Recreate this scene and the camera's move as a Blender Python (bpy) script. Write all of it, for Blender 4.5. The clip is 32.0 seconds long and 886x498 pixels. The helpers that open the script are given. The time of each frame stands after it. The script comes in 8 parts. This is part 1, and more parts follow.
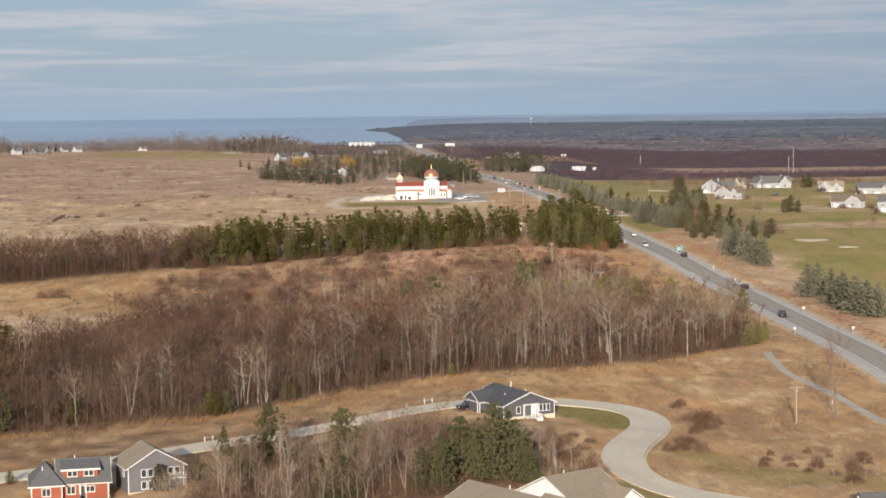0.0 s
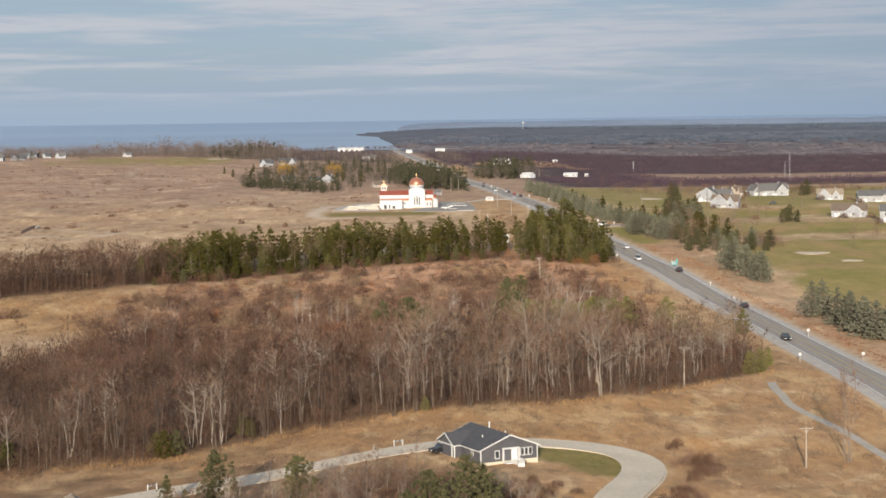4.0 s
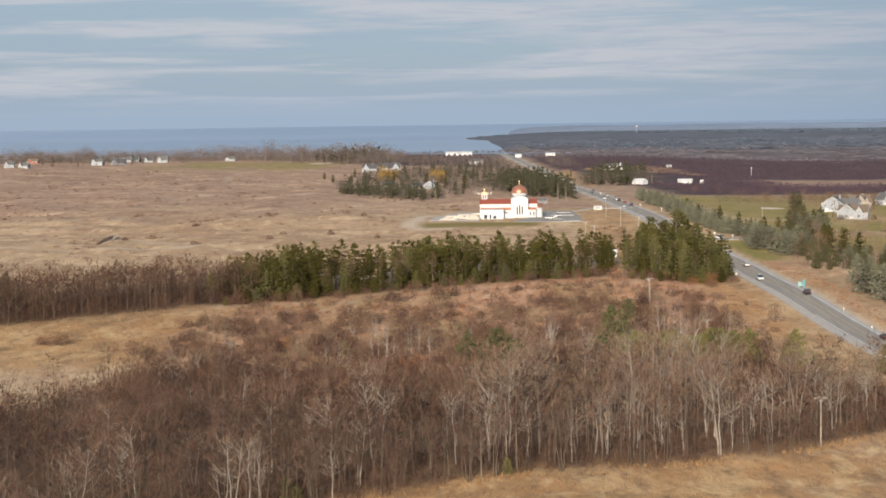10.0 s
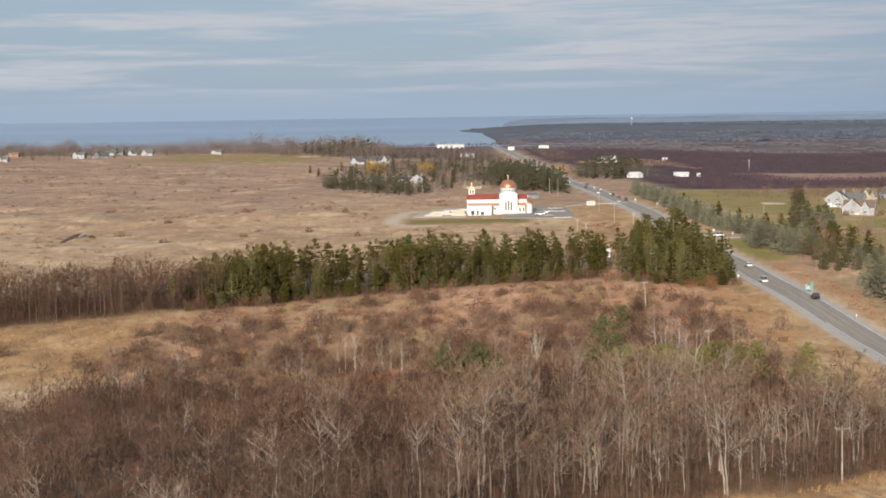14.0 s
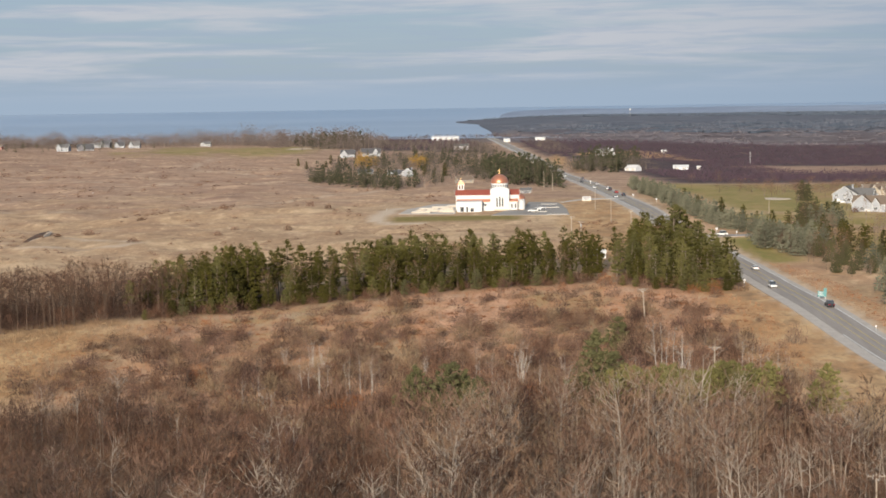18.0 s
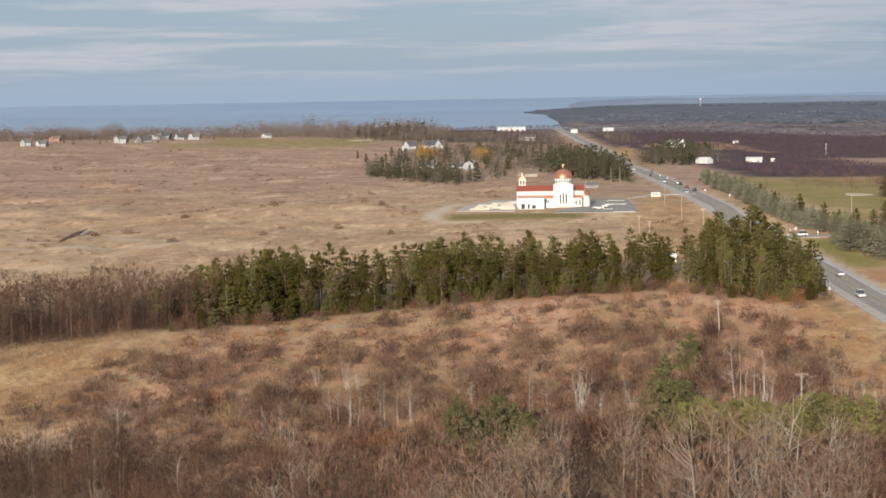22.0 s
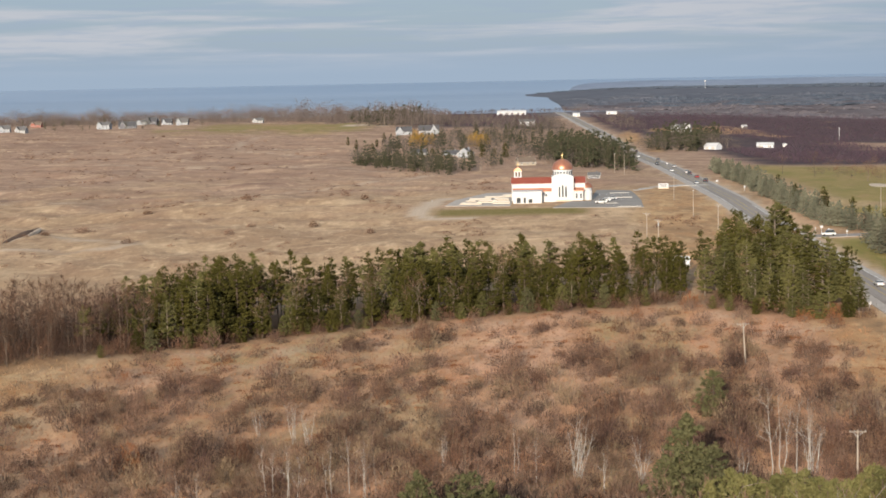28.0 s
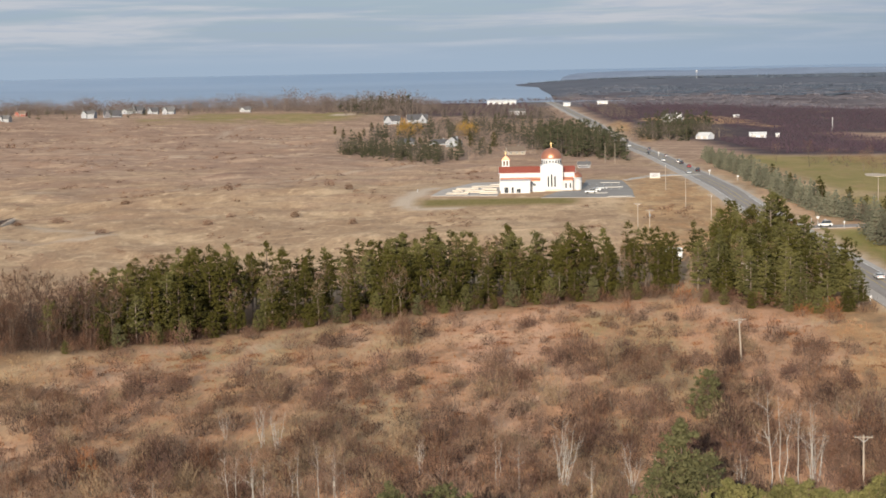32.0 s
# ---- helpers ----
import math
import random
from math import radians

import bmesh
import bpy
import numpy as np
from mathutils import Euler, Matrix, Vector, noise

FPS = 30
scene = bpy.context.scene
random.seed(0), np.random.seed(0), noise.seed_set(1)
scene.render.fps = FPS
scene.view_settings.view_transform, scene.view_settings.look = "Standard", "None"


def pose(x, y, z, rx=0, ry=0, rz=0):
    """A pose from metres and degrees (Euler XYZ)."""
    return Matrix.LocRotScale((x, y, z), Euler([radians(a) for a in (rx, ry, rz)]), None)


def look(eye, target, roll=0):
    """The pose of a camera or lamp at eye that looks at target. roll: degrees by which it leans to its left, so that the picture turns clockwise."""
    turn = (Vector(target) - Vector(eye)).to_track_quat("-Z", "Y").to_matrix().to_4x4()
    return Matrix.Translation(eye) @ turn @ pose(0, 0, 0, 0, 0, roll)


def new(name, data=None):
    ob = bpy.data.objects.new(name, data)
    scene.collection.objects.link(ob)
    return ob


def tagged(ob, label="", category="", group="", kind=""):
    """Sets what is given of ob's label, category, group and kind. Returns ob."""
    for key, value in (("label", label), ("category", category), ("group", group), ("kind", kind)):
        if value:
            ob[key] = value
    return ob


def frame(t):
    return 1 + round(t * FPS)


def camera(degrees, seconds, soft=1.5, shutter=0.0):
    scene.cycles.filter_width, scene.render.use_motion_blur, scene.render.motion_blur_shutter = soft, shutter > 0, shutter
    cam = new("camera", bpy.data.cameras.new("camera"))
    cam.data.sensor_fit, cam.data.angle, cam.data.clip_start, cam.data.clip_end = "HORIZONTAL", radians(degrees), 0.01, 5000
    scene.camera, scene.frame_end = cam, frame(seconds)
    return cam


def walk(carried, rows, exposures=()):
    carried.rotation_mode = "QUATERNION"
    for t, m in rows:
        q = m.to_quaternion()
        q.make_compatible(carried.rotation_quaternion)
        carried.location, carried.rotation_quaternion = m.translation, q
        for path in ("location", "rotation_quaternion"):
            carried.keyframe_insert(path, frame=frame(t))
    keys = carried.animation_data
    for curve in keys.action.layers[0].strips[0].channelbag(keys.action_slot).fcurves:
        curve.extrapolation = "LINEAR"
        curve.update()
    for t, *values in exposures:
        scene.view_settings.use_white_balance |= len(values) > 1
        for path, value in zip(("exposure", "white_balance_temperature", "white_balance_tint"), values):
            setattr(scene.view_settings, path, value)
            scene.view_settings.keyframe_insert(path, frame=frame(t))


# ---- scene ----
cam = camera(27.5, 32.0, soft=1.7)
PATH = [  # seconds, eye, turn to the left, tilt, lean
    (0, 0.00, 0.00, 61.00, -0.009, -4.433, -0.72), (1, 0.83, 8.40, 61.16, -0.087, -4.420, -0.75),
    (2, 1.88, 17.24, 61.47, -0.140, -4.393, -0.77), (3, 3.07, 26.67, 61.87, -0.200, -4.356, -0.79),
    (3.5, 3.66, 31.59, 62.01, -0.235, -4.330, -0.81), (4.2, 4.47, 38.75, 62.12, -0.200, -4.309, -0.81),
    (4.8, 5.16, 44.88, 62.22, 0.600, -4.291, -0.81), (5.5, 5.97, 52.04, 62.33, 0.647, -4.270, -0.81),
    (6, 6.44, 57.28, 62.42, 0.610, -4.256, -0.81), (6.3, 6.69, 60.47, 62.46, 0.600, -4.236, -0.80),
    (6.4, 6.78, 61.53, 62.48, 0.800, -4.229, -0.80), (6.5, 6.86, 62.60, 62.49, 2.019, -4.222, -0.80),
    (6.6, 6.97, 63.68, 62.50, 3.050, -4.218, -0.80), (6.7, 7.08, 64.76, 62.50, 3.420, -4.214, -0.80),
    (6.8, 7.19, 65.83, 62.50, 3.530, -4.210, -0.79), (7, 7.41, 67.99, 62.50, 3.543, -4.202, -0.79),
    (8, 8.08, 78.84, 62.43, 3.478, -4.177, -0.80), (9, 8.59, 89.71, 62.25, 3.420, -4.158, -0.80),
    (10, 9.18, 100.75, 62.03, 3.368, -4.158, -0.82), (11, 9.74, 111.86, 61.80, 3.326, -4.201, -0.82),
    (12, 10.26, 123.03, 61.59, 3.274, -4.265, -0.82), (13, 10.91, 134.26, 61.42, 3.251, -4.325, -0.85),
    (14, 11.63, 145.42, 61.28, 3.224, -4.397, -0.87), (14.5, 11.96, 151.05, 61.20, 3.207, -4.416, -0.86),
    (16.5, 13.29, 173.79, 61.09, 3.161, -4.572, -0.88), (17, 13.57, 179.43, 61.07, 3.149, -4.610, -0.90),
    (17.9, 14.02, 189.50, 61.10, 3.130, -4.669, -0.90), (18, 14.07, 190.62, 61.11, 3.175, -4.675, -0.90),
    (18.1, 14.13, 191.75, 61.12, 3.850, -4.677, -0.90), (18.2, 14.19, 192.87, 61.13, 4.820, -4.679, -0.90),
    (18.3, 14.25, 194.00, 61.14, 5.200, -4.681, -0.90), (18.4, 14.31, 195.12, 61.15, 5.280, -4.684, -0.90),
    (18.5, 14.37, 196.25, 61.16, 5.301, -4.686, -0.89), (19, 14.54, 201.91, 61.23, 5.309, -4.723, -0.92),
    (20, 14.95, 213.17, 61.25, 5.328, -4.785, -0.97), (21, 15.37, 224.73, 61.37, 5.356, -4.861, -0.99),
    (22, 15.45, 236.52, 61.38, 5.365, -4.958, -1.01), (23, 15.58, 248.60, 61.31, 5.396, -5.051, -1.03),
    (24, 15.80, 260.52, 61.24, 5.447, -5.134, -1.10), (25, 15.96, 272.36, 61.18, 5.481, -5.230, -1.15),
    (25.5, 15.89, 278.22, 61.17, 5.485, -5.271, -1.18), (27.5, 15.26, 301.31, 61.40, 5.470, -5.461, -1.21),
    (28, 15.15, 306.30, 61.53, 5.479, -5.505, -1.19), (29, 15.04, 313.95, 61.45, 5.484, -5.594, -1.14),
    (30, 15.04, 319.12, 61.19, 5.419, -5.670, -1.13), (31, 15.19, 322.36, 60.61, 5.305, -5.748, -1.13),
    (32, 15.47, 324.63, 59.90, 5.202, -5.810, -1.13),
]


def aim(x, y, z, turn, tilt, lean):
    a, b = radians(turn), radians(tilt)
    ahead = Vector((-math.sin(a) * math.cos(b), math.cos(a) * math.cos(b), math.sin(b)))
    return look((x, y, z), Vector((x, y, z)) + ahead * 10, lean)


walk(cam, [(row[0], aim(*row[1:])) for row in PATH], exposures=[(0.0, 0.15), (32.0, 0.15)])

# ---- world and sun ----
SUN_UP, SUN_TURN = 13.5, 7.0   # the sun stands low behind the camera, a little to its left
to_sun = Vector((-math.sin(radians(SUN_TURN)) * math.cos(radians(SUN_UP)), -math.cos(radians(SUN_TURN)) * math.cos(radians(SUN_UP)), math.sin(radians(SUN_UP))))
sun = new("sun", bpy.data.lights.new("sun", "SUN"))
sun.data.energy, sun.data.angle, sun.data.color = 5.5, radians(0.6), (1.0, 0.888, 0.745)
sun.matrix_world = look(to_sun * 400, (0, 0, 0))

world = bpy.data.worlds.new("sky")
scene.world = world
world.use_nodes = True
wn, wl = world.node_tree.nodes, world.node_tree.links
sky = wn.new("ShaderNodeTexSky")
sky.sky_type, sky.sun_disc = "NISHITA", False
sky.sun_elevation, sky.sun_rotation = radians(SUN_UP), radians(180 + SUN_TURN)
sky.air_density, sky.dust_density, sky.ozone_density = 1.0, 0.6, 1.6
coord = wn.new("ShaderNodeTexCoord")


def sky_noise(scale, detail, rough, shift):
    place = wn.new("ShaderNodeMapping")
    place.inputs["Scale"].default_value = scale
    place.inputs["Location"].default_value = shift
    wl.new(coord.outputs["Generated"], place.inputs["Vector"])
    n = wn.new("ShaderNodeTexNoise")
    n.inputs["Scale"].default_value, n.inputs["Detail"].default_value, n.inputs["Roughness"].default_value = 1.0, detail, rough
    n.inputs["Distortion"].default_value = 0.4
    wl.new(place.outputs["Vector"], n.inputs["Vector"])
    return n.outputs["Fac"]


def sky_ramp(value, lo, hi):
    r = wn.new("ShaderNodeMapRange")
    r.interpolation_type = "SMOOTHSTEP"
    r.inputs["From Min"].default_value, r.inputs["From Max"].default_value = lo, hi
    wl.new(value, r.inputs["Value"])
    return r.outputs["Result"]


def sky_mix(fac, a, b):
    m = wn.new("ShaderNodeMix")
    m.data_type = "RGBA"
    if isinstance(fac, float):
        m.inputs["Factor"].default_value = fac
    else:
        wl.new(fac, m.inputs["Factor"])
    for value, socket in ((a, m.inputs[6]), (b, m.inputs[7])):
        if isinstance(value, tuple):
            socket.default_value = (*value, 1)
        else:
            wl.new(value, socket)
    return m.outputs[2]


streaks = sky_ramp(sky_noise((5, 5, 85), 5, 0.55, (3.1, 0, 0.35)), 0.42, 0.60)
wisps = sky_ramp(sky_noise((22, 22, 260), 4, 0.6, (0.3, 0, 1.7)), 0.42, 0.66)
split = wn.new("ShaderNodeSeparateXYZ")
wl.new(coord.outputs["Generated"], split.inputs[0])
low = sky_ramp(split.outputs["Z"], 0.022, 0.0)
SKY_GAIN = 6.67
blue = sky_mix(0.85, sky.outputs["Color"], (0.325 * SKY_GAIN, 0.44 * SKY_GAIN, 0.60 * SKY_GAIN))
veil = sky_mix(streaks, blue, (0.60 * SKY_GAIN, 0.63 * SKY_GAIN, 0.69 * SKY_GAIN))
veil_b = sky_mix(0.5, veil, (0.41 * SKY_GAIN, 0.50 * SKY_GAIN, 0.63 * SKY_GAIN))
veil = sky_mix(wisps, veil, veil_b)
hazy = sky_mix(low, veil, (0.40 * SKY_GAIN, 0.505 * SKY_GAIN, 0.64 * SKY_GAIN))
deeper = sky_mix(sky_ramp(split.outputs["X"], -0.02, 0.34), hazy, sky_mix(0.5, hazy, (0.27 * SKY_GAIN, 0.36 * SKY_GAIN, 0.485 * SKY_GAIN)))
back = wn["Background"]
wl.new(deeper, back.inputs["Color"])
back.inputs["Strength"].default_value = 0.12

# ---- materials ----
class Nodes:
    """A short hand for node trees."""

    def __init__(self, name, rough=0.8, metal=0.0, spec=0.3):
        self.mat = bpy.data.materials.new(name)
        self.mat.use_nodes = True
        self.n, self.l = self.mat.node_tree.nodes, self.mat.node_tree.links
        self.out = self.n["Principled BSDF"]
        self.set("Roughness", rough), self.set("Metallic", metal), self.set("Specular IOR Level", spec)
        self.coord = None

    def set(self, key, value):
        if isinstance(value, tuple):
            self.out.inputs[key].default_value = (*value, 1)
        elif isinstance(value, (int, float)):
            self.out.inputs[key].default_value = value
        else:
            self.l.new(value, self.out.inputs[key])

    def place(self, scale, space="Object"):
        if self.coord is None:
            self.coord = self.n.new("ShaderNodeTexCoord")
        m = self.n.new("ShaderNodeMapping")
        m.inputs["Scale"].default_value = scale if isinstance(scale, tuple) else (scale,) * 3
        self.l.new(self.coord.outputs[space], m.inputs["Vector"])
        return m.outputs["Vector"]

    def noise(self, scale, detail=3.0, rough=0.55, twist=0.0, space="Object"):
        t = self.n.new("ShaderNodeTexNoise")
        t.inputs["Scale"].default_value, t.inputs["Detail"].default_value = 1.0, detail
        t.inputs["Roughness"].default_value, t.inputs["Distortion"].default_value = rough, twist
        self.l.new(self.place(scale, space), t.inputs["Vector"])
        return t.outputs["Fac"]

    def span(self, value, lo, hi, a=0.0, b=1.0):
        r = self.n.new("ShaderNodeMapRange")
        r.inputs["From Min"].default_value, r.inputs["From Max"].default_value = lo, hi
        r.inputs["To Min"].default_value, r.inputs["To Max"].default_value = a, b
        self.l.new(value, r.inputs["Value"])
        return r.outputs["Result"]

    def mix(self, fac, a, b, kind="MIX"):
        m = self.n.new("ShaderNodeMix")
        m.data_type, m.blend_type = "RGBA", kind
        for value, socket in ((fac, m.inputs["Factor"]), (a, m.inputs[6]), (b, m.inputs[7])):
            if isinstance(value, tuple):
                socket.default_value = (*value, 1)
            elif isinstance(value, (int, float)):
                socket.default_value = value
            else:
                self.l.new(value, socket)
        return m.outputs[2]

    def random(self):
        return self.n.new("ShaderNodeObjectInfo").outputs["Random"]

    def layer(self, name):
        a = self.n.new("ShaderNodeAttribute")
        a.attribute_name = name
        s = self.n.new("ShaderNodeSeparateColor")
        self.l.new(a.outputs["Color"], s.inputs[0])
        return s.outputs[0], s.outputs[1], s.outputs[2]

    def bump(self, value, strength, distance):
        b = self.n.new("ShaderNodeBump")
        b.inputs["Strength"].default_value, b.inputs["Distance"].default_value = strength, distance
        self.l.new(value, b.inputs["Height"])
        self.l.new(b.outputs["Normal"], self.out.inputs["Normal"])


def surface(name, a, b, scale, rough=0.8, metal=0.0, spec=0.3, fine=0.0, bump=0.0, loose=0.0):
    """A material that wanders between two colours at one scale, darkened a little at a finer one; loose: shift by object."""
    m = Nodes(name, rough, metal, spec)
    base = m.mix(m.span(m.noise(scale), 0.35, 0.65), a, b)
    if fine:
        base = m.mix(m.span(m.noise(fine, 4), 0.3, 0.7, 0.0, 0.35), base, tuple(v * 0.55 for v in a))
        if bump:
            m.bump(m.noise(fine, 3), bump, 0.03)
    if loose:
        base = m.mix(m.span(m.random(), 0, 1, 0, loose), base, tuple(v * 0.5 for v in b))
    m.set("Base Color", base)
    return m.mat


def ground_material():
    m = Nodes("field_ground", 0.95, 0, 0.1)
    red, green, soil = m.layer("cover")
    gold, pale, lawn = m.layer("cover_more")
    wide, mid = m.noise((0.010, 0.005, 0.02), 6, 0.62, 0.8), m.noise((0.05, 0.022, 0.1), 6, 0.66, 0.6)
    fine, brush = m.noise((0.55, 0.3, 0.5), 4, 0.62), m.noise((0.024, 0.0085, 0.05), 7, 0.68, 0.9)
    clump = m.noise((0.16, 0.075, 0.2), 5, 0.66, 0.5)
    straw = m.mix(m.span(wide, 0.36, 0.64), (0.466, 0.297, 0.174), (0.731, 0.520, 0.317))
    straw = m.mix(m.span(mid, 0.42, 0.66, 0, 0.85), straw, (0.466, 0.307, 0.185))
    straw = m.mix(m.span(brush, 0.50, 0.62, 0, 0.7), straw, (0.403, 0.258, 0.155))
    straw = m.mix(m.span(clump, 0.55, 0.68, 0, 0.6), straw, (0.307, 0.191, 0.118))
    straw = m.mix(m.span(clump, 0.46, 0.34, 0, 0.7), straw, (0.827, 0.603, 0.375))
    far_red, dark_floor, heath = m.layer("cover_far")
    ripple, ledge = m.noise((0.018, 0.045, 0.05), 7, 0.70, 1.2), m.noise((0.007, 0.028, 0.02), 6, 0.66, 1.0)
    moor = m.mix(m.span(ledge, 0.38, 0.62), (0.392, 0.250, 0.174), (0.514, 0.338, 0.230))
    moor = m.mix(m.span(ripple, 0.52, 0.66, 0, 0.85), moor, (0.700, 0.500, 0.335))
    moor = m.mix(m.span(ripple, 0.46, 0.34, 0, 0.80), moor, (0.318, 0.196, 0.140))
    moor = m.mix(m.span(clump, 0.56, 0.70, 0, 0.7), moor, (0.254, 0.154, 0.108))
    straw = m.mix(m.span(ripple, 0.55, 0.68, 0, 0.6), straw, (0.848, 0.623, 0.390))
    straw = m.mix(m.span(ledge, 0.56, 0.66, 0, 0.6), straw, (0.382, 0.232, 0.155))
    straw = m.mix(heath, straw, moor)
    tuft = m.noise((0.13, 0.075, 0.1), 6, 0.72, 0.4)
    straw = m.mix(m.span(tuft, 0.56, 0.66, 0, 0.75), straw, (0.307, 0.196, 0.122))
    straw = m.mix(m.span(tuft, 0.43, 0.33, 0, 0.6), straw, (0.806, 0.582, 0.370))
    rust = m.mix(m.span(mid, 0.35, 0.65), (0.70, 0.362, 0.200), (0.53, 0.285, 0.150))
    rust = m.mix(m.span(brush, 0.50, 0.60, 0, 0.85), rust, (0.472, 0.341, 0.168))
    rust = m.mix(m.span(brush, 0.47, 0.38, 0, 0.85), rust, (0.78, 0.445, 0.28))
    rust = m.mix(m.span(clump, 0.52, 0.68, 0, 0.7), rust, (0.277, 0.162, 0.097))
    base = m.mix(red, straw, rust)
    swirl, mottle = m.noise((0.060, 0.028, 0.1), 6, 0.66, 0.3), m.noise((0.24, 0.10, 0.2), 6, 0.70, 0.3)
    amber = m.mix(m.span(mid, 0.38, 0.66), (0.562, 0.307, 0.135), (0.464, 0.276, 0.135))
    amber = m.mix(m.span(swirl, 0.48, 0.62, 0, 0.9), amber, (0.680, 0.452, 0.235))
    amber = m.mix(m.span(swirl, 0.45, 0.36, 0, 0.75), amber, (0.324, 0.198, 0.105))
    amber = m.mix(m.span(mottle, 0.50, 0.66, 0, 0.85), amber, (0.243, 0.148, 0.080))
    amber = m.mix(m.span(clump, 0.47, 0.36, 0, 0.6), amber, (0.734, 0.510, 0.270))
    base = m.mix(gold, base, amber)
    sand = m.mix(m.span(fine, 0.3, 0.7), (0.62, 0.49, 0.36), (0.72, 0.575, 0.43))
    fairway = m.mix(m.span(mid, 0.4, 0.65), (0.278, 0.245, 0.074), (0.42, 0.31, 0.122))
    fairway = m.mix(m.span(brush, 0.50, 0.62, 0, 0.75), fairway, (0.490, 0.309, 0.152))
    base = m.mix(green, base, fairway)
    base = m.mix(pale, base, sand)
    turf = m.mix(m.span(fine, 0.35, 0.65), (0.215, 0.180, 0.056), (0.31, 0.240, 0.088))
    base = m.mix(lawn, base, turf)
    till = m.mix(m.span(mid, 0.4, 0.6), (0.082, 0.060, 0.068), (0.115, 0.086, 0.088))
    till = m.mix(m.span(brush, 0.56, 0.64, 0, 0.6), till, (0.24, 0.17, 0.12))
    base = m.mix(soil, base, till)
    reach, belt = m.noise((0.005, 0.0022, 0.02), 5, 0.6, 0.6), m.noise((0.011, 0.0045, 0.02), 5, 0.62, 0.5)
    where = m.n.new("ShaderNodeSeparateXYZ")
    m.l.new(m.place(1.0), where.inputs[0])
    # floor of the far woods, distance haze painted into its blue-grey colours
    near_wood_haze = m.mix(m.span(belt, 0.42, 0.58), (0.200, 0.176, 0.180), (0.165, 0.150, 0.160))
    far_wood_haze = m.mix(m.span(belt, 0.42, 0.58), (0.128, 0.144, 0.175), (0.155, 0.170, 0.200))
    hazed_woods = m.mix(m.span(where.outputs["Y"], 2750, 3300), near_wood_haze, far_wood_haze)
    hazed_woods = m.mix(m.span(reach, 0.60, 0.68, 0, 0.6), hazed_woods, (0.26, 0.225, 0.205))
    base = m.mix(far_red, base, hazed_woods)
    # brown leaf litter, its colour also darkened for the shade between trees
    litter_and_shade = m.mix(m.span(clump, 0.4, 0.62), (0.209, 0.118, 0.068), (0.127, 0.074, 0.046))
    base = m.mix(dark_floor, base, litter_and_shade)
    base = m.mix(m.span(fine, 0.30, 0.75, 0.0, 0.5), base, m.mix(0.5, base, (0.17, 0.11, 0.07)))
    m.set("Base Color", base)
    m.bump(fine, 0.9, 0.5)
    return m.mat


def twig_material(name, a, b, c):
    m = Nodes(name, 0.9, 0, 0.15)
    base = m.mix(m.span(m.noise((0.11, 0.11, 0.05), 3, 0.6), 0.40, 0.60), a, b)
    base = m.mix(m.span(m.noise((0.04, 0.03, 0.03), 3, 0.6), 0.50, 0.62, 0, 0.6), base, tuple(v * 0.7 for v in b))
    base = m.mix(m.span(m.noise(0.5, 2), 0.45, 0.7, 0, 0.6), base, c)
    m.set("Base Color", base)
    return m.mat


def needle_material(name, a, b, c):
    m = Nodes(name, 0.85, 0, 0.08)
    base = m.mix(m.span(m.noise(0.09, 3, 0.6), 0.35, 0.65), a, b)
    base = m.mix(m.span(m.noise(1.2, 2), 0.35, 0.7, 0, 0.8), base, c)
    chance = m.random()
    base = m.mix(m.span(chance, 0.0, 0.5, 0.45, 0), base, tuple(v * 0.55 for v in b))
    base = m.mix(m.span(chance, 0.55, 1.0, 0, 0.6), base, (c[0] * 0.98, c[1] * 0.98, c[2] * 0.9))
    base = m.mix(m.span(m.noise((0.16, 0.16, 0.04), 2), 0.54, 0.66, 0, 0.3), base, (c[0] * 1.0, c[1] * 0.95, c[2] * 0.9))
    m.set("Base Color", base)
    return m.mat


GROUND = ground_material()
TWIG = twig_material("bare_twigs", (0.148, 0.078, 0.049), (0.078, 0.042, 0.030), (0.187, 0.107, 0.068))
TWIG_WARM = twig_material("warm_twigs", (0.123, 0.066, 0.040), (0.075, 0.040, 0.027), (0.164, 0.095, 0.057))
TWIG_DARK = twig_material("dark_twigs", (0.079, 0.046, 0.034), (0.049, 0.029, 0.023), (0.110, 0.066, 0.048))
TWIG_PALE = twig_material("pale_twigs", (0.227, 0.142, 0.091), (0.166, 0.103, 0.069), (0.277, 0.185, 0.124))
TWIG_RED = twig_material("rusty_twigs", (0.223, 0.127, 0.079), (0.149, 0.087, 0.054), (0.272, 0.166, 0.104))
TWIG_TAN = twig_material("tan_twigs", (0.267, 0.187, 0.116), (0.198, 0.136, 0.084), (0.318, 0.232, 0.146))
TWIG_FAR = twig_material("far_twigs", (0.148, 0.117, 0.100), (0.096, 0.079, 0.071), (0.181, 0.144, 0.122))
TWIG_MAUVE = twig_material("mauve_twigs", (0.152, 0.087, 0.064), (0.098, 0.056, 0.046), (0.185, 0.108, 0.082))
TWIG_GREY = twig_material("grey_twigs", (0.214, 0.129, 0.089), (0.136, 0.082, 0.058), (0.260, 0.161, 0.116))
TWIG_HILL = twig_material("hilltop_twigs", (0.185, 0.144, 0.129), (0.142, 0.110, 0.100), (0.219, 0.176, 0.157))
# ridge twigs greyed by haze put into the colour
TWIG_HAZE_WARM = twig_material("hazed_mauve_twigs", (0.195, 0.167, 0.175), (0.162, 0.143, 0.154), (0.219, 0.193, 0.199))
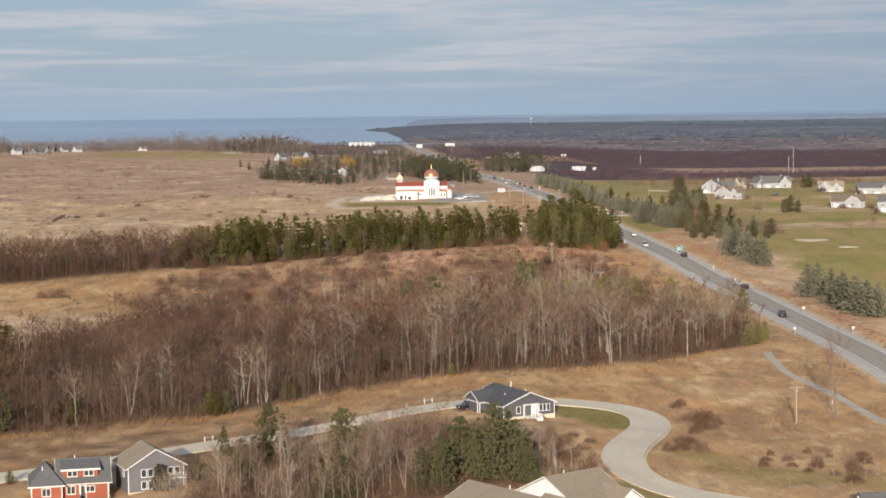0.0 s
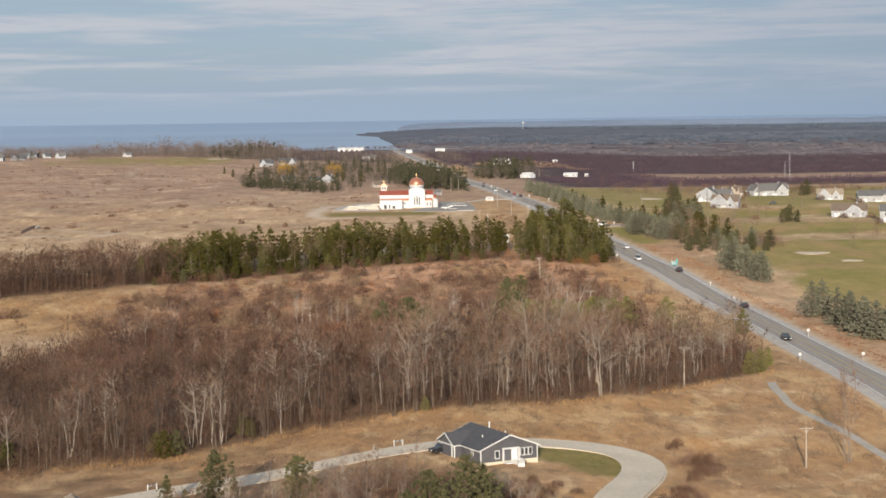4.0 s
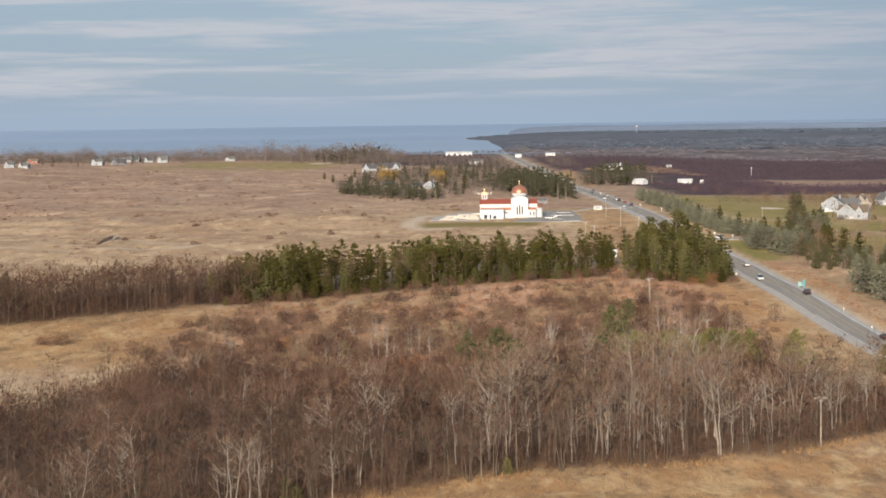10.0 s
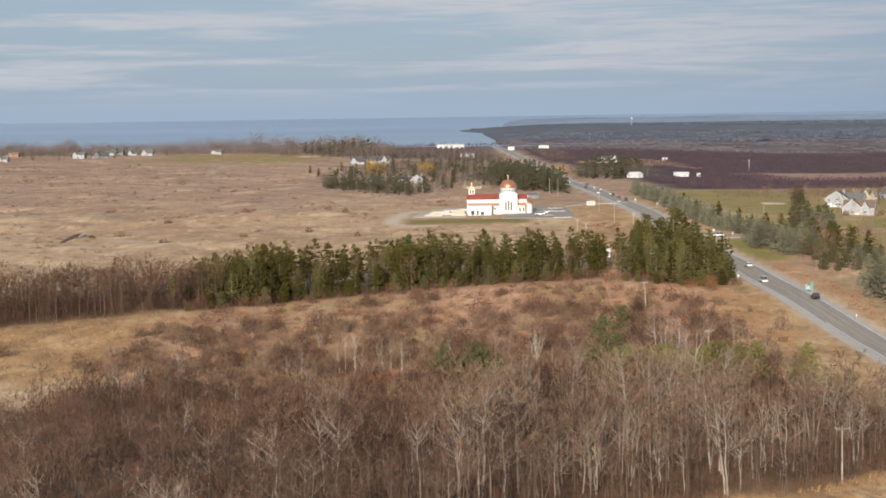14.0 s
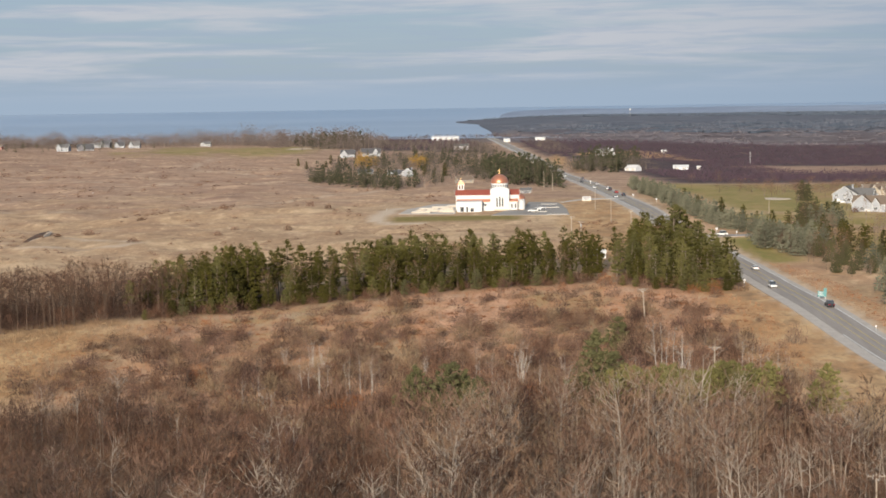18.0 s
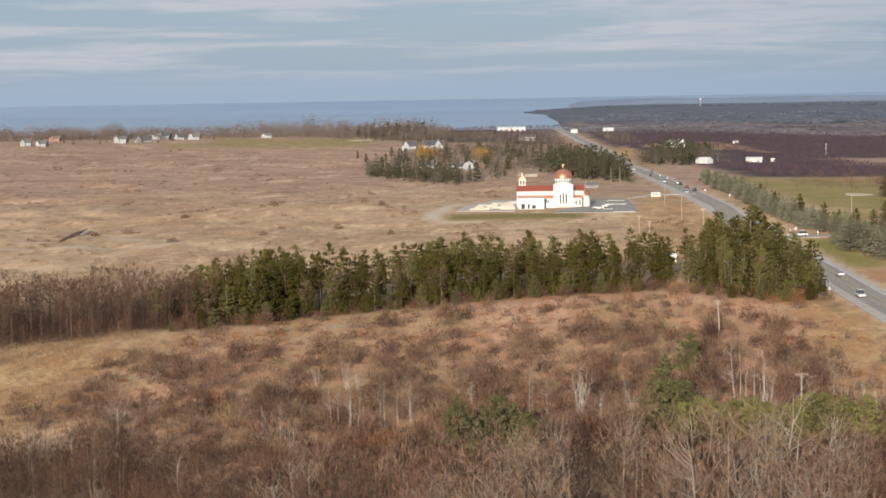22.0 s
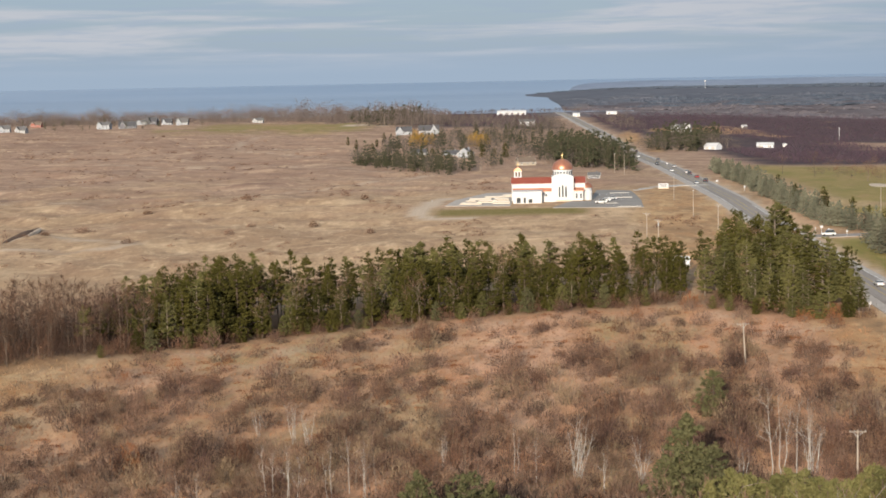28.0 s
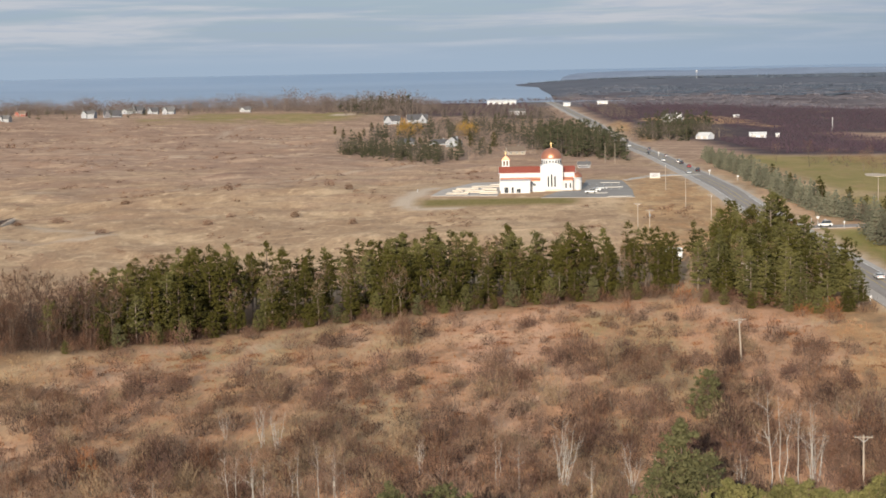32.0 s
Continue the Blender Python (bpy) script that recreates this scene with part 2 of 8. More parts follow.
TWIG_PLUM = twig_material("orchard_twigs", (0.081, 0.052, 0.068), (0.065, 0.043, 0.058), (0.098, 0.064, 0.077))
LEAF_RUST = twig_material("rust_leaves", (0.248, 0.097, 0.039), (0.184, 0.070, 0.034), (0.304, 0.141, 0.052))
LEAF_YELLOW = twig_material("willow_leaves", (0.344, 0.206, 0.047), (0.284, 0.163, 0.039), (0.387, 0.258, 0.069))
BARK = surface("grey_bark", (0.191, 0.148, 0.114), (0.282, 0.227, 0.180), (1.5, 1.5, 0.3), 0.9, fine=3.0)
BARK_MID = surface("brown_bark", (0.093, 0.069, 0.051), (0.149, 0.114, 0.088), (1.5, 1.5, 0.3), 0.9, fine=3.0)
BARK_DARK = surface("dark_bark", (0.103, 0.073, 0.053), (0.163, 0.120, 0.090), (1.5, 1.5, 0.3), 0.9, fine=3.0)
BARK_WHITE = surface("birch_bark", (0.370, 0.318, 0.267), (0.267, 0.223, 0.181), (1.5, 1.5, 0.8), 0.8, fine=4.0)
NEEDLE = needle_material("pine_needles", (0.058, 0.054, 0.012), (0.034, 0.032, 0.009), (0.082, 0.072, 0.018))
NEEDLE_OLIVE = needle_material("olive_needles", (0.104, 0.100, 0.034), (0.069, 0.068, 0.026), (0.151, 0.135, 0.050))
NEEDLE_GREEN = needle_material("young_pine_needles", (0.149, 0.140, 0.050), (0.104, 0.101, 0.040), (0.209, 0.186, 0.076))
NEEDLE_DEEP = needle_material("deep_green_needles", (0.091, 0.089, 0.041), (0.059, 0.061, 0.031), (0.129, 0.120, 0.058))
NEEDLE_BLUE = needle_material("spruce_needles", (0.155, 0.155, 0.103), (0.103, 0.107, 0.073), (0.232, 0.227, 0.168))
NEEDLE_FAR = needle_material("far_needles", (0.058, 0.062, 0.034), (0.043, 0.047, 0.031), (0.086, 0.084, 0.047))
STRAW = twig_material("straw", (0.361, 0.249, 0.138), (0.284, 0.181, 0.099), (0.224, 0.138, 0.077))
STRAW_RED = twig_material("rusty_straw", (0.342, 0.180, 0.095), (0.266, 0.136, 0.069), (0.205, 0.108, 0.060))
STRAW_BROWN = twig_material("brown_straw", (0.232, 0.142, 0.086), (0.172, 0.107, 0.067), (0.292, 0.194, 0.116))
STRAW_GOLD = twig_material("orange_straw", (0.396, 0.235, 0.105), (0.317, 0.182, 0.084), (0.444, 0.291, 0.144))
BIRCH = surface("white_birch_bark", (0.458, 0.421, 0.378), (0.370, 0.333, 0.296), (1.5, 1.5, 0.8), 0.8, fine=4.0)
# far twigs and needles, with blue distance haze painted into their colours
TWIG_HAZE = twig_material("hazed_twigs", (0.150, 0.157, 0.185), (0.128, 0.140, 0.169), (0.178, 0.177, 0.200))
NEEDLE_HAZE = needle_material("hazed_needles", (0.118, 0.141, 0.175), (0.102, 0.124, 0.160), (0.140, 0.161, 0.189))

# ---- mesh helpers ----
def mesh_of(name, verts, tris, mats=None, index=None, smooth=False):
    """A mesh from arrays of corners and triangles."""
    me = bpy.data.meshes.new(name)
    verts, tris = np.asarray(verts, np.float32), np.asarray(tris, np.int32)
    me.vertices.add(len(verts))
    me.vertices.foreach_set("co", verts.ravel())
    me.loops.add(tris.size)
    me.loops.foreach_set("vertex_index", tris.ravel())
    me.polygons.add(len(tris))
    me.polygons.foreach_set("loop_start", np.arange(0, tris.size, tris.shape[1], dtype=np.int32))
    if index is not None:
        me.polygons.foreach_set("material_index", np.asarray(index, np.int32))
    me.polygons.foreach_set("use_smooth", np.full(len(tris), bool(smooth)))
    for m in mats or ():
        me.materials.append(m)
    me.update(calc_edges=True)
    return me


def part(name, bm, material, parent=None, label=""):
    """Links a bmesh as one mesh object under a thing or a part."""
    me = bpy.data.meshes.new(name)
    bm.to_mesh(me)
    bm.free()
    me.materials.append(material)
    ob = new(name, me)
    if parent is not None:
        ob.parent = parent
    if label:
        ob["label"] = label
    return ob


def piece(name, me, parent=None, label=""):
    ob = new(name, me)
    if parent is not None:
        ob.parent = parent
    if label:
        ob["label"] = label
    return ob


def thing(name, x=0.0, y=0.0, z=0.0, turn=0.0, label="", category="", group="", kind=""):
    ob = new(name)
    ob.empty_display_size = 0.5
    ob.matrix_basis = pose(x, y, z, 0, 0, turn)
    return tagged(ob, label, category, group, kind)


def box(bm, x0, x1, y0, y1, z0, z1):
    v = [bm.verts.new(p) for p in ((x0, y0, z0), (x1, y0, z0), (x1, y1, z0), (x0, y1, z0), (x0, y0, z1), (x1, y0, z1), (x1, y1, z1), (x0, y1, z1))]
    for f in ((3, 2, 1, 0), (4, 5, 6, 7), (0, 1, 5, 4), (1, 2, 6, 5), (2, 3, 7, 6), (3, 0, 4, 7)):
        bm.faces.new([v[i] for i in f])
    return v


def boxes(*rows, bevel=0.0):
    bm = bmesh.new()
    for r in rows:
        box(bm, *r)
    if bevel:
        bmesh.ops.bevel(bm, geom=bm.edges[:], offset=bevel, segments=1, affect="EDGES")
    return bm


def prism(bm, outline, low, high, axis="y"):
    """A flat outline of (across, up) pairs, drawn out along y or x, or of (x, y) pairs drawn up along z."""
    put = {"y": lambda a, b, d: (a, d, b), "x": lambda a, b, d: (d, a, b), "z": lambda a, b, d: (a, b, d)}[axis]
    one, two = ([bm.verts.new(put(a, b, d)) for a, b in outline] for d in (low, high))
    n = len(outline)
    bm.faces.new(one)
    bm.faces.new(two[::-1])
    for i in range(n):
        bm.faces.new((one[i - 1], two[i - 1], two[i], one[i]))
    bmesh.ops.recalc_face_normals(bm, faces=bm.faces[:])
    return bm


def turned(bm, profile, sides=24, x=0.0, y=0.0, a0=0.0, a1=360.0):
    """A turned body from (radius, height) pairs, whole or part of a turn."""
    whole = a1 - a0 >= 360
    steps = [radians(a0 + (a1 - a0) * i / sides) for i in range(sides + (0 if whole else 1))]
    rings = [[bm.verts.new((x + r * math.cos(a), y + r * math.sin(a), z)) for a in steps] for r, z in profile]
    for one, two in zip(rings, rings[1:]):
        for i in range(len(steps) if whole else len(steps) - 1):
            j = (i + 1) % len(steps)
            bm.faces.new((one[i], one[j], two[j], two[i]))
    if profile[0][0] > 0.02 and whole:
        bm.faces.new(rings[0][::-1])
    if profile[-1][0] > 0.02 and whole:
        bm.faces.new(rings[-1])
    bmesh.ops.recalc_face_normals(bm, faces=bm.faces[:])
    return bm


# ---- the lie of the land ----
FAR_Y = [-300, 250, 350, 450, 600, 700, 800, 930, 1040, 1300, 1600, 2000, 2600, 3000, 4000, 4500, 4950]
FAN_U = [-0.25, -0.1, 0.02, 0.15]
LIE = np.array([
    [-9, -8, -4, -7], [-7, -6, -2, -5], [-5, -4, 0, -3], [-4, -3, 0.3, 0], [-0.5, -1, 1, 1.5], [2, 0.5, 2.5, 4.5], [4, 3, 5, 6], [6, 6.5, 8, 7.5],
    [8.5, 10, 10, 9], [10, 10, 8, 6], [12, 10, 5, 0], [17, 12, 7, -4], [9, 10, 8, -2], [0, 2, 12, 11], [0, 2, 15, 14], [0, 1, 23, 22], [0, 0, 0, 0]])


def ease(a):
    return a * a * (3 - 2 * a)


def lie(x, y):
    """The height of the ground."""
    x, y = np.asarray(x, float), np.asarray(y, float)
    row, col = np.interp(y, FAR_Y, range(len(FAR_Y))), np.interp(x / np.maximum(y, 250), FAN_U, range(4))
    i, j = np.minimum(row.astype(int), len(FAR_Y) - 2), np.minimum(col.astype(int), 2)
    a, b = row - i, ease(col - j)
    a = 0.5 * a + 0.5 * ease(a)
    return (LIE[i, j] * (1 - b) + LIE[i, j + 1] * b) * (1 - a) + (LIE[i + 1, j] * (1 - b) + LIE[i + 1, j + 1] * b) * a


def rough(x, y, size, seed=0):
    """A cheap smooth wave noise, about -1 to 1."""
    x, y = np.asarray(x, float) / size, np.asarray(y, float) / size
    total = 0
    for k in range(5):
        a = 1.7 * k + seed * 2.3
        f = 1.0 + 0.63 * k
        total = total + np.sin(f * (x * math.cos(a) + y * math.sin(a)) * 2.1 + 3.1 * k + seed) * np.cos(f * (y * math.cos(a * 1.3) - x * math.sin(a * 1.3)) * 1.7 + seed * 1.9) / (1 + 0.4 * k)
    return total / 1.6


def inside(x, y, outline):
    x, y = np.asarray(x, float), np.asarray(y, float)
    hit = np.zeros(x.shape, bool)
    for (ax, ay), (bx, by) in zip(outline, outline[1:] + outline[:1]):
        if ay != by:
            hit ^= ((ay > y) != (by > y)) & (x < (bx - ax) * (y - ay) / (by - ay) + ax)
    return hit


def road_x(y):
    return np.interp(y, [-300, 250, 430, 585, 675, 760, 860, 990, 1065, 1180, 1300, 1400, 1550, 1750, 1960, 2220, 2530], [136, 112, 104.5, 95, 88.5, 82, 74.5, 64.5, 59.5, 53, 45.5, 38, 27.5, 15, 0, -20, -42])


def bump_heights(x, y):
    """Small swells of the open ground."""
    open_field = np.clip((y - 770) / 60, 0, 1) * np.clip((road_x(y) - 25 - x) / 30, 0, 1)
    return 0.35 * rough(x, y, 23, 1) + 0.12 * rough(x, y, 7, 2) + open_field * (0.7 * rough(x, y * 0.6, 37, 5) + 0.35 * rough(x, y * 0.6, 12, 6) + np.clip((y - 860) / 200, 0.2, 1) * (1.0 * rough(x * 0.4, y, 30, 8) + 0.6 * rough(x * 0.5, y, 13, 9)))


def near_line(x, y, line):
    """The distance to a bent line."""
    best = np.full(np.shape(x), 1e9)
    for (ax, ay), (bx, by) in zip(line, line[1:]):
        dx, dy = bx - ax, by - ay
        s = np.clip(((x - ax) * dx + (y - ay) * dy) / (dx * dx + dy * dy), 0, 1)
        best = np.minimum(best, np.hypot(x - ax - s * dx, y - ay - s * dy))
    return best


STREET = [(-150, 290), (-81, 326), (-49, 347), (-38, 356), (-22, 364.5), (-10, 368), (2, 371), (13, 374), (24, 375.5), (33, 374.6), (39, 370.5), (41.6, 363), (40.8, 353), (37, 342), (33.5, 332), (31.5, 320), (33, 309), (38.5, 300), (50, 291), (70, 280), (108, 262)]
TRAIL = [(80, 444), (79, 436), (79.5, 426), (78.5, 417), (81, 405), (85, 388), (86.5, 366), (90, 350), (100, 320), (112, 280)]
SIDE_ROAD = [(72, 893), (88, 896), (104, 900), (122, 904)]


BUNKERS = [(151.5, 743, 6.5, 5.0), (160, 712, 3.9, 3.2), (134, 1128, 6.5, 13.0), (176, 1150, 5.0, 11.0)]


def ground_height(x, y):
    flat = np.minimum(np.minimum(near_line(x, y, STREET) - 5.0, near_line(x, y, TRAIL) - 2.5), np.abs(x - road_x(y)) - 9.0)
    flat = np.minimum(flat, np.maximum(np.maximum(-62 - x, x - 32), np.maximum(972 - y, y - 1095)))
    for bx, by, brx, _ in BUNKERS:
        flat = np.minimum(flat, np.hypot(x - bx, (y - by) * 0.6) - brx - 2)
    return lie(x, y) + bump_heights(x, y) * np.clip(flat / 10, 0, 1) * np.clip((2600 - y) / 300, 0, 1)


fan = np.unique(np.concatenate([np.linspace(-0.36, 0.40, 200), np.linspace(-2.5, -0.36, 22), np.linspace(0.40, 2.5, 22)]))
rows_y = np.concatenate([np.linspace(-300, 240, 24), 250 * (4950 / 250) ** np.linspace(0, 1, 440)])
gu, gy = np.meshgrid(fan, rows_y)
gx = gu * np.maximum(gy, 250)
gz = ground_height(gx, gy)
nu = len(fan)
cell = (np.arange(len(rows_y) - 1)[:, None] * nu + np.arange(nu - 1)[None, :]).ravel()
quads = np.stack([cell, cell + 1, cell + nu + 1, cell + nu], 1)
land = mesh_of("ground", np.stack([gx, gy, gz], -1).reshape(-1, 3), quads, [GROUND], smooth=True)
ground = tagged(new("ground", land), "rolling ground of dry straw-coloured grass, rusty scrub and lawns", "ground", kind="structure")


# what grows where, as soft covers from 0 to 1
def soft(edge, width):
    return np.clip(0.5 + edge / width, 0, 1)


wave = 14 * rough(gx, gy, 30, 4) + 5 * rough(gx, gy, 9, 5)
PINE_LINE_X, PINE_LINE_Y = [-400, -140, -100, -80, -63, -37, -7, 28, 49, 69, 90], [560, 648, 690, 706, 722, 731, 743, 752, 733, 724, 720]
pine_front = np.interp(gx, PINE_LINE_X, PINE_LINE_Y)
red = soft(gy - 512 + wave, 30) * soft(pine_front + 4 - gy, 8) * soft(gx + 92 + wave, 25) * soft(road_x(gy) - 12 - gx + wave * 0.3, 12)
red = red * soft(66 - gx + 0.4 * wave, 14) * (0.72 + 0.28 * rough(gx, gy, 17, 6))
right_of_road = gx - road_x(gy)
bare = soft(gy - pine_front + 30 + 1.3 * wave, 14) * soft(pine_front - 1 - gy, 4) * soft(gx + 96, 10) * soft(60 - gx + wave, 14)
red = np.maximum(red, bare * 0.95)
red = np.maximum(red, 0.28 * soft(right_of_road - 8, 6) * soft(34 - right_of_road + wave * 0.4, 10) * soft(gy - 430, 60) * soft(1250 - gy, 100))
gold = soft(gy - 372 + wave * 0.3, 14) * soft(438 - gy + wave * 0.5, 24) * soft(65 - gx + wave, 30)
gold = np.maximum(gold, soft(gy - 560 + wave, 30) * soft(690 - gy + wave, 40) * soft(-95 - gx + wave * 0.7, 22))
gold = np.maximum(gold, 0.75 * soft(gx - 24 + wave * 0.4, 10) * soft(-8 - right_of_road, 4) * soft(gy - 800 + wave, 30) * soft(1125 - gy, 20))
gold = np.maximum(gold, 0.8 * soft(12 - np.abs(right_of_road + 14) + wave * 0.25, 6) * soft(760 - gy, 60))
gold = np.maximum(gold, np.clip(0.75 + 0.35 * rough(gx, gy, 17, 14), 0.2, 1) * soft(455 - gy, 30) * soft(gy - 200, 50))
for fx0, fy0, fw, fl in ((250, 1260, 60, 55), (200, 985, 40, 26), (150, 870, 26, 20), (195, 850, 30, 14), (165, 778, 20, 12), (112, 2010, 34, 95), (62, 1985, 16, 60), (150, 1905, 16, 34), (45, 1700, 9, 140), (28, 1830, 9, 120)):
    gold = np.maximum(gold, 0.9 * soft(1 - np.hypot((gx - fx0) / fw, (gy - fy0) / fl) + 0.02 * wave, 0.3))
green = soft(right_of_road - 36 + wave * 0.5, 9) * soft(gy - 545 + wave, 30) * soft(1010 - gy + wave * 2, 60)
green = green * (1 - 0.75 * soft(20 - np.abs(gy - 812 - 0.4 * (gx - 150) + wave), 8)) * (1 - 0.7 * soft(26 - np.abs(gy - 925 + wave), 12))
green = np.maximum(green, soft(right_of_road - 42, 10) * soft(gy - 1015 + wave, 30) * soft(1330 - gy, 40) * 0.9)
green = np.maximum(green, soft(right_of_road - 9, 4) * soft(23 - right_of_road + wave * 0.1, 6) * soft(gy - 800 + wave * 0.5, 12) * soft(888 - gy, 6))
green = np.maximum(green, 0.8 * soft(gy - 1900 + wave * 4, 90) * soft(2200 - gy, 60) * soft(gx + 385 + wave * 2, 40) * soft(-225 - gx + wave * 2, 40))
soil = soft(right_of_road - np.interp(gy, [1600, 1950], [55, 18]) + wave * 0.4, 16) * soft(gy - 1340 - 0.35 * np.maximum(gx - 120, 0), 30) * soft(4400 - gy, 200)
soil = np.maximum(soil, soft(-28 - right_of_road, 20) * soft(gx + 190 + 0.12 * (gy - 2100), 30) * soft(gy - 2020, 50) * soft(2900 - gy, 50))
clear = 1 - np.clip(soft(right_of_road - 185 + wave, 40) * soft(95 - np.abs(gy - 1720) + wave * 2, 50), 0, 0.9)
soil = soil * clear * (1 - np.clip(gold, 0, 1) * (gy > 1600))
# ground under woods and belts, coloured dark for litter and tree shade
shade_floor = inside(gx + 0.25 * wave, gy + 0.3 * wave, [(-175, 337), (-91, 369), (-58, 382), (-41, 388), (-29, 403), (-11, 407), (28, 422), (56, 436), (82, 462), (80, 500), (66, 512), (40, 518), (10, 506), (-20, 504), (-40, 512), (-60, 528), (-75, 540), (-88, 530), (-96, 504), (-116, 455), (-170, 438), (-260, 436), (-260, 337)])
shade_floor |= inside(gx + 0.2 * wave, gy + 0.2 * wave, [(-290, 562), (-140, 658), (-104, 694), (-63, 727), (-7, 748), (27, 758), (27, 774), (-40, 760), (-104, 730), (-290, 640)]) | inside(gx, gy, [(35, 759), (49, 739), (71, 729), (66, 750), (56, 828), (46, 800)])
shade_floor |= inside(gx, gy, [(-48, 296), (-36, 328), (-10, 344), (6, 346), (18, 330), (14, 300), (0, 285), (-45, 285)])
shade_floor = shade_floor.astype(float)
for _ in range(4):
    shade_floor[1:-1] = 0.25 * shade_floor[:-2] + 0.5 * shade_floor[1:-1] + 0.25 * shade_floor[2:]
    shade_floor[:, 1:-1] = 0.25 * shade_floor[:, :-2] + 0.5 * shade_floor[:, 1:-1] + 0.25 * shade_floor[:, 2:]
pale = soft(3.2 - near_line(gx, gy, [(-38, 975), (-54, 976), (-59, 986), (-60, 1010), (-58, 1040), (-54, 1060)]) + wave * 0.04, 1.5)
pale = np.maximum(pale, soft(2.4 - near_line(gx, gy, [(-250, 905), (-214, 900), (-188, 893), (-166, 888), (-151, 893), (-148, 905), (-158, 918), (-175, 925), (-185, 945)]), 2.4) * 0.75)
for track in ([(-70, 1240), (-100, 1180), (-128, 1120), (-170, 1075), (-240, 1060), (-330, 1030)], [(-150, 1420), (-190, 1500), (-250, 1560), (-270, 1680), (-285, 1800)], [(-330, 960), (-260, 935), (-205, 915)], [(-108, 1280), (-160, 1330), (-220, 1345), (-300, 1390)]):
    pale = np.maximum(pale, soft(2.0 - near_line(gx, gy, track) + wave * 0.05, 2.6) * 0.5)
pale = np.maximum(pale, soft(7.2 - np.abs(right_of_road) + 0.4, 1.6) * 0.8)
for bx, by, br in ((-222, 1591, 8.0), (-245, 2130, 14.0), (-215, 2110, 8.0)):
    pale = np.maximum(pale, soft(br - np.hypot(gx - bx, (gy - by) * 0.45) + wave * 0.08, 1.5 + br * 0.1))
pale = np.maximum(pale, bare * np.clip(0.12 + 0.3 * rough(gx, gy, 9, 27), 0, 0.4))
turf = soft(0.5 - np.maximum(np.abs(gx + 25 + (gy - 995) * 0.1) - 28, np.abs(gy - 994) - 12.5), 3)
turf = np.maximum(turf, soft(7.5 - near_line(gx, gy, [(27, 368), (33, 366), (35.5, 358)]) + wave * 0.1, 2))
turf = np.maximum(turf, soft(6.0 - near_line(gx, gy, [(30, 300), (40, 290), (56, 279)]) + wave * 0.1, 2) * 0.8)
turf = np.maximum(turf, 0.6 * soft(6 - near_line(gx, gy, [(48, 330), (52, 318), (62, 310), (85, 302)]) + wave * 0.2, 4))
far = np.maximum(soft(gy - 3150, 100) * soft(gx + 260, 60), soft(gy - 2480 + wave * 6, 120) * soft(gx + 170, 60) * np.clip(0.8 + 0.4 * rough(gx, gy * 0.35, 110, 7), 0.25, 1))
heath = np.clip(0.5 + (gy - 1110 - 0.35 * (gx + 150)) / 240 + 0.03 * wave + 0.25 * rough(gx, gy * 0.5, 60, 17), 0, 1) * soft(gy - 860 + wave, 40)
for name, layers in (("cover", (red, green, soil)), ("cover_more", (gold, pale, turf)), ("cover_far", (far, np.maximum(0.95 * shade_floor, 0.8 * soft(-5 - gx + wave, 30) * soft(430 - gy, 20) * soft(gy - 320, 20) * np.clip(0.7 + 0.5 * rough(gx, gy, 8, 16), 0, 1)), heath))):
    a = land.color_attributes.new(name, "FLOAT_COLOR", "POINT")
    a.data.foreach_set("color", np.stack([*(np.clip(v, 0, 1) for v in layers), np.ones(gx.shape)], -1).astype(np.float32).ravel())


# ---- water ----
def water_material():
    m = Nodes("lake_water", 0.28, 0, 0.5)
    m.set("Base Color", m.mix(m.span(m.noise((0.0012, 0.004, 0.004), 3), 0.4, 0.6), (0.205, 0.30, 0.425), (0.255, 0.345, 0.465)))
    m.bump(m.noise((0.02, 0.05, 0.02), 3), 0.25, 1.0)
    return m.mat


wu, wy = np.meshgrid(np.linspace(-1.2, 0.8, 80), np.concatenate([np.linspace(2700, 4600, 40), np.linspace(4620, 4930, 16)]))
wz = np.interp(wy, [2700, 4300, 4600, 4700, 4930], [9, 10.5, 12, 18, 41.5])
n = wu.shape[1]
cell = (np.arange(wu.shape[0] - 1)[:, None] * n + np.arange(n - 1)[None, :]).ravel()
wet = ((wu < -0.005) | (wy > 4480)).ravel()
cell = cell[wet[cell]]
lake = mesh_of("water", np.stack([wu * wy, wy, wz], -1).reshape(-1, 3), np.stack([cell, cell + 1, cell + n + 1, cell + n], 1), [water_material()], smooth=True)
tagged(new("water", lake), "calm blue-grey lake reaching to the horizon", "lake", kind="structure")


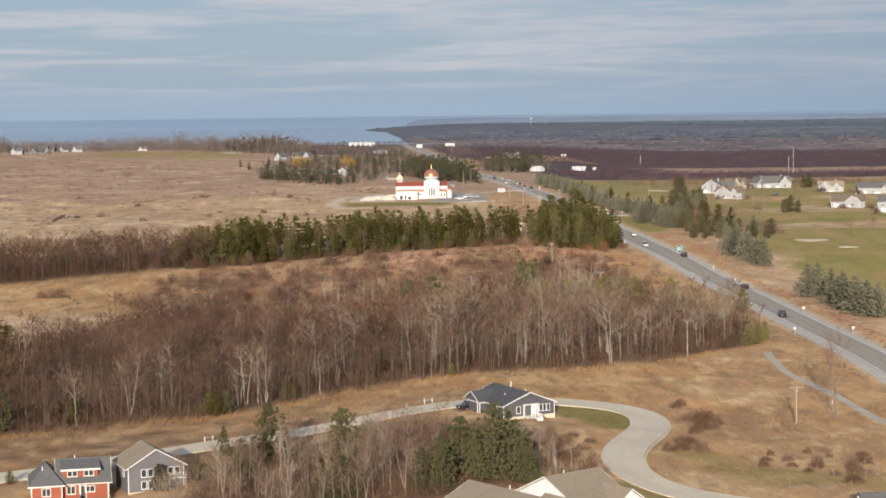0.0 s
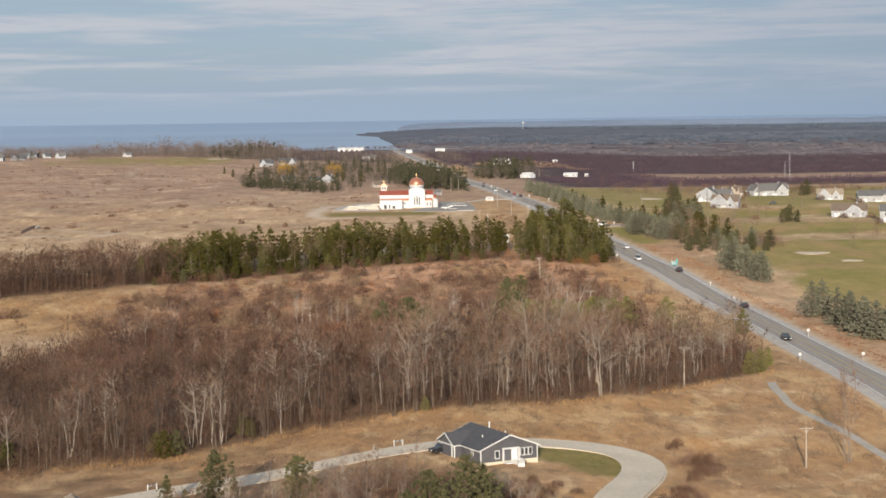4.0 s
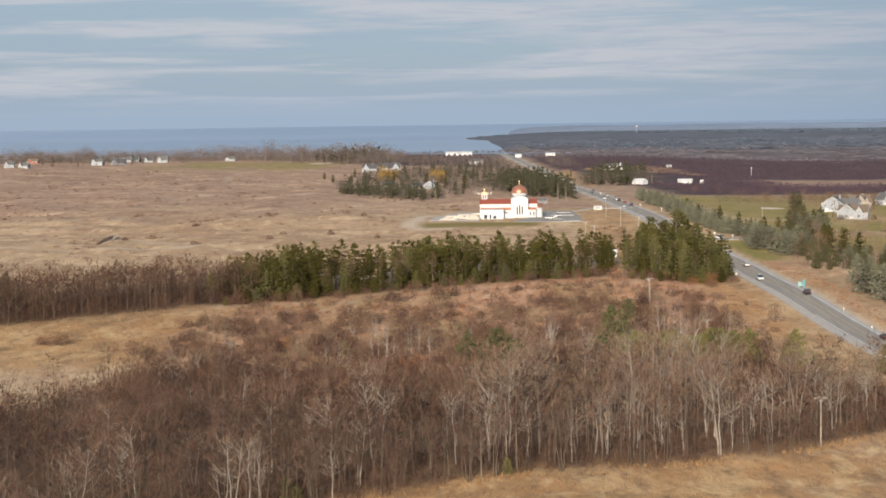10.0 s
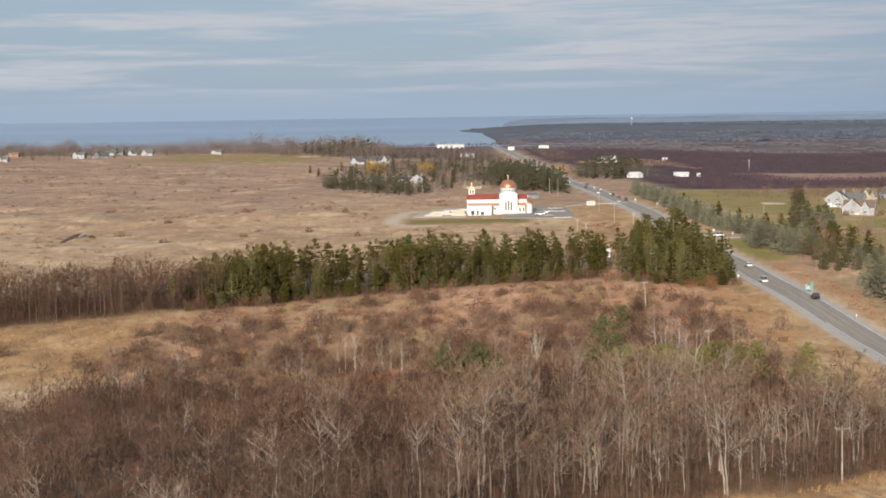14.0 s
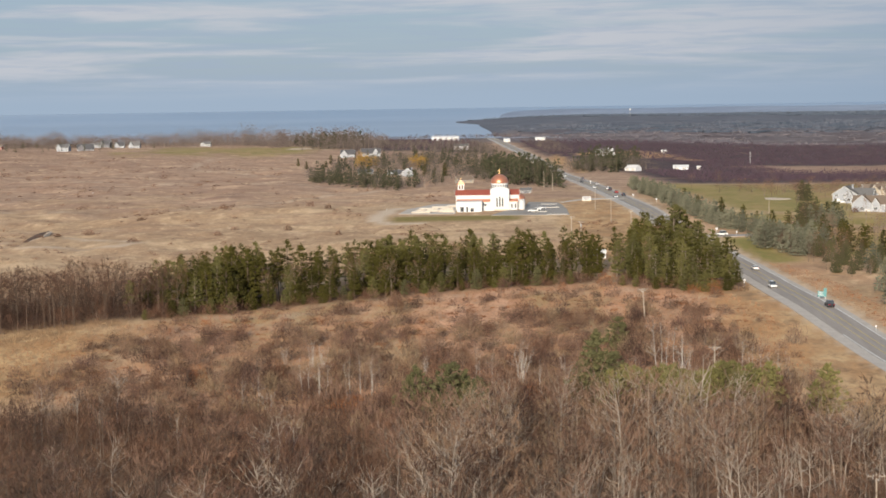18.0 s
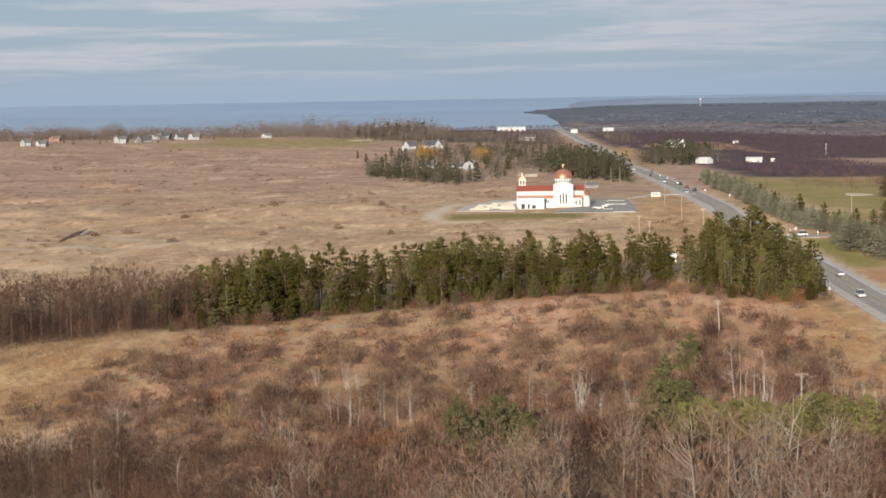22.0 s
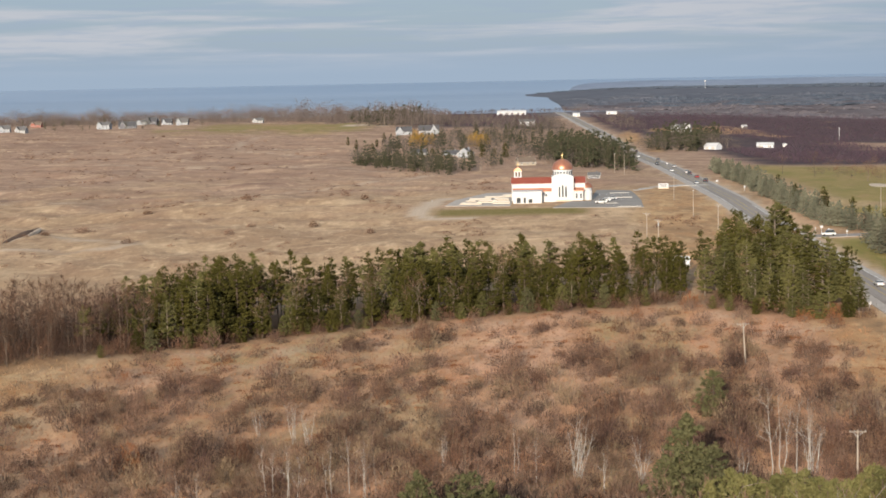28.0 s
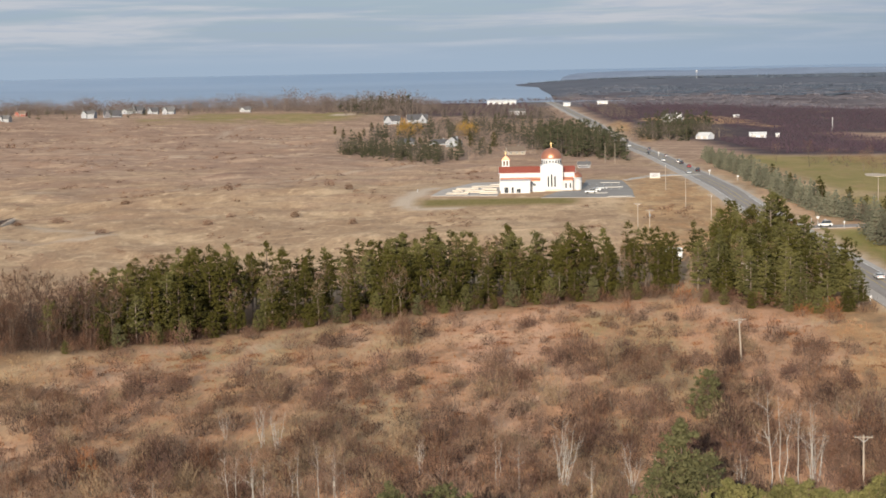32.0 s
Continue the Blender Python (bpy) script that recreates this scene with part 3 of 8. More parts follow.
# ---- roads ----
def strip(name, line, width, lift, material, shift=0.0, thick=0.25, step=4.0):
    """A ribbon of paving with sides, laid along a bent line."""
    pts = np.array(line, float)
    for _ in range(3):
        mid = 0.5 * (pts[:-1] + pts[1:])
        q = np.empty((len(pts) * 2 - 1, 2))
        q[0::2], q[1::2] = pts, mid
        q[2:-1:2] = 0.25 * q[1:-2:2] + 0.5 * q[2:-1:2] + 0.25 * q[3::2]
        pts = q
    way = np.gradient(pts, axis=0)
    way /= np.linalg.norm(way, axis=1)[:, None]
    side = np.stack([way[:, 1], -way[:, 0]], 1)
    across = np.linspace(-0.5, 0.5, 5) * width + shift
    v = []
    mid = pts + side * shift
    z = lie(mid[:, 0], mid[:, 1]) + lift
    for i, a in enumerate(across):
        p = pts + side * a
        v.append(np.column_stack([p, np.maximum(z, lie(p[:, 0], p[:, 1]) + lift)]))
    for a in (across[-1], across[0]):
        p = pts + side * a
        v.append(np.column_stack([p, z - thick]))
    v = np.stack(v, 1)
    k = v.shape[1]
    cell = (np.arange(len(pts) - 1)[:, None] * k + np.arange(k)[None, :]).ravel()
    nxt = (np.arange(len(pts) - 1)[:, None] * k + (np.arange(k) + 1)[None, :] % k).ravel()
    return mesh_of(name, v.reshape(-1, 3), np.stack([cell, nxt, nxt + k, cell + k], 1), [material])


ASPHALT = surface("worn_asphalt", (0.329, 0.288, 0.255), (0.392, 0.345, 0.304), (0.8, 0.05, 0.5), 0.9, fine=2.0)
SHOULDER = surface("gravel_shoulder", (0.496, 0.439, 0.383), (0.572, 0.515, 0.450), 0.3, 0.95, fine=2.5)
CONCRETE = surface("pale_concrete", (0.628, 0.534, 0.410), (0.707, 0.605, 0.472), 0.12, 0.9, fine=1.5)
KERB = surface("kerb_concrete", (0.50, 0.46, 0.41), (0.58, 0.54, 0.48), 0.5, 0.9)
TRAIL_MAT = surface("path_asphalt", (0.45, 0.395, 0.325), (0.53, 0.465, 0.385), 0.3, 0.9, fine=2)
PAINT = surface("road_paint", (0.74, 0.72, 0.68), (0.62, 0.60, 0.56), 0.6, 0.7)
PAINT_YELLOW = surface("yellow_paint", (0.55, 0.42, 0.16), (0.46, 0.36, 0.16), 0.5, 0.7)
ys = np.concatenate([np.linspace(-290, 230, 10), np.linspace(250, 1100, 30), np.linspace(1150, 2530, 30)])
highway_line = [(float(road_x(y)), float(y)) for y in ys] + [(-75, 2900)]
shoulder = tagged(new("road_shoulder", strip("road_shoulder", highway_line, 13.6, 0.10, SHOULDER, -0.7)), "pale gravel shoulders of the highway", "shoulder", kind="structure")
highway = tagged(new("road", strip("road", highway_line, 8.8, 0.16, ASPHALT)), "worn grey asphalt highway with three lanes", "road", kind="structure")
for off, mat in ((-4.1, PAINT), (4.1, PAINT), (-1.1, PAINT_YELLOW), (1.1, PAINT_YELLOW)):
    piece("edge_line" if mat is PAINT else "centre_line", strip("edge_line", highway_line, 0.34 if mat is PAINT else 0.26, 0.19, mat, off, 0.02), highway)
street = tagged(new("street", strip("street", STREET, 7.3, 0.12, CONCRETE)), "pale concrete residential street with a sweeping bend", "street", kind="structure")
for off in (-3.85, 3.85):
    piece("kerb", strip("kerb", STREET, 0.4, 0.132, CONCRETE, off), street)
tagged(new("path", strip("path", TRAIL, 2.0, 0.12, TRAIL_MAT)), "grey asphalt walking path winding beside the highway", "path", kind="structure")
tagged(new("side_road", strip("side_road", SIDE_ROAD, 8.5, 0.15, ASPHALT)), "grey asphalt side road joining the highway", "road", kind="structure")

# ---- plants ----
rng = np.random.default_rng(7)


def tube(points, radii, sides=5):
    """Corners and triangles of a tapering bent limb."""
    p, r = np.asarray(points, float), np.asarray(radii, float)
    ang = np.arange(sides) * 2 * math.pi / sides
    d = np.gradient(p, axis=0)
    d /= np.linalg.norm(d, axis=1)[:, None] + 1e-9
    ref = np.where(np.abs(d[:, 2:3]) > 0.9, [[1.0, 0, 0]], [[0, 0, 1.0]])
    a = np.cross(d, ref)
    a /= np.linalg.norm(a, axis=1)[:, None] + 1e-9
    b = np.cross(d, a)
    v = (p[:, None] + r[:, None, None] * (np.cos(ang)[None, :, None] * a[:, None] + np.sin(ang)[None, :, None] * b[:, None])).reshape(-1, 3)
    i = (np.arange(len(p) - 1)[:, None] * sides + np.arange(sides)[None]).ravel()
    j = (np.arange(len(p) - 1)[:, None] * sides + (np.arange(sides)[None] + 1) % sides).ravel()
    return v, np.concatenate([np.stack([i, j, j + sides], 1), np.stack([i, j + sides, i + sides], 1)])


def joined(parts):
    v, t, base = [], [], 0
    for pv, pt in parts:
        v.append(pv)
        t.append(pt + base)
        base += len(pv)
    return np.concatenate(v), np.concatenate(t)


def spikes(start, way, width):
    """Thin pointed triangles: twigs, needles and blades."""
    n = len(start)
    side = np.cross(way, rng.normal(size=(n, 3)))
    side *= (np.asarray(width) / (np.linalg.norm(side, axis=1) + 1e-9) * 0.5).reshape(-1, 1)
    v = np.stack([start - side, start + side, start + way], 1).reshape(-1, 3)
    return v, np.arange(3 * n).reshape(-1, 3)


def unit(v):
    return v / (np.linalg.norm(v, axis=-1, keepdims=True) + 1e-9)


def bare_tree(height, limbs=14, twigs=170, spread=0.32, stems=1, low=0.3, twig=0.05, girth=1.0, lean=0.03, fine=True, splay=0.12, rise=0.3, upward=0.35):
    """A leafless tree: the wood, and the twigs that sprout from its side branches."""
    wood, starts, ways = [], [], []
    bough_start, bough_way, bough_wide = [], [], []
    per_limb = max(2, twigs // limbs)
    for s in range(stems):
        h = height * (1 if s == 0 else rng.uniform(0.7, 1.0))
        foot = np.array([*(rng.normal(size=2) * 0.35 * (stems > 1)), -0.3])
        tip = foot + np.array([*(rng.normal(size=2) * h * (lean if stems == 1 else splay)), h])
        k = np.linspace(0, 1, 6)[:, None]
        trunk = foot * (1 - k) + tip * k + np.concatenate([np.zeros((1, 3)), rng.normal(size=(5, 3)) * [0.012 * h, 0.012 * h, 0]])
        wood.append(tube(trunk, girth * (0.011 * h + 0.05) * (1 - 0.88 * np.linspace(0, 1, 6)), 5) if fine else tube(trunk[[0, 3, 5]], girth * (0.011 * h + 0.05) * np.array([1, 0.55, 0.12]), 3))
        for limb in range(max(3, limbs // stems)):
            f = low + (0.97 - low) * rng.uniform(0, 1) ** 0.8
            at = np.array([np.interp(f, np.linspace(0, 1, 6), trunk[:, c]) for c in range(3)])
            turn, up = rng.uniform(0, 2 * math.pi), rng.uniform(0.2, 0.95) + rise * rng.uniform(0, 1)
            length = h * spread * rng.uniform(0.6, 1.15) * (0.42 + 0.62 * math.sin(math.pi * min(f, 0.9)))
            way = np.array([math.cos(turn) * math.cos(up), math.sin(turn) * math.cos(up), math.sin(up)])
            bend = unit(way + np.array([0, 0, 0.45]) + rng.normal(size=3) * 0.25)
            end1 = at + way * length * 0.5
            end2 = end1 + bend * length * 0.6
            r = girth * (0.0046 * h + 0.013) * (1.1 - f * 0.6)
            if fine:
                wood.append(tube([at, end1, end2], [r, r * 0.6, r * 0.15], 3))
            else:
                bough_start += [at, end1]
                bough_way += [end1 + bend * length * 0.2 - at, end2 - end1]
                bough_wide += [2.2 * r, 1.3 * r]
            for b in range(3):
                g = rng.uniform(0.3, 1.0)
                here = at + (end1 - at) * min(1, g * 2) + (end2 - end1) * max(0, g * 2 - 1)
                side = unit(way + rng.normal(size=3) * 0.65 + [0, 0, 0.3]) * length * rng.uniform(0.3, 0.55)
                bough_start.append(here)
                bough_way.append(side)
                bough_wide.append(1.1 * r)
                for _ in range(max(1, per_limb // 3)):
                    starts.append(here + side * rng.uniform(0.1, 1.0))
                    ways.append(unit(side + rng.normal(size=3) * 0.6 * length * 0.4 + [0, 0, upward * length * 0.4]) * h * rng.uniform(0.045, 0.11))
    wood.append(spikes(np.array(bough_start), np.array(bough_way), np.array(bough_wide)))
    return joined(wood), spikes(np.array(starts), np.array(ways), twig)


ball = bmesh.new()
bmesh.ops.create_icosphere(ball, subdivisions=1, radius=1.0)
KNOB_V, KNOB_T = np.array([tuple(v.co) for v in ball.verts]), np.array([[v.index for v in f.verts] for f in ball.faces])
ball.free()
STONE_V = np.array([(1, 0, 0), (-1, 0, 0), (0, 1, 0), (0, -1, 0), (0, 0, 1), (0, 0, -1)], float)
STONE_T = np.array([(0, 2, 4), (2, 1, 4), (1, 3, 4), (3, 0, 4), (2, 0, 5), (1, 2, 5), (3, 1, 5), (0, 3, 5)])


def clumps(mid, fat, blades, squash=0.6, fine=True):
    """Tufts of needles: an uneven dense heart with blades lying outwards over it."""
    mid, fat = np.asarray(mid, float), np.asarray(fat, float)
    n = len(mid)
    kv, kt = (KNOB_V, KNOB_T) if fine else (STONE_V, STONE_T)
    v = mid[:, None] + kv[None] * rng.uniform(0.5, 1.15, (n, len(kv), 1)) * (fat * 0.62)[:, None, None] * [1, 1, squash]
    t = kt[None] + (np.arange(n) * len(kv))[:, None, None]
    heart = (v.reshape(-1, 3), t.reshape(-1, 3))
    d = unit(rng.normal(size=(n, blades, 3)) + [0, 0, 0.2])
    start = mid[:, None] + d * (fat * 0.55)[:, None, None] * [1, 1, squash]
    way = unit(d * 0.75 + rng.normal(size=d.shape) * 0.55 + [0, 0, 0.2]) * fat[:, None, None] * rng.uniform(0.45, 0.9, (n, blades, 1))
    side = unit(np.cross(way, d + rng.normal(size=d.shape) * 0.25)) * fat[:, None, None] * rng.uniform(0.07, 0.16, (n, blades, 1))
    b = np.stack([start - side, start + side, start + way], 2).reshape(-1, 3)
    return joined([heart, (b, np.arange(len(b)).reshape(-1, 3))])


def pine(height, width, low=0.1, power=0.7, tiers=11, arms=6, blades=16, fine=True, squash=0.6, fat=1.0, ragged=0.2):
    """An evergreen in uneven tiers: the trunk with its boughs, and the foliage in flattened tufts."""
    bow = rng.normal(size=2) * 0.015 * height
    wood = [tube([(0, 0, -0.3), (bow[0], bow[1], height * 0.5), (0, 0, height * 0.97)], [0.014 * height, 0.010 * height, 0.03], 6 if fine else 3)]
    mids, sizes = [], []
    heavy = rng.uniform(0, 2 * math.pi)
    for i in range(tiers):
        f = low + (0.95 - low) * (i + rng.uniform(0, 0.6)) / tiers
        g = (f - low) / (1 - low)
        reach = (0.25 + width * (1 - g) ** power) * min(1.0, 0.72 + 1.6 * g, 0.42 + 2.3 * (1 - g)) * rng.uniform(1 - ragged, 1 + 0.6 * ragged)
        count = max(4, round(arms * (1 - 0.4 * g)))
        for a in range(count):
            turn = 2 * math.pi * (a + rng.uniform(0, 0.7)) / count + i * 1.1
            r = reach * rng.uniform(0.7, 1.12) * (1 + 0.18 * math.cos(turn - heavy))
            if rng.random() < 0.10:
                continue
            out = np.array([math.cos(turn), math.sin(turn), 0.12 + 0.25 * g])
            big = fat * (0.20 * width + 0.30) * (1 - 0.35 * g) * rng.uniform(0.75, 1.25)
            z = f * height + rng.uniform(-0.35, 0.35) * height * (0.95 - low) / tiers
            for s in ((0.45, 0.95) if r > 1.5 * big else (0.8,)):
                mids.append(out * max(r - 0.35 * big, 0.1) * s + np.array([0, 0, z]))
                sizes.append(big * rng.uniform(0.85, 1.15))
            if fine and a % 2 == 0:
                wood.append(tube([(0, 0, z - 0.15 * r), tuple(out * r * 0.7 + [0, 0, z])], [0.06, 0.02], 3))
    for k in range(3):
        mids.append(np.array([rng.normal() * 0.12, rng.normal() * 0.12, height * (0.90 + 0.032 * k)]))
        sizes.append(fat * (0.17 * width + 0.24) * (1 - 0.22 * k))
    return joined(wood), clumps(mids, sizes, blades, squash, fine)


def far_tree(height, width, twigs=150, twig=0.25, low=0.2):
    """A leafless tree far off: a rounded, uneven crown of many fine twigs over its trunk."""
    mid, half = height * (low + 1) / 2, height * (1 - low) / 2
    d = unit(rng.normal(size=(twigs, 3)))
    lump = 1 + 0.2 * np.sin(3 * np.arctan2(d[:, 1], d[:, 0]) + rng.uniform(0, 6)) * np.cos(3 * d[:, 2] + rng.uniform(0, 6))
    start = np.array([0, 0, mid - 0.08 * height]) + d * rng.uniform(0.2, 0.92, (twigs, 1)) ** 0.6 * lump[:, None] * [width, width, half]
    way = unit(d * 0.5 + [0, 0, 0.35] + rng.normal(size=(twigs, 3)) * 0.5) * height * rng.uniform(0.05, 0.10, (twigs, 1))
    return tube([(0, 0, -0.3), (0, 0, mid)], [0.018 * height, 0.008 * height], 3), spikes(start, way, twig)


def treetops(width, height, twigs=40, twig=0.8):
    """A low swell of treetops on a far ridge, edged with twigs."""
    heart = (KNOB_V * rng.uniform(0.75, 1.1, (len(KNOB_V), 1)) * [width, width, height], KNOB_T)
    d = unit(rng.normal(size=(twigs, 3)) * [1, 1, 0.5] + [0, 0, 0.35])
    way = unit(d * 0.3 + [0, 0, 0.9] + rng.normal(size=(twigs, 3)) * 0.2) * rng.uniform(1.2, 3.2, (twigs, 1))
    return tube([(0, 0, -1.0), (0, 0, height * 0.8)], [0.4, 0.2], 3), joined([heart, spikes(d * [width, width, height] * 0.9, way, twig)])


def bush(height, width, twigs=140, size=0.06, stems_shown=4, length=0.36):
    """A leafless shrub: a dome of short twigs over a few stems."""
    turn, up, deep = rng.uniform(0, 2 * math.pi, twigs), np.arcsin(rng.uniform(0.0, 1.0, twigs)), rng.uniform(0.25, 0.95, (twigs, 1)) ** 0.6
    way = np.stack([np.cos(turn) * np.cos(up) * width, np.sin(turn) * np.cos(up) * width, np.sin(up) * height], 1)
    lump = 1 + 0.22 * np.sin(3 * turn + rng.uniform(0, 6)) * np.cos(2.3 * up + rng.uniform(0, 6))
    start = way * deep * lump[:, None]
    start[:, 2] = np.maximum(start[:, 2], -0.05)
    lean = unit(unit(way) * 0.6 + [0, 0, 0.75] + rng.normal(size=(twigs, 3)) * 0.45)
    a = spikes(start, lean * length * (0.5 * height + 0.5 * width) * rng.uniform(0.6, 1.3, (twigs, 1)), size)
    stems = [tube([(0, 0, -0.2), tuple(way[i] * 0.85)], [0.05, 0.012], 3) for i in range(stems_shown)]
    return joined(stems), a


def scattered(outline, spacing, jitter=0.45, seed=1):
    r = np.random.default_rng(seed)
    p = np.array(outline)
    x, y = np.meshgrid(np.arange(p[:, 0].min(), p[:, 0].max(), spacing), np.arange(p[:, 1].min(), p[:, 1].max(), spacing))
    x, y = (v.ravel() + r.uniform(-jitter, jitter, v.size) * spacing for v in (x, y))
    keep = inside(x, y, outline)
    return x[keep], y[keep]


def massed(name, forms, xs, ys, sizes, mats, label, category, seed=3, sink=0.0):
    """Many plants that nobody could count, as one object; forms are (wood, twigs) pairs, mats the wood and one or more tones of twigs."""
    r = np.random.default_rng(seed)
    vs, ts, ids, base = [], [], [], 0
    which, turn = r.integers(0, len(forms), len(xs)), r.uniform(0, 2 * math.pi, len(xs))
    tone = 1 + r.integers(0, len(mats) - 1, len(xs))
    zs = ground_height(np.asarray(xs), np.asarray(ys)) - sink
    for k, (x, y, z, s, a) in enumerate(zip(xs, ys, zs, sizes, turn)):
        c, n = math.cos(a) * s, math.sin(a) * s
        for m, (v, t) in enumerate(forms[which[k]]):
            q = np.empty_like(v)
            q[:, 0], q[:, 1], q[:, 2] = v[:, 0] * c - v[:, 1] * n + x, v[:, 0] * n + v[:, 1] * c + y, v[:, 2] * s + z
            vs.append(q)
            ts.append(t + base)
            ids.append(np.full(len(t), tone[k] if m else 0))
            base += len(v)
    me = mesh_of(name, np.concatenate(vs), np.concatenate(ts), mats, np.concatenate(ids))
    return tagged(new(name, me), label, category, kind="stuff")


def plant_kinds(name, forms, mats, names):
    """Meshes shared by all plants of a kind; the crown may have several tones."""
    tones = mats[1] if isinstance(mats[1], tuple) else (mats[1],)
    return [[mesh_of(names[0], *form[0], [mats[0]]), mesh_of(names[1], *form[1], [tones[k % len(tones)]])] for k, form in enumerate(forms)]


def planted(name, kinds, which, x, y, scale=1.0, turn=0.0, label="", category="tree", group="", names=("trunk", "crown"), sink=0.05):
    ob = thing(name, float(x), float(y), float(ground_height(x, y)) - sink, turn, label, category, group)
    ob.scale = (scale,) * 3
    for me, n in zip(kinds[which % len(kinds)], names):
        piece(n, me, ob)
    return ob



# ---- buildings ----
def siding(name, a, b):
    m = Nodes(name, 0.7, 0, 0.3)
    lines = m.n.new("ShaderNodeTexWave")
    lines.wave_type, lines.bands_direction = "BANDS", "Z"
    lines.inputs["Scale"].default_value = 2.6
    m.l.new(m.place(1.0), lines.inputs["Vector"])
    base = m.mix(m.span(m.noise(0.35, 3), 0.35, 0.65), a, b)
    base = m.mix(m.span(lines.outputs["Fac"], 0.0, 0.25, 0.35, 0.0), base, tuple(v * 0.5 for v in a))
    m.set("Base Color", base)
    m.bump(lines.outputs["Fac"], 0.3, 0.03)
    return m.mat


def shingles(name, a, b):
    m = Nodes(name, 0.9, 0, 0.2)
    base = m.mix(m.span(m.noise((1.2, 1.2, 3.0), 4), 0.3, 0.7), a, b)
    m.set("Base Color", m.mix(m.span(m.noise(0.25, 2), 0.35, 0.7, 0, 0.4), base, tuple(v * 0.7 for v in b)))
    m.bump(m.noise((3, 3, 6), 2), 0.4, 0.04)
    return m.mat


SIDING_GREY = siding("slate_grey_siding", (0.085, 0.085, 0.095), (0.11, 0.108, 0.118))
SIDING_TAUPE = siding("taupe_grey_siding", (0.141, 0.137, 0.152), (0.170, 0.164, 0.176))
SIDING_RED = siding("red_siding", (0.284, 0.079, 0.047), (0.335, 0.100, 0.061))
SIDING_WHITE = siding("white_siding", (0.733, 0.746, 0.770), (0.666, 0.676, 0.696))
SIDING_PALE = siding("pale_siding", (0.31, 0.325, 0.35), (0.35, 0.365, 0.39))
SIDING_CREAM = siding("cream_siding", (0.338, 0.341, 0.345), (0.381, 0.387, 0.399))
SIDING_TAN = siding("tan_siding", (0.36, 0.30, 0.23), (0.42, 0.36, 0.28))
ROOF_SLATE = shingles("slate_shingles", (0.075, 0.075, 0.082), (0.105, 0.103, 0.108))
ROOF_GREY = shingles("grey_shingles", (0.122, 0.119, 0.119), (0.158, 0.153, 0.149))
ROOF_TAN = shingles("tan_shingles", (0.257, 0.207, 0.151), (0.314, 0.258, 0.193))
ROOF_BROWN = shingles("brown_shingles", (0.15, 0.115, 0.09), (0.20, 0.155, 0.12))
TRIM = surface("white_trim", (0.684, 0.683, 0.664), (0.616, 0.614, 0.595), 0.8, 0.55)
STUCCO = surface("white_stucco", (0.668, 0.673, 0.664), (0.620, 0.622, 0.611), 0.15, 0.85, fine=1.2)
TILE_RED = surface("red_metal_roof", (0.29, 0.072, 0.045), (0.34, 0.092, 0.056), 0.2, 0.55, fine=1.5)
COPPER = surface("new_copper", (0.68, 0.30, 0.18), (0.58, 0.24, 0.145), 0.5, 0.40, 0.75, 0.5)
GOLD = surface("gilt", (0.70, 0.50, 0.26), (0.62, 0.43, 0.2), 0.5, 0.4, 0.85)
DOOR_DARK = surface("dark_door", (0.08, 0.07, 0.065), (0.11, 0.10, 0.09), 0.6, 0.5)
WOOD_DECK = surface("weathered_wood", (0.34, 0.28, 0.22), (0.26, 0.21, 0.165), (0.4, 4, 4), 0.85, fine=3)
POLE_WOOD = surface("weathered_pole", (0.40, 0.335, 0.27), (0.30, 0.245, 0.195), (3, 3, 0.3), 0.85, fine=4)
STEEL = surface("grey_steel", (0.42, 0.42, 0.41), (0.34, 0.34, 0.34), 1.0, 0.45, 0.7)
RUBBER = surface("tyre_rubber", (0.025, 0.025, 0.025), (0.04, 0.04, 0.04), 2.0, 0.85)


def glass_material(name="window_glass"):
    m = Nodes(name, 0.06, 0, 0.8)
    m.set("Base Color", m.mix(m.span(m.noise(0.8, 2), 0.35, 0.65), (0.035, 0.042, 0.05), (0.06, 0.066, 0.074)))
    return m.mat


GLASS = glass_material()
window_cache = {}


def window(ob, x, y, z, w, h, turn=0.0, bars=1, frame_mat=None):
    """A framed window, facing -y before it is turned; x, y, z: the middle of its foot on the wall."""
    key = (w, h, bars, id(frame_mat))
    if key not in window_cache:
        t = min(0.12, w * 0.14)
        bm = boxes((-w / 2 - t, -w / 2, -0.09, 0.02, -t, h + t), (w / 2, w / 2 + t, -0.09, 0.02, -t, h + t), (-w / 2, w / 2, -0.09, 0.02, h, h + t), (-w / 2 - t, w / 2 + t, -0.13, 0.02, -t * 1.3, 0))
        for k in range(bars):
            c = -w / 2 + w * (k + 1) / (bars + 1)
            box(bm, c - t * 0.45, c + t * 0.45, -0.07, 0.02, 0, h)
        me = bpy.data.meshes.new("window_frame")
        bm.to_mesh(me)
        bm.free()
        me.materials.append(frame_mat or TRIM)
        pane = bpy.data.meshes.new("pane")
        bm = boxes((-w / 2, w / 2, -0.035, 0.015, 0, h))
        bm.to_mesh(pane)
        bm.free()
        pane.materials.append(GLASS)
        window_cache[key] = (me, pane)
    me, pane = window_cache[key]
    f = piece("window", me, ob)
    f.matrix_basis = pose(x, y, z, 0, 0, turn)
    piece("pane", pane, f)
    return f


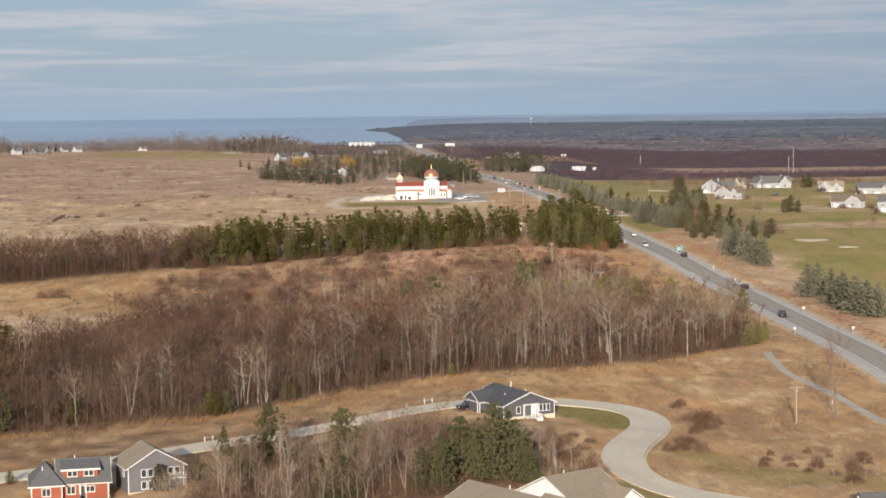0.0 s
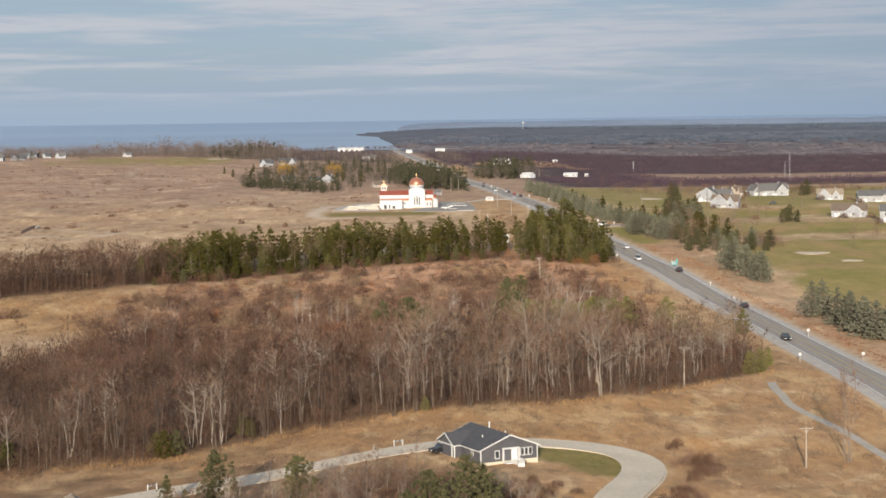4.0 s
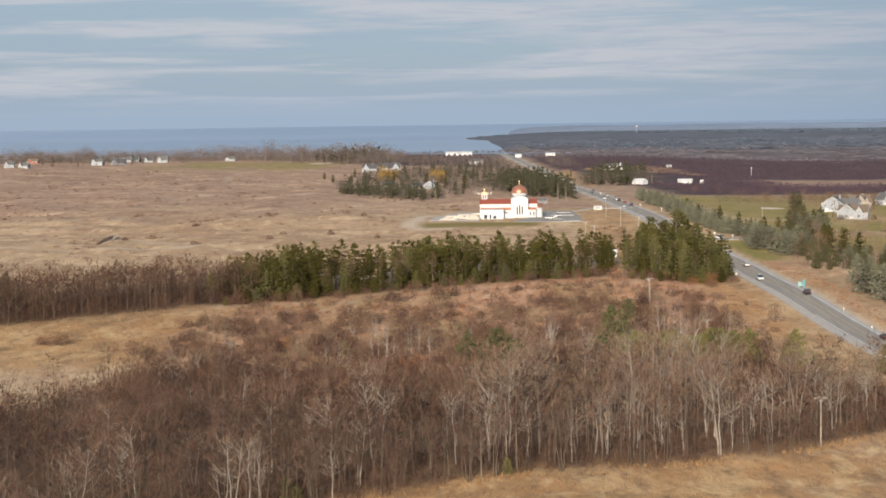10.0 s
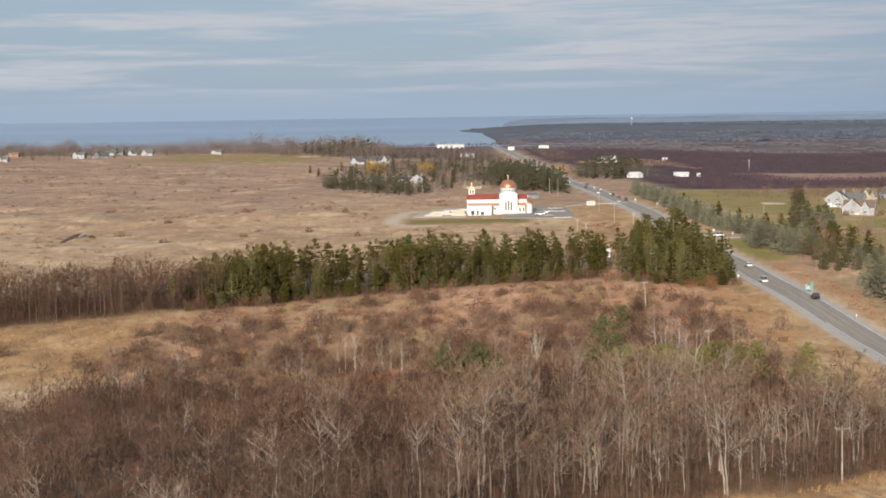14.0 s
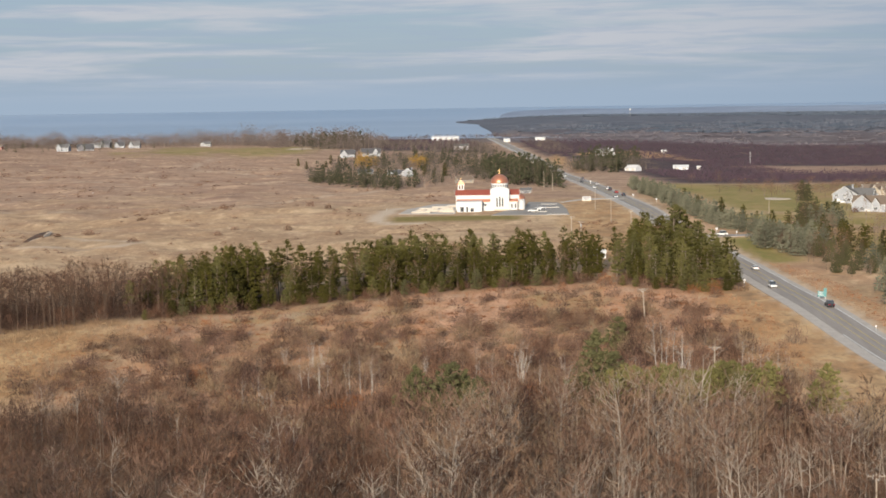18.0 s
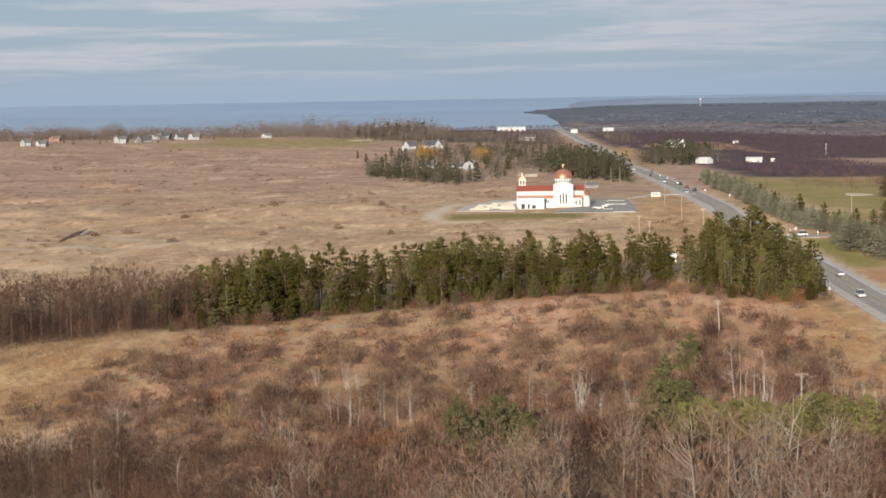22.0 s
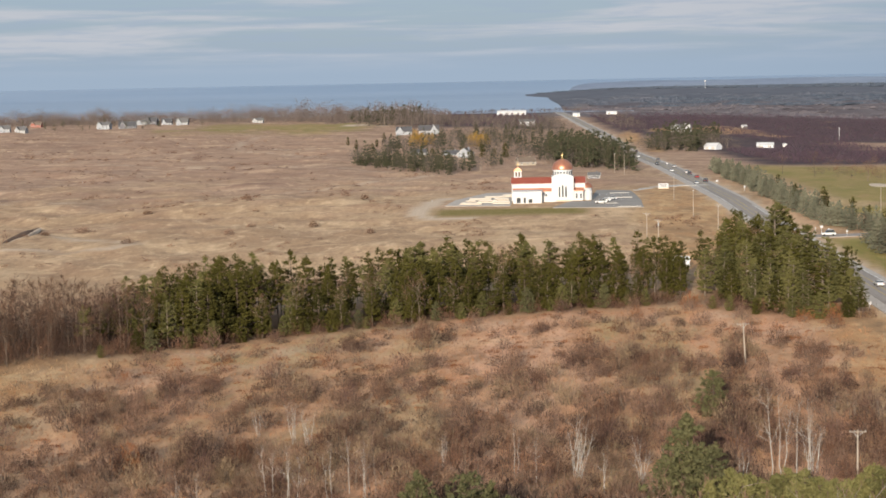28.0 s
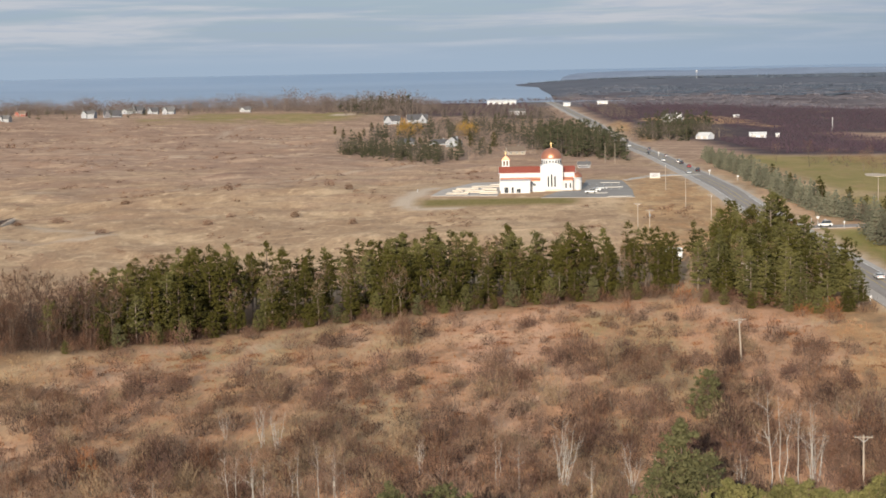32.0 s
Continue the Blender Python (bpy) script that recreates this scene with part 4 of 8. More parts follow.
def wing(ob, x0, x1, y0, y1, z0, h, rise, axis, wall, roof, trim=None, over=0.45, deep=1.2, corner=True):
    """A block with a gabled roof whose ridge runs along the axis."""
    trim = trim or TRIM
    a0, a1, b0, b1 = (x0, x1, y0, y1) if axis == "y" else (y0, y1, x0, x1)
    m, top = (a0 + a1) / 2, z0 + h
    part("wall", prism(bmesh.new(), [(a0, z0 - deep), (a1, z0 - deep), (a1, top), (m, top + rise - 0.06), (a0, top)], b0, b1, axis), wall, ob)
    s = rise / (m - a0)
    bm = bmesh.new()
    for sign, e in ((-1, a0), (1, a1)):
        lowx, lowz = e + sign * over, top - s * over
        prism(bm, [(lowx, lowz), (m, top + rise), (m, top + rise + 0.2), (lowx, lowz + 0.2)], b0 - over, b1 + over, axis)
    part("roof", bm, roof, ob)
    bm = bmesh.new()
    for end, out in ((b0 - over, -0.06), (b1 + over, 0.06)):
        lo, hi = sorted((end, end + out))
        for sign, e in ((-1, a0), (1, a1)):
            lowx, lowz = e + sign * (over + 0.03), top - s * (over + 0.03)
            prism(bm, [(lowx, lowz + 0.0), (m, top + rise + 0.0), (m, top + rise + 0.215), (lowx, lowz + 0.215)], lo, hi, axis)
    for sign, e in ((-1, a0), (1, a1)):
        c = e + sign * (over + 0.04)
        prism(bm, [(c - 0.03, top - s * over - 0.03), (c + 0.03, top - s * over - 0.03), (c + 0.03, top - s * over + 0.13), (c - 0.03, top - s * over + 0.13)], b0 - over, b1 + over, axis)
    if corner:
        for a, sa in ((a0, -1), (a1, 1)):
            for b, sb in ((b0, -1), (b1, 1)):
                p = (a - 0.03, a + 0.14) if sa < 0 else (a - 0.14, a + 0.03)
                q = (b - 0.03, b + 0.14) if sb < 0 else (b - 0.14, b + 0.03)
                r = (*p, *q) if axis == "y" else (*q, *p)
                box(bm, *r, z0, top - 0.02)
    part("trim", bm, trim, ob)


def door(ob, x, y, z, w=1.0, h=2.1, turn=0.0, mat=None, name="door"):
    d = part(name, boxes((-w / 2, w / 2, -0.06, 0.02, 0, h)), mat or DOOR_DARK, ob)
    d.matrix_basis = pose(x, y, z, 0, 0, turn)
    f = part("door_frame", boxes((-w / 2 - 0.13, -w / 2, -0.09, 0.02, 0, h + 0.14), (w / 2, w / 2 + 0.13, -0.09, 0.02, 0, h + 0.14), (-w / 2, w / 2, -0.09, 0.02, h, h + 0.14)), TRIM, d)
    part("door_handle", boxes((w * 0.34, w * 0.40, -0.12, -0.06, 0.95, 1.1)), STEEL, d)
    return d


def chimney(ob, x, y, z0, z1, w=0.6, mat=None):
    part("chimney", boxes((x - w / 2, x + w / 2, y - w / 2, y + w / 2, z0, z1), (x - w / 2 - 0.06, x + w / 2 + 0.06, y - w / 2 - 0.06, y + w / 2 + 0.06, z1, z1 + 0.12)), mat or TRIM, ob)


def vent_pipe(ob, x, y, z0, z1, r=0.08):
    part("vent_pipe", turned(bmesh.new(), [(r, z0), (r, z1)], 8, x, y), TRIM, ob)


# the slate-grey ranch house in the bend of the street
h1 = thing("house", 11.6, 353.0, -0.25, 26, "single-storey slate-grey house with white trim beside the street", "house")
wing(h1, 0, 11.5, 0, 14.5, 0.0, 2.65, 2.25, "y", SIDING_GREY, ROOF_SLATE)
wing(h1, -1.4, 6.0, 7.6, 13.6, 0.0, 2.65, 1.6, "x", SIDING_GREY, ROOF_SLATE)
part("foundation", boxes((-0.05, 11.55, -0.05, 0.1, -1.2, 0.35), (-1.45, -1.3, 7.6, 13.6, -1.0, 0.12)), CONCRETE, h1)
window(h1, 3.3, 0, 1.0, 0.75, 1.25, 0, 0)
for wx_ in (8.4, 9.2, 10.0):
    window(h1, wx_, 0, 1.15, 0.62, 1.2, 0, 0)
door(h1, 6.75, -0.02, 0.3, 0.95, 2.1, 0, TRIM, "patio_door")
part("porch", boxes((4.35, 4.5, -0.5, 0.0, 0.2, 2.5), (7.5, 7.65, -0.5, 0.0, 0.2, 2.5), (4.35, 7.65, -0.55, 0.0, 2.5, 2.7), (4.4, 7.6, -1.6, 0.0, 0.05, 0.22)), TRIM, h1)
part("stair_rail", boxes((5.6, 5.68, -3.4, -1.6, 0.1, 1.0), (7.0, 7.08, -3.4, -1.6, 0.1, 1.0), (5.6, 7.08, -3.4, -3.3, -1.0, 0.4), (5.6, 5.7, -3.4, -3.3, -1.3, 1.0), (7.0, 7.08, -3.4, -3.3, -1.3, 1.0)), TRIM, h1)
window(h1, 0, 3.2, 1.3, 0.7, 0.9, -90, 0)
part("garage_door", boxes((-1.5, -1.38, 8.5, 12.7, 0.1, 2.3)), SIDING_GREY, h1)
part("garage_frame", boxes((-1.55, -1.38, 8.3, 8.5, 0.1, 2.45), (-1.55, -1.38, 12.7, 12.9, 0.1, 2.45), (-1.55, -1.38, 8.3, 12.9, 2.3, 2.47)), TRIM, h1)
vent_pipe(h1, 8.2, 6.0, 3.4, 4.6, 0.09)
vent_pipe(h1, 3.0, 5.0, 3.4, 4.4, 0.08)
vent_pipe(h1, 7.3, 10.5, 4.0, 5.7, 0.12)

# the brick-red house
h2 = thing("house", -70.9, 305.6, -5.7, 13, "brick-red house with grey roof and white-framed dormer windows", "house")
part("wall", boxes((0, 5.2, 0, 10.5, -1.0, 3.2)), SIDING_RED, h2)
bm = bmesh.new()
hip = [bm.verts.new(v) for v in ((-0.5, -0.5, 3.1), (5.7, -0.5, 3.1), (5.7, 11.0, 3.1), (-0.5, 11.0, 3.1), (2.6, 4.6, 6.3), (2.6, 6.4, 6.3))]
for f in ((0, 1, 4), (1, 2, 5, 4), (2, 3, 5), (3, 0, 4, 5), (3, 2, 1, 0)):
    bm.faces.new([hip[v] for v in f])
part("hip_roof", bm, ROOF_GREY, h2)
part("trim", boxes((-0.55, 5.75, -0.56, -0.5, 2.9, 3.14), (-0.56, -0.5, -0.5, 11.0, 2.9, 3.14), (-0.03, 0.14, -0.03, 0.1, 0.0, 3.0), (5.06, 5.23, -0.03, 0.1, 0.0, 3.0)), TRIM, h2)
window(h2, 0, 3.0, 1.3, 1.1, 1.2, -90, 1)
wing(h2, 4.6, 13.2, 1.2, 10.4, 0.3, 2.9, 3.2, "x", SIDING_RED, ROOF_GREY)
part("wall", boxes((5.4, 11.4, 2.0, 6.5, 3.3, 5.35)), SIDING_RED, h2)
bm = prism(bmesh.new(), [(1.5, 5.25), (6.2, 6.4), (6.2, 6.58), (1.5, 5.43)], 5.0, 11.8, "x")
part("dormer_roof", bm, ROOF_GREY, h2)
part("trim", boxes((5.0, 11.8, 1.44, 1.5, 5.15, 5.46)), TRIM, h2)
for wx_ in (7.0, 9.8):
    window(h2, wx_, 2.0, 4.15, 1.5, 0.85, 0, 1)
window(h2, 2.5, 0, 1.35, 1.3, 1.2, 0, 1)
window(h2, 6.7, 1.2, 1.25, 1.3, 1.25, 0, 1)
window(h2, 9.9, 1.2, 1.5, 1.5, 0.9, 0, 1)
door(h2, 8.7, 1.2, 0.4)
for px0 in (8.2, 12.9):
    part("porch_post", boxes((px0, px0 + 0.16, 0.3, 0.46, 0.0, 3.0)), TRIM, h2)
part("porch_deck", boxes((8.0, 13.2, -1.4, 1.2, 0.1, 0.3), (8.0, 8.1, -1.4, 1.2, 0.3, 1.2), (13.1, 13.2, -1.4, 1.2, 0.3, 1.2)), WOOD_DECK, h2)
vent_pipe(h2, 2.0, 3.0, 4.5, 5.9, 0.12)
vent_pipe(h2, 7.6, 6.2, 6.0, 7.0, 0.1)

# the taupe two-storey house
h3 = thing("house", -55.2, 310.8, -5.4, 24, "two-storey taupe-grey house with tan roof and white trim", "house")
wing(h3, 0, 10.0, 0, 9.0, 0.0, 4.7, 2.9, "y", SIDING_TAUPE, ROOF_TAN)
part("foundation", boxes((-0.06, 10.06, -0.06, 0.1, -1.0, 0.4)), CONCRETE, h3)
for wx_, wz_ in ((2.8, 3.0), (4.0, 3.0), (2.8, 0.9), (4.0, 0.9), (7.6, 3.0), (8.8, 3.0)):
    window(h3, wx_, 0, wz_, 0.8, 1.25, 0, 0)
window(h3, 0, 3.0, 2.9, 0.9, 1.3, -90, 0)
part("balcony", boxes((6.8, 9.9, -1.8, 0, 2.5, 2.66), (6.8, 6.9, -1.8, -1.7, -1.0, 3.6), (9.8, 9.9, -1.8, -1.7, -1.0, 3.6), (6.8, 9.9, -1.8, -1.75, 3.5, 3.6)), TRIM, h3)
vent_pipe(h3, -0.6, 8.0, 3.2, 4.6, 0.12)

# the white house with a wide tan roof, close under the path
h4 = thing("house", 15.4, 274.2, -2.0, 38, "white-walled house with broad tan-brown shingle roofs", "house")
wing(h4, 0, 10.5, -7.4, 7.4, 0.0, 2.9, 3.5, "x", SIDING_WHITE, ROOF_TAN)
wing(h4, -13.4, -0.6, -9.0, 9.5, 0.0, 2.6, 2.7, "y", SIDING_WHITE, ROOF_TAN)
wing(h4, 6.0, 11.5, -9.5, 0.0, 0.0, 2.9, 1.9, "y", SIDING_WHITE, ROOF_TAN)
wing(h4, -4.5, 1.5, -9.0, -2.0, 0.0, 2.7, 1.6, "y", SIDING_WHITE, ROOF_TAN)
for wx_ in (8.0, 9.4):
    window(h4, wx_, -9.5, 1.0, 0.8, 1.4, 0, 1)
window(h4, -1.5, -9.0, 1.0, 1.5, 1.3, 0, 1)
window(h4, 10.5, 1.0, 1.2, 1.5, 1.3, 90, 1)
door(h4, 3.0, -7.4, 0.1)
vent_pipe(h4, 5.0, 1.5, 5.0, 6.7, 0.09)
vent_pipe(h4, -2.2, 6.0, 3.0, 4.6, 0.09)

# a little shelter by the path
kiosk = thing("mail_shelter", 66.8, 285.5, -4.5, 6, "small white open shelter with a grey gabled roof", "shelter")
for kx, ky in ((0, 0), (3.6, 0), (0, 2.6), (3.6, 2.6)):
    part("post", boxes((kx - 0.1, kx + 0.1, ky - 0.1, ky + 0.1, -0.4, 2.4)), TRIM, kiosk)
part("back_wall", boxes((0.1, 3.5, 2.5, 2.62, 0, 2.4)), TRIM, kiosk)
bm = bmesh.new()
for pts in ([(-0.5, 2.2), (1.3, 3.1), (1.3, 3.26), (-0.5, 2.36)], [(3.1, 2.2), (1.3, 3.1), (1.3, 3.26), (3.1, 2.36)]):
    prism(bm, pts, -0.4, 4.0, "x")
part("roof", bm, ROOF_GREY, kiosk)
part("gable", prism(bmesh.new(), [(0, 2.3), (2.6, 2.3), (1.3, 2.98)], 0.0, 0.1, "x"), TRIM, kiosk)


# ---- the church ----
church = thing("church", -6.1, 1042.0, 9.9, 2, "white domed church with red roofs and a polished copper dome", "church")
wing(church, -20.5, 9.0, -4.0, 4.5, 0.0, 7.0, 2.1, "x", STUCCO, TILE_RED, STUCCO, 0.35, 1.0, False)
part("aisle_wall", boxes((-20.0, 8.2, -7.0, -4.0, -1.0, 3.9)), STUCCO, church)
part("aisle_roof", prism(bmesh.new(), [(-7.4, 3.9), (-4.0, 5.0), (-4.0, 5.15), (-7.4, 4.08)], -20.2, 8.5, "x"), COPPER, church)
part("aisle_wall", boxes((-20.0, 8.2, 4.5, 7.0, -1.0, 3.9)), STUCCO, church)
part("crossing", boxes((-4.4, 4.4, -8.0, 5.5, -1.0, 9.6)), STUCCO, church)
part("crossing_gable", prism(bmesh.new(), [(-4.4, 9.6), (4.4, 9.6), (3.2, 10.35), (1.6, 10.8), (0, 11.0), (-1.6, 10.8), (-3.2, 10.35)], -8.0, 5.5, "y"), STUCCO, church)
drum = part("drum", turned(bmesh.new(), [(3.95, 9.4), (3.95, 12.2), (4.2, 12.25), (4.2, 12.5)], 32, 0, -2.2), STUCCO, church)
dome = part("dome", turned(bmesh.new(), [(4.35, 12.45)] + [(4.2 * math.cos(radians(a)), 12.5 + 4.1 * math.sin(radians(a))) for a in range(0, 89, 8)] + [(0.15, 16.7)], 36, 0, -2.2), COPPER, church, "polished copper dome")
for f in dome.data.polygons:
    f.use_smooth = True
part("cross", boxes((-0.09, 0.09, -2.29, -2.11, 16.6, 19.0), (-0.5, 0.5, -2.27, -2.13, 18.1, 18.28)), GOLD, dome)
for k in range(20):
    a = radians(18 * k + 9)
    slot = part("drum_window", boxes((-0.26, 0.26, -0.06, 0.06, 10.15, 11.75)), GLASS, drum)
    slot.matrix_basis = pose(3.95 * math.sin(a), -2.2 - 3.95 * math.cos(a), 0, 0, 0, math.degrees(a))
for wx_, wh in ((-1.3, 3.9), (0, 4.6), (1.3, 3.9)):
    bm = prism(bmesh.new(), [(wx_ - 0.3, 1.6), (wx_ + 0.3, 1.6), (wx_ + 0.3, 1.6 + wh), (wx_, 1.95 + wh), (wx_ - 0.3, 1.6 + wh)], -8.05, -7.9, "y")
    part("tall_window", bm, GLASS, church)
for wx_ in (-18.0, -15.5, -8.6, -6.6, 5.6, 7.3):
    part("arched_window", prism(bmesh.new(), [(wx_ - 0.28, 1.0), (wx_ + 0.28, 1.0), (wx_ + 0.28, 2.7), (wx_, 3.0), (wx_ - 0.28, 2.7)], -7.05, -6.9, "y"), GLASS, church)
part("apse", turned(bmesh.new(), [(3.3, -1.0), (3.3, 4.9)], 20, 8.6, 0.0), STUCCO, church)
part("apse_roof", turned(bmesh.new(), [(3.6, 4.85)] + [(3.45 * math.cos(radians(a)), 4.9 + 2.6 * math.sin(radians(a))) for a in range(0, 86, 10)] + [(0.1, 7.55)], 24, 8.6, 0.0), COPPER, church)
part("apse", turned(bmesh.new(), [(1.6, -1.0), (1.6, 3.2), (1.75, 3.3), (0.9, 4.3), (0.1, 4.6)], 14, 10.2, -4.6), STUCCO, church)
bell = part("bell_turret", boxes((-19.6, -16.6, 0.6, 3.4, 5.0, 9.6), (-19.6, -19.1, 0.6, 3.4, 9.6, 11.6), (-17.1, -16.6, 0.6, 3.4, 9.6, 11.6), (-18.35, -17.85, 0.6, 3.4, 9.6, 11.6), (-19.7, -16.5, 0.5, 3.5, 11.5, 11.8)), STUCCO, church)
part("turret_gable", prism(bmesh.new(), [(-19.8, 11.75), (-16.4, 11.75), (-16.9, 12.6), (-17.6, 13.2), (-18.1, 13.4), (-18.6, 13.2), (-19.3, 12.6)], 0.45, 3.55, "y"), COPPER, bell)
part("turret_cross", boxes((-18.17, -18.03, 1.9, 2.04, 13.3, 15.2), (-18.5, -17.7, 1.9, 2.04, 14.5, 14.66)), GOLD, bell)
part("annex", boxes((-19.8, -8.4, -17.0, -7.0, -1.0, 4.3), (-20.0, -8.2, -17.2, -7.0, 4.3, 4.6)), STUCCO, church)
for wx_, ww, wh in ((-17.6, 1.5, 2.2), (-15.2, 0.8, 2.2), (-12.9, 1.5, 1.6)):
    part("annex_door", boxes((wx_ - ww / 2, wx_ + ww / 2, -17.06, -16.9, 0.1, wh)), GLASS, church)
part("ramp_wall", prism(bmesh.new(), [(-8.4, -0.5), (-2.6, -0.5), (-2.6, 0.5), (-8.4, 3.0)], -11.5, -11.1, "y"), STUCCO, church)
part("entrance_steps", boxes((-3.5, 3.5, -9.6, -8.0, -0.5, 0.5), (-3.5, 3.5, -10.2, -9.6, -0.5, 0.32), (-3.5, 3.5, -10.8, -10.2, -0.5, 0.15)), CONCRETE, church)


def slab(name, outline, lift, material, thick=0.25):
    """Paving over the lie of the land."""
    bm = bmesh.new()
    tops = [bm.verts.new((x, y, float(lie(x, y)) + lift)) for x, y in outline]
    low = [bm.verts.new((x, y, float(lie(x, y)) + lift - thick)) for x, y in outline]
    bm.faces.new(tops)
    n = len(outline)
    for i in range(n):
        bm.faces.new((tops[i - 1], low[i - 1], low[i], tops[i]))
    bmesh.ops.triangulate(bm, faces=[f for f in bm.faces if len(f.verts) > 4])
    bmesh.ops.recalc_face_normals(bm, faces=bm.faces[:])
    return part(name, bm, material)


SAND = surface("bunker_sand", (0.62, 0.50, 0.37), (0.72, 0.59, 0.45), 0.3, 0.95, fine=1.0)
LOT_ASPHALT = surface("lot_asphalt", (0.31, 0.283, 0.25), (0.375, 0.345, 0.31), 0.1, 0.9, fine=1.5)
lot = tagged(slab("parking_lot", [(-9, 1004), (10, 1002), (26, 1001), (25.5, 1030), (24, 1060), (22, 1092), (12, 1100), (7, 1100), (6, 1060), (5.5, 1030), (-3, 1029)], 0.22, LOT_ASPHALT), "grey asphalt parking lot beside the church", "parking lot", kind="structure")
for k in range(6):
    for row_y in (1006, 1034, 1062):
        x0 = 8.5 + k * 3.0
        if row_y > 1010 and x0 > 22:
            continue
        lz = float(lie(x0, row_y)) + 0.24
        part("bay_line", boxes((x0, x0 + 0.2, row_y, row_y + 6.0, lz - 0.02, lz + 0.012)), PAINT, lot)
for k0, k1, ky in ((9, 16, 1018.0), (16, 25, 1003.0), (14, 22, 1046.0), (13, 21, 1075.0)):
    lz = float(lie((k0 + k1) / 2, ky)) + 0.24
    part("island_kerb", boxes((k0, k1, ky, ky + 1.4, lz - 0.2, lz + 0.14)), KERB, lot)
tagged(slab("church_drive", [(22, 1100), (24, 1093), (34, 1113), (46, 1128), (58, 1128), (56, 1138), (44, 1136), (30, 1122)], 0.18, KERB), "pale concrete drive joining the lot to the highway", "driveway", kind="structure")
tagged(slab("gravel_yard", [(-52, 1018), (-26, 1014), (-26, 1050), (-29, 1090), (-40, 1088), (-50, 1045)], 0.15, SHOULDER), "pale gravel yard of the unfinished churchyard", "yard", kind="structure")
for k, (sx_, sy_, sw, sd, sh) in enumerate(((-42, 1024, 9, 3, 0.5), (-36, 1032, 8, 4, 0.6), (-30, 1026, 7, 3, 0.7), (-40, 1046, 9, 3, 0.5), (-31, 1042, 6, 4, 0.6), (-35, 1058, 8, 4, 0.5), (-29, 1062, 5, 5, 0.8), (-43, 1036, 4, 3, 0.4))):
    z0 = float(lie(sx_, sy_)) + 0.1
    wall_base = thing("concrete_footing", sx_, sy_, z0, 3 * k - 8, "low pale concrete footing on the gravel yard", "footing", "footings of the churchyard")
    part("slab", boxes((-sw / 2, sw / 2, -sd / 2, sd / 2, -0.1, sh * 0.45)), CONCRETE, wall_base)
    part("upstand", boxes((-sw / 2, sw / 2, sd / 2 - 0.3, sd / 2, 0, sh), (sw / 2 - 0.3, sw / 2, -sd / 2, sd / 2, 0, sh)), KERB, wall_base)


# sand bunkers of the fairways
for x, y, rx_, ry_ in BUNKERS:
    ring = [(x + rx_ * (1 + 0.16 * math.sin(3 * a + x)) * math.cos(a), y + ry_ * (1 + 0.16 * math.sin(3 * a + x)) * math.sin(a)) for a in np.linspace(0, 2 * math.pi, 22, endpoint=False)]
    bunker = thing("sand_bunker", 0, 0, 0, 0, "pale sand bunker beside the green fairway", "bunker", "bunkers of the fairway")
    slab("sand", ring, 0.10, SAND, 0.5).parent = bunker

# ---- other houses ----
golf, glen = "houses beside the fairway", "houses among distant trees"


def simple_house(x, y, turn, w, d, h, rise, wall, roof, label, axis="x", extra=None, z=None, rows=1, group="", cols=3):
    z = float(ground_height(x, y)) if z is None else z
    h, rise = 0.9 * h, 1.35 * rise
    if extra:
        extra = (*extra[:4], 0.9 * extra[4], 1.35 * extra[5], extra[6])
    ob = thing("house", x, y, z, turn, label, "house", group)
    ob.scale = (0.72, 0.72, 0.72) if group == glen else (0.90, 0.90, 0.86) if group == golf else (0.80, 0.80, 0.80)
    wing(ob, -w / 2, w / 2, -d / 2, d / 2, 0.0, h, rise, axis, wall, roof, None, 0.5, 2.0)
    if extra:
        wing(ob, *extra[:4], 0.0, extra[4], extra[5], extra[6], wall, roof, None, 0.5, 2.0)
    if group == golf:
        wing(ob, w * 0.08, w * 0.36, -d / 2 - 1.4, 0.0, 0.0, 0.92 * h, 0.8 * rise, "y", wall, roof, None, 0.4, 2.0)
        window(ob, w * 0.22, -d / 2 - 1.4, 1.0, 1.6, 1.5, 0, 1)
        part("garage_door", boxes((-w * 0.42, -w * 0.42 + 3.0, -d / 2 - 0.07, -d / 2 + 0.05, 0.05, 2.2)), TRIM, ob)
        part("deck", boxes((-w * 0.1, w * 0.06, -d / 2 - 2.6, -d / 2, 0.3, 0.5), (-w * 0.1, w * 0.06, -d / 2 - 2.6, -d / 2 - 2.5, 0.5, 1.4)), TRIM, ob)
    for r in range(rows):
        for k in range(cols):
            window(ob, -w / 2 + w * (k + 0.5) / cols, -d / 2, 0.9 + 2.7 * r, 1.2, 1.3, 0, 1)
    for k in range(2):
        window(ob, -w / 2, -d / 4 + k * d / 2, 0.9, 1.0, 1.3, -90, 0)
    if extra:
        window(ob, (extra[0] + extra[1]) / 2, extra[2], 1.0, 1.5, 1.3, 0, 1)
    chimney(ob, w * 0.22, d * 0.1, h + rise * 0.5, h + rise + 0.9, 0.8, wall)
    return ob


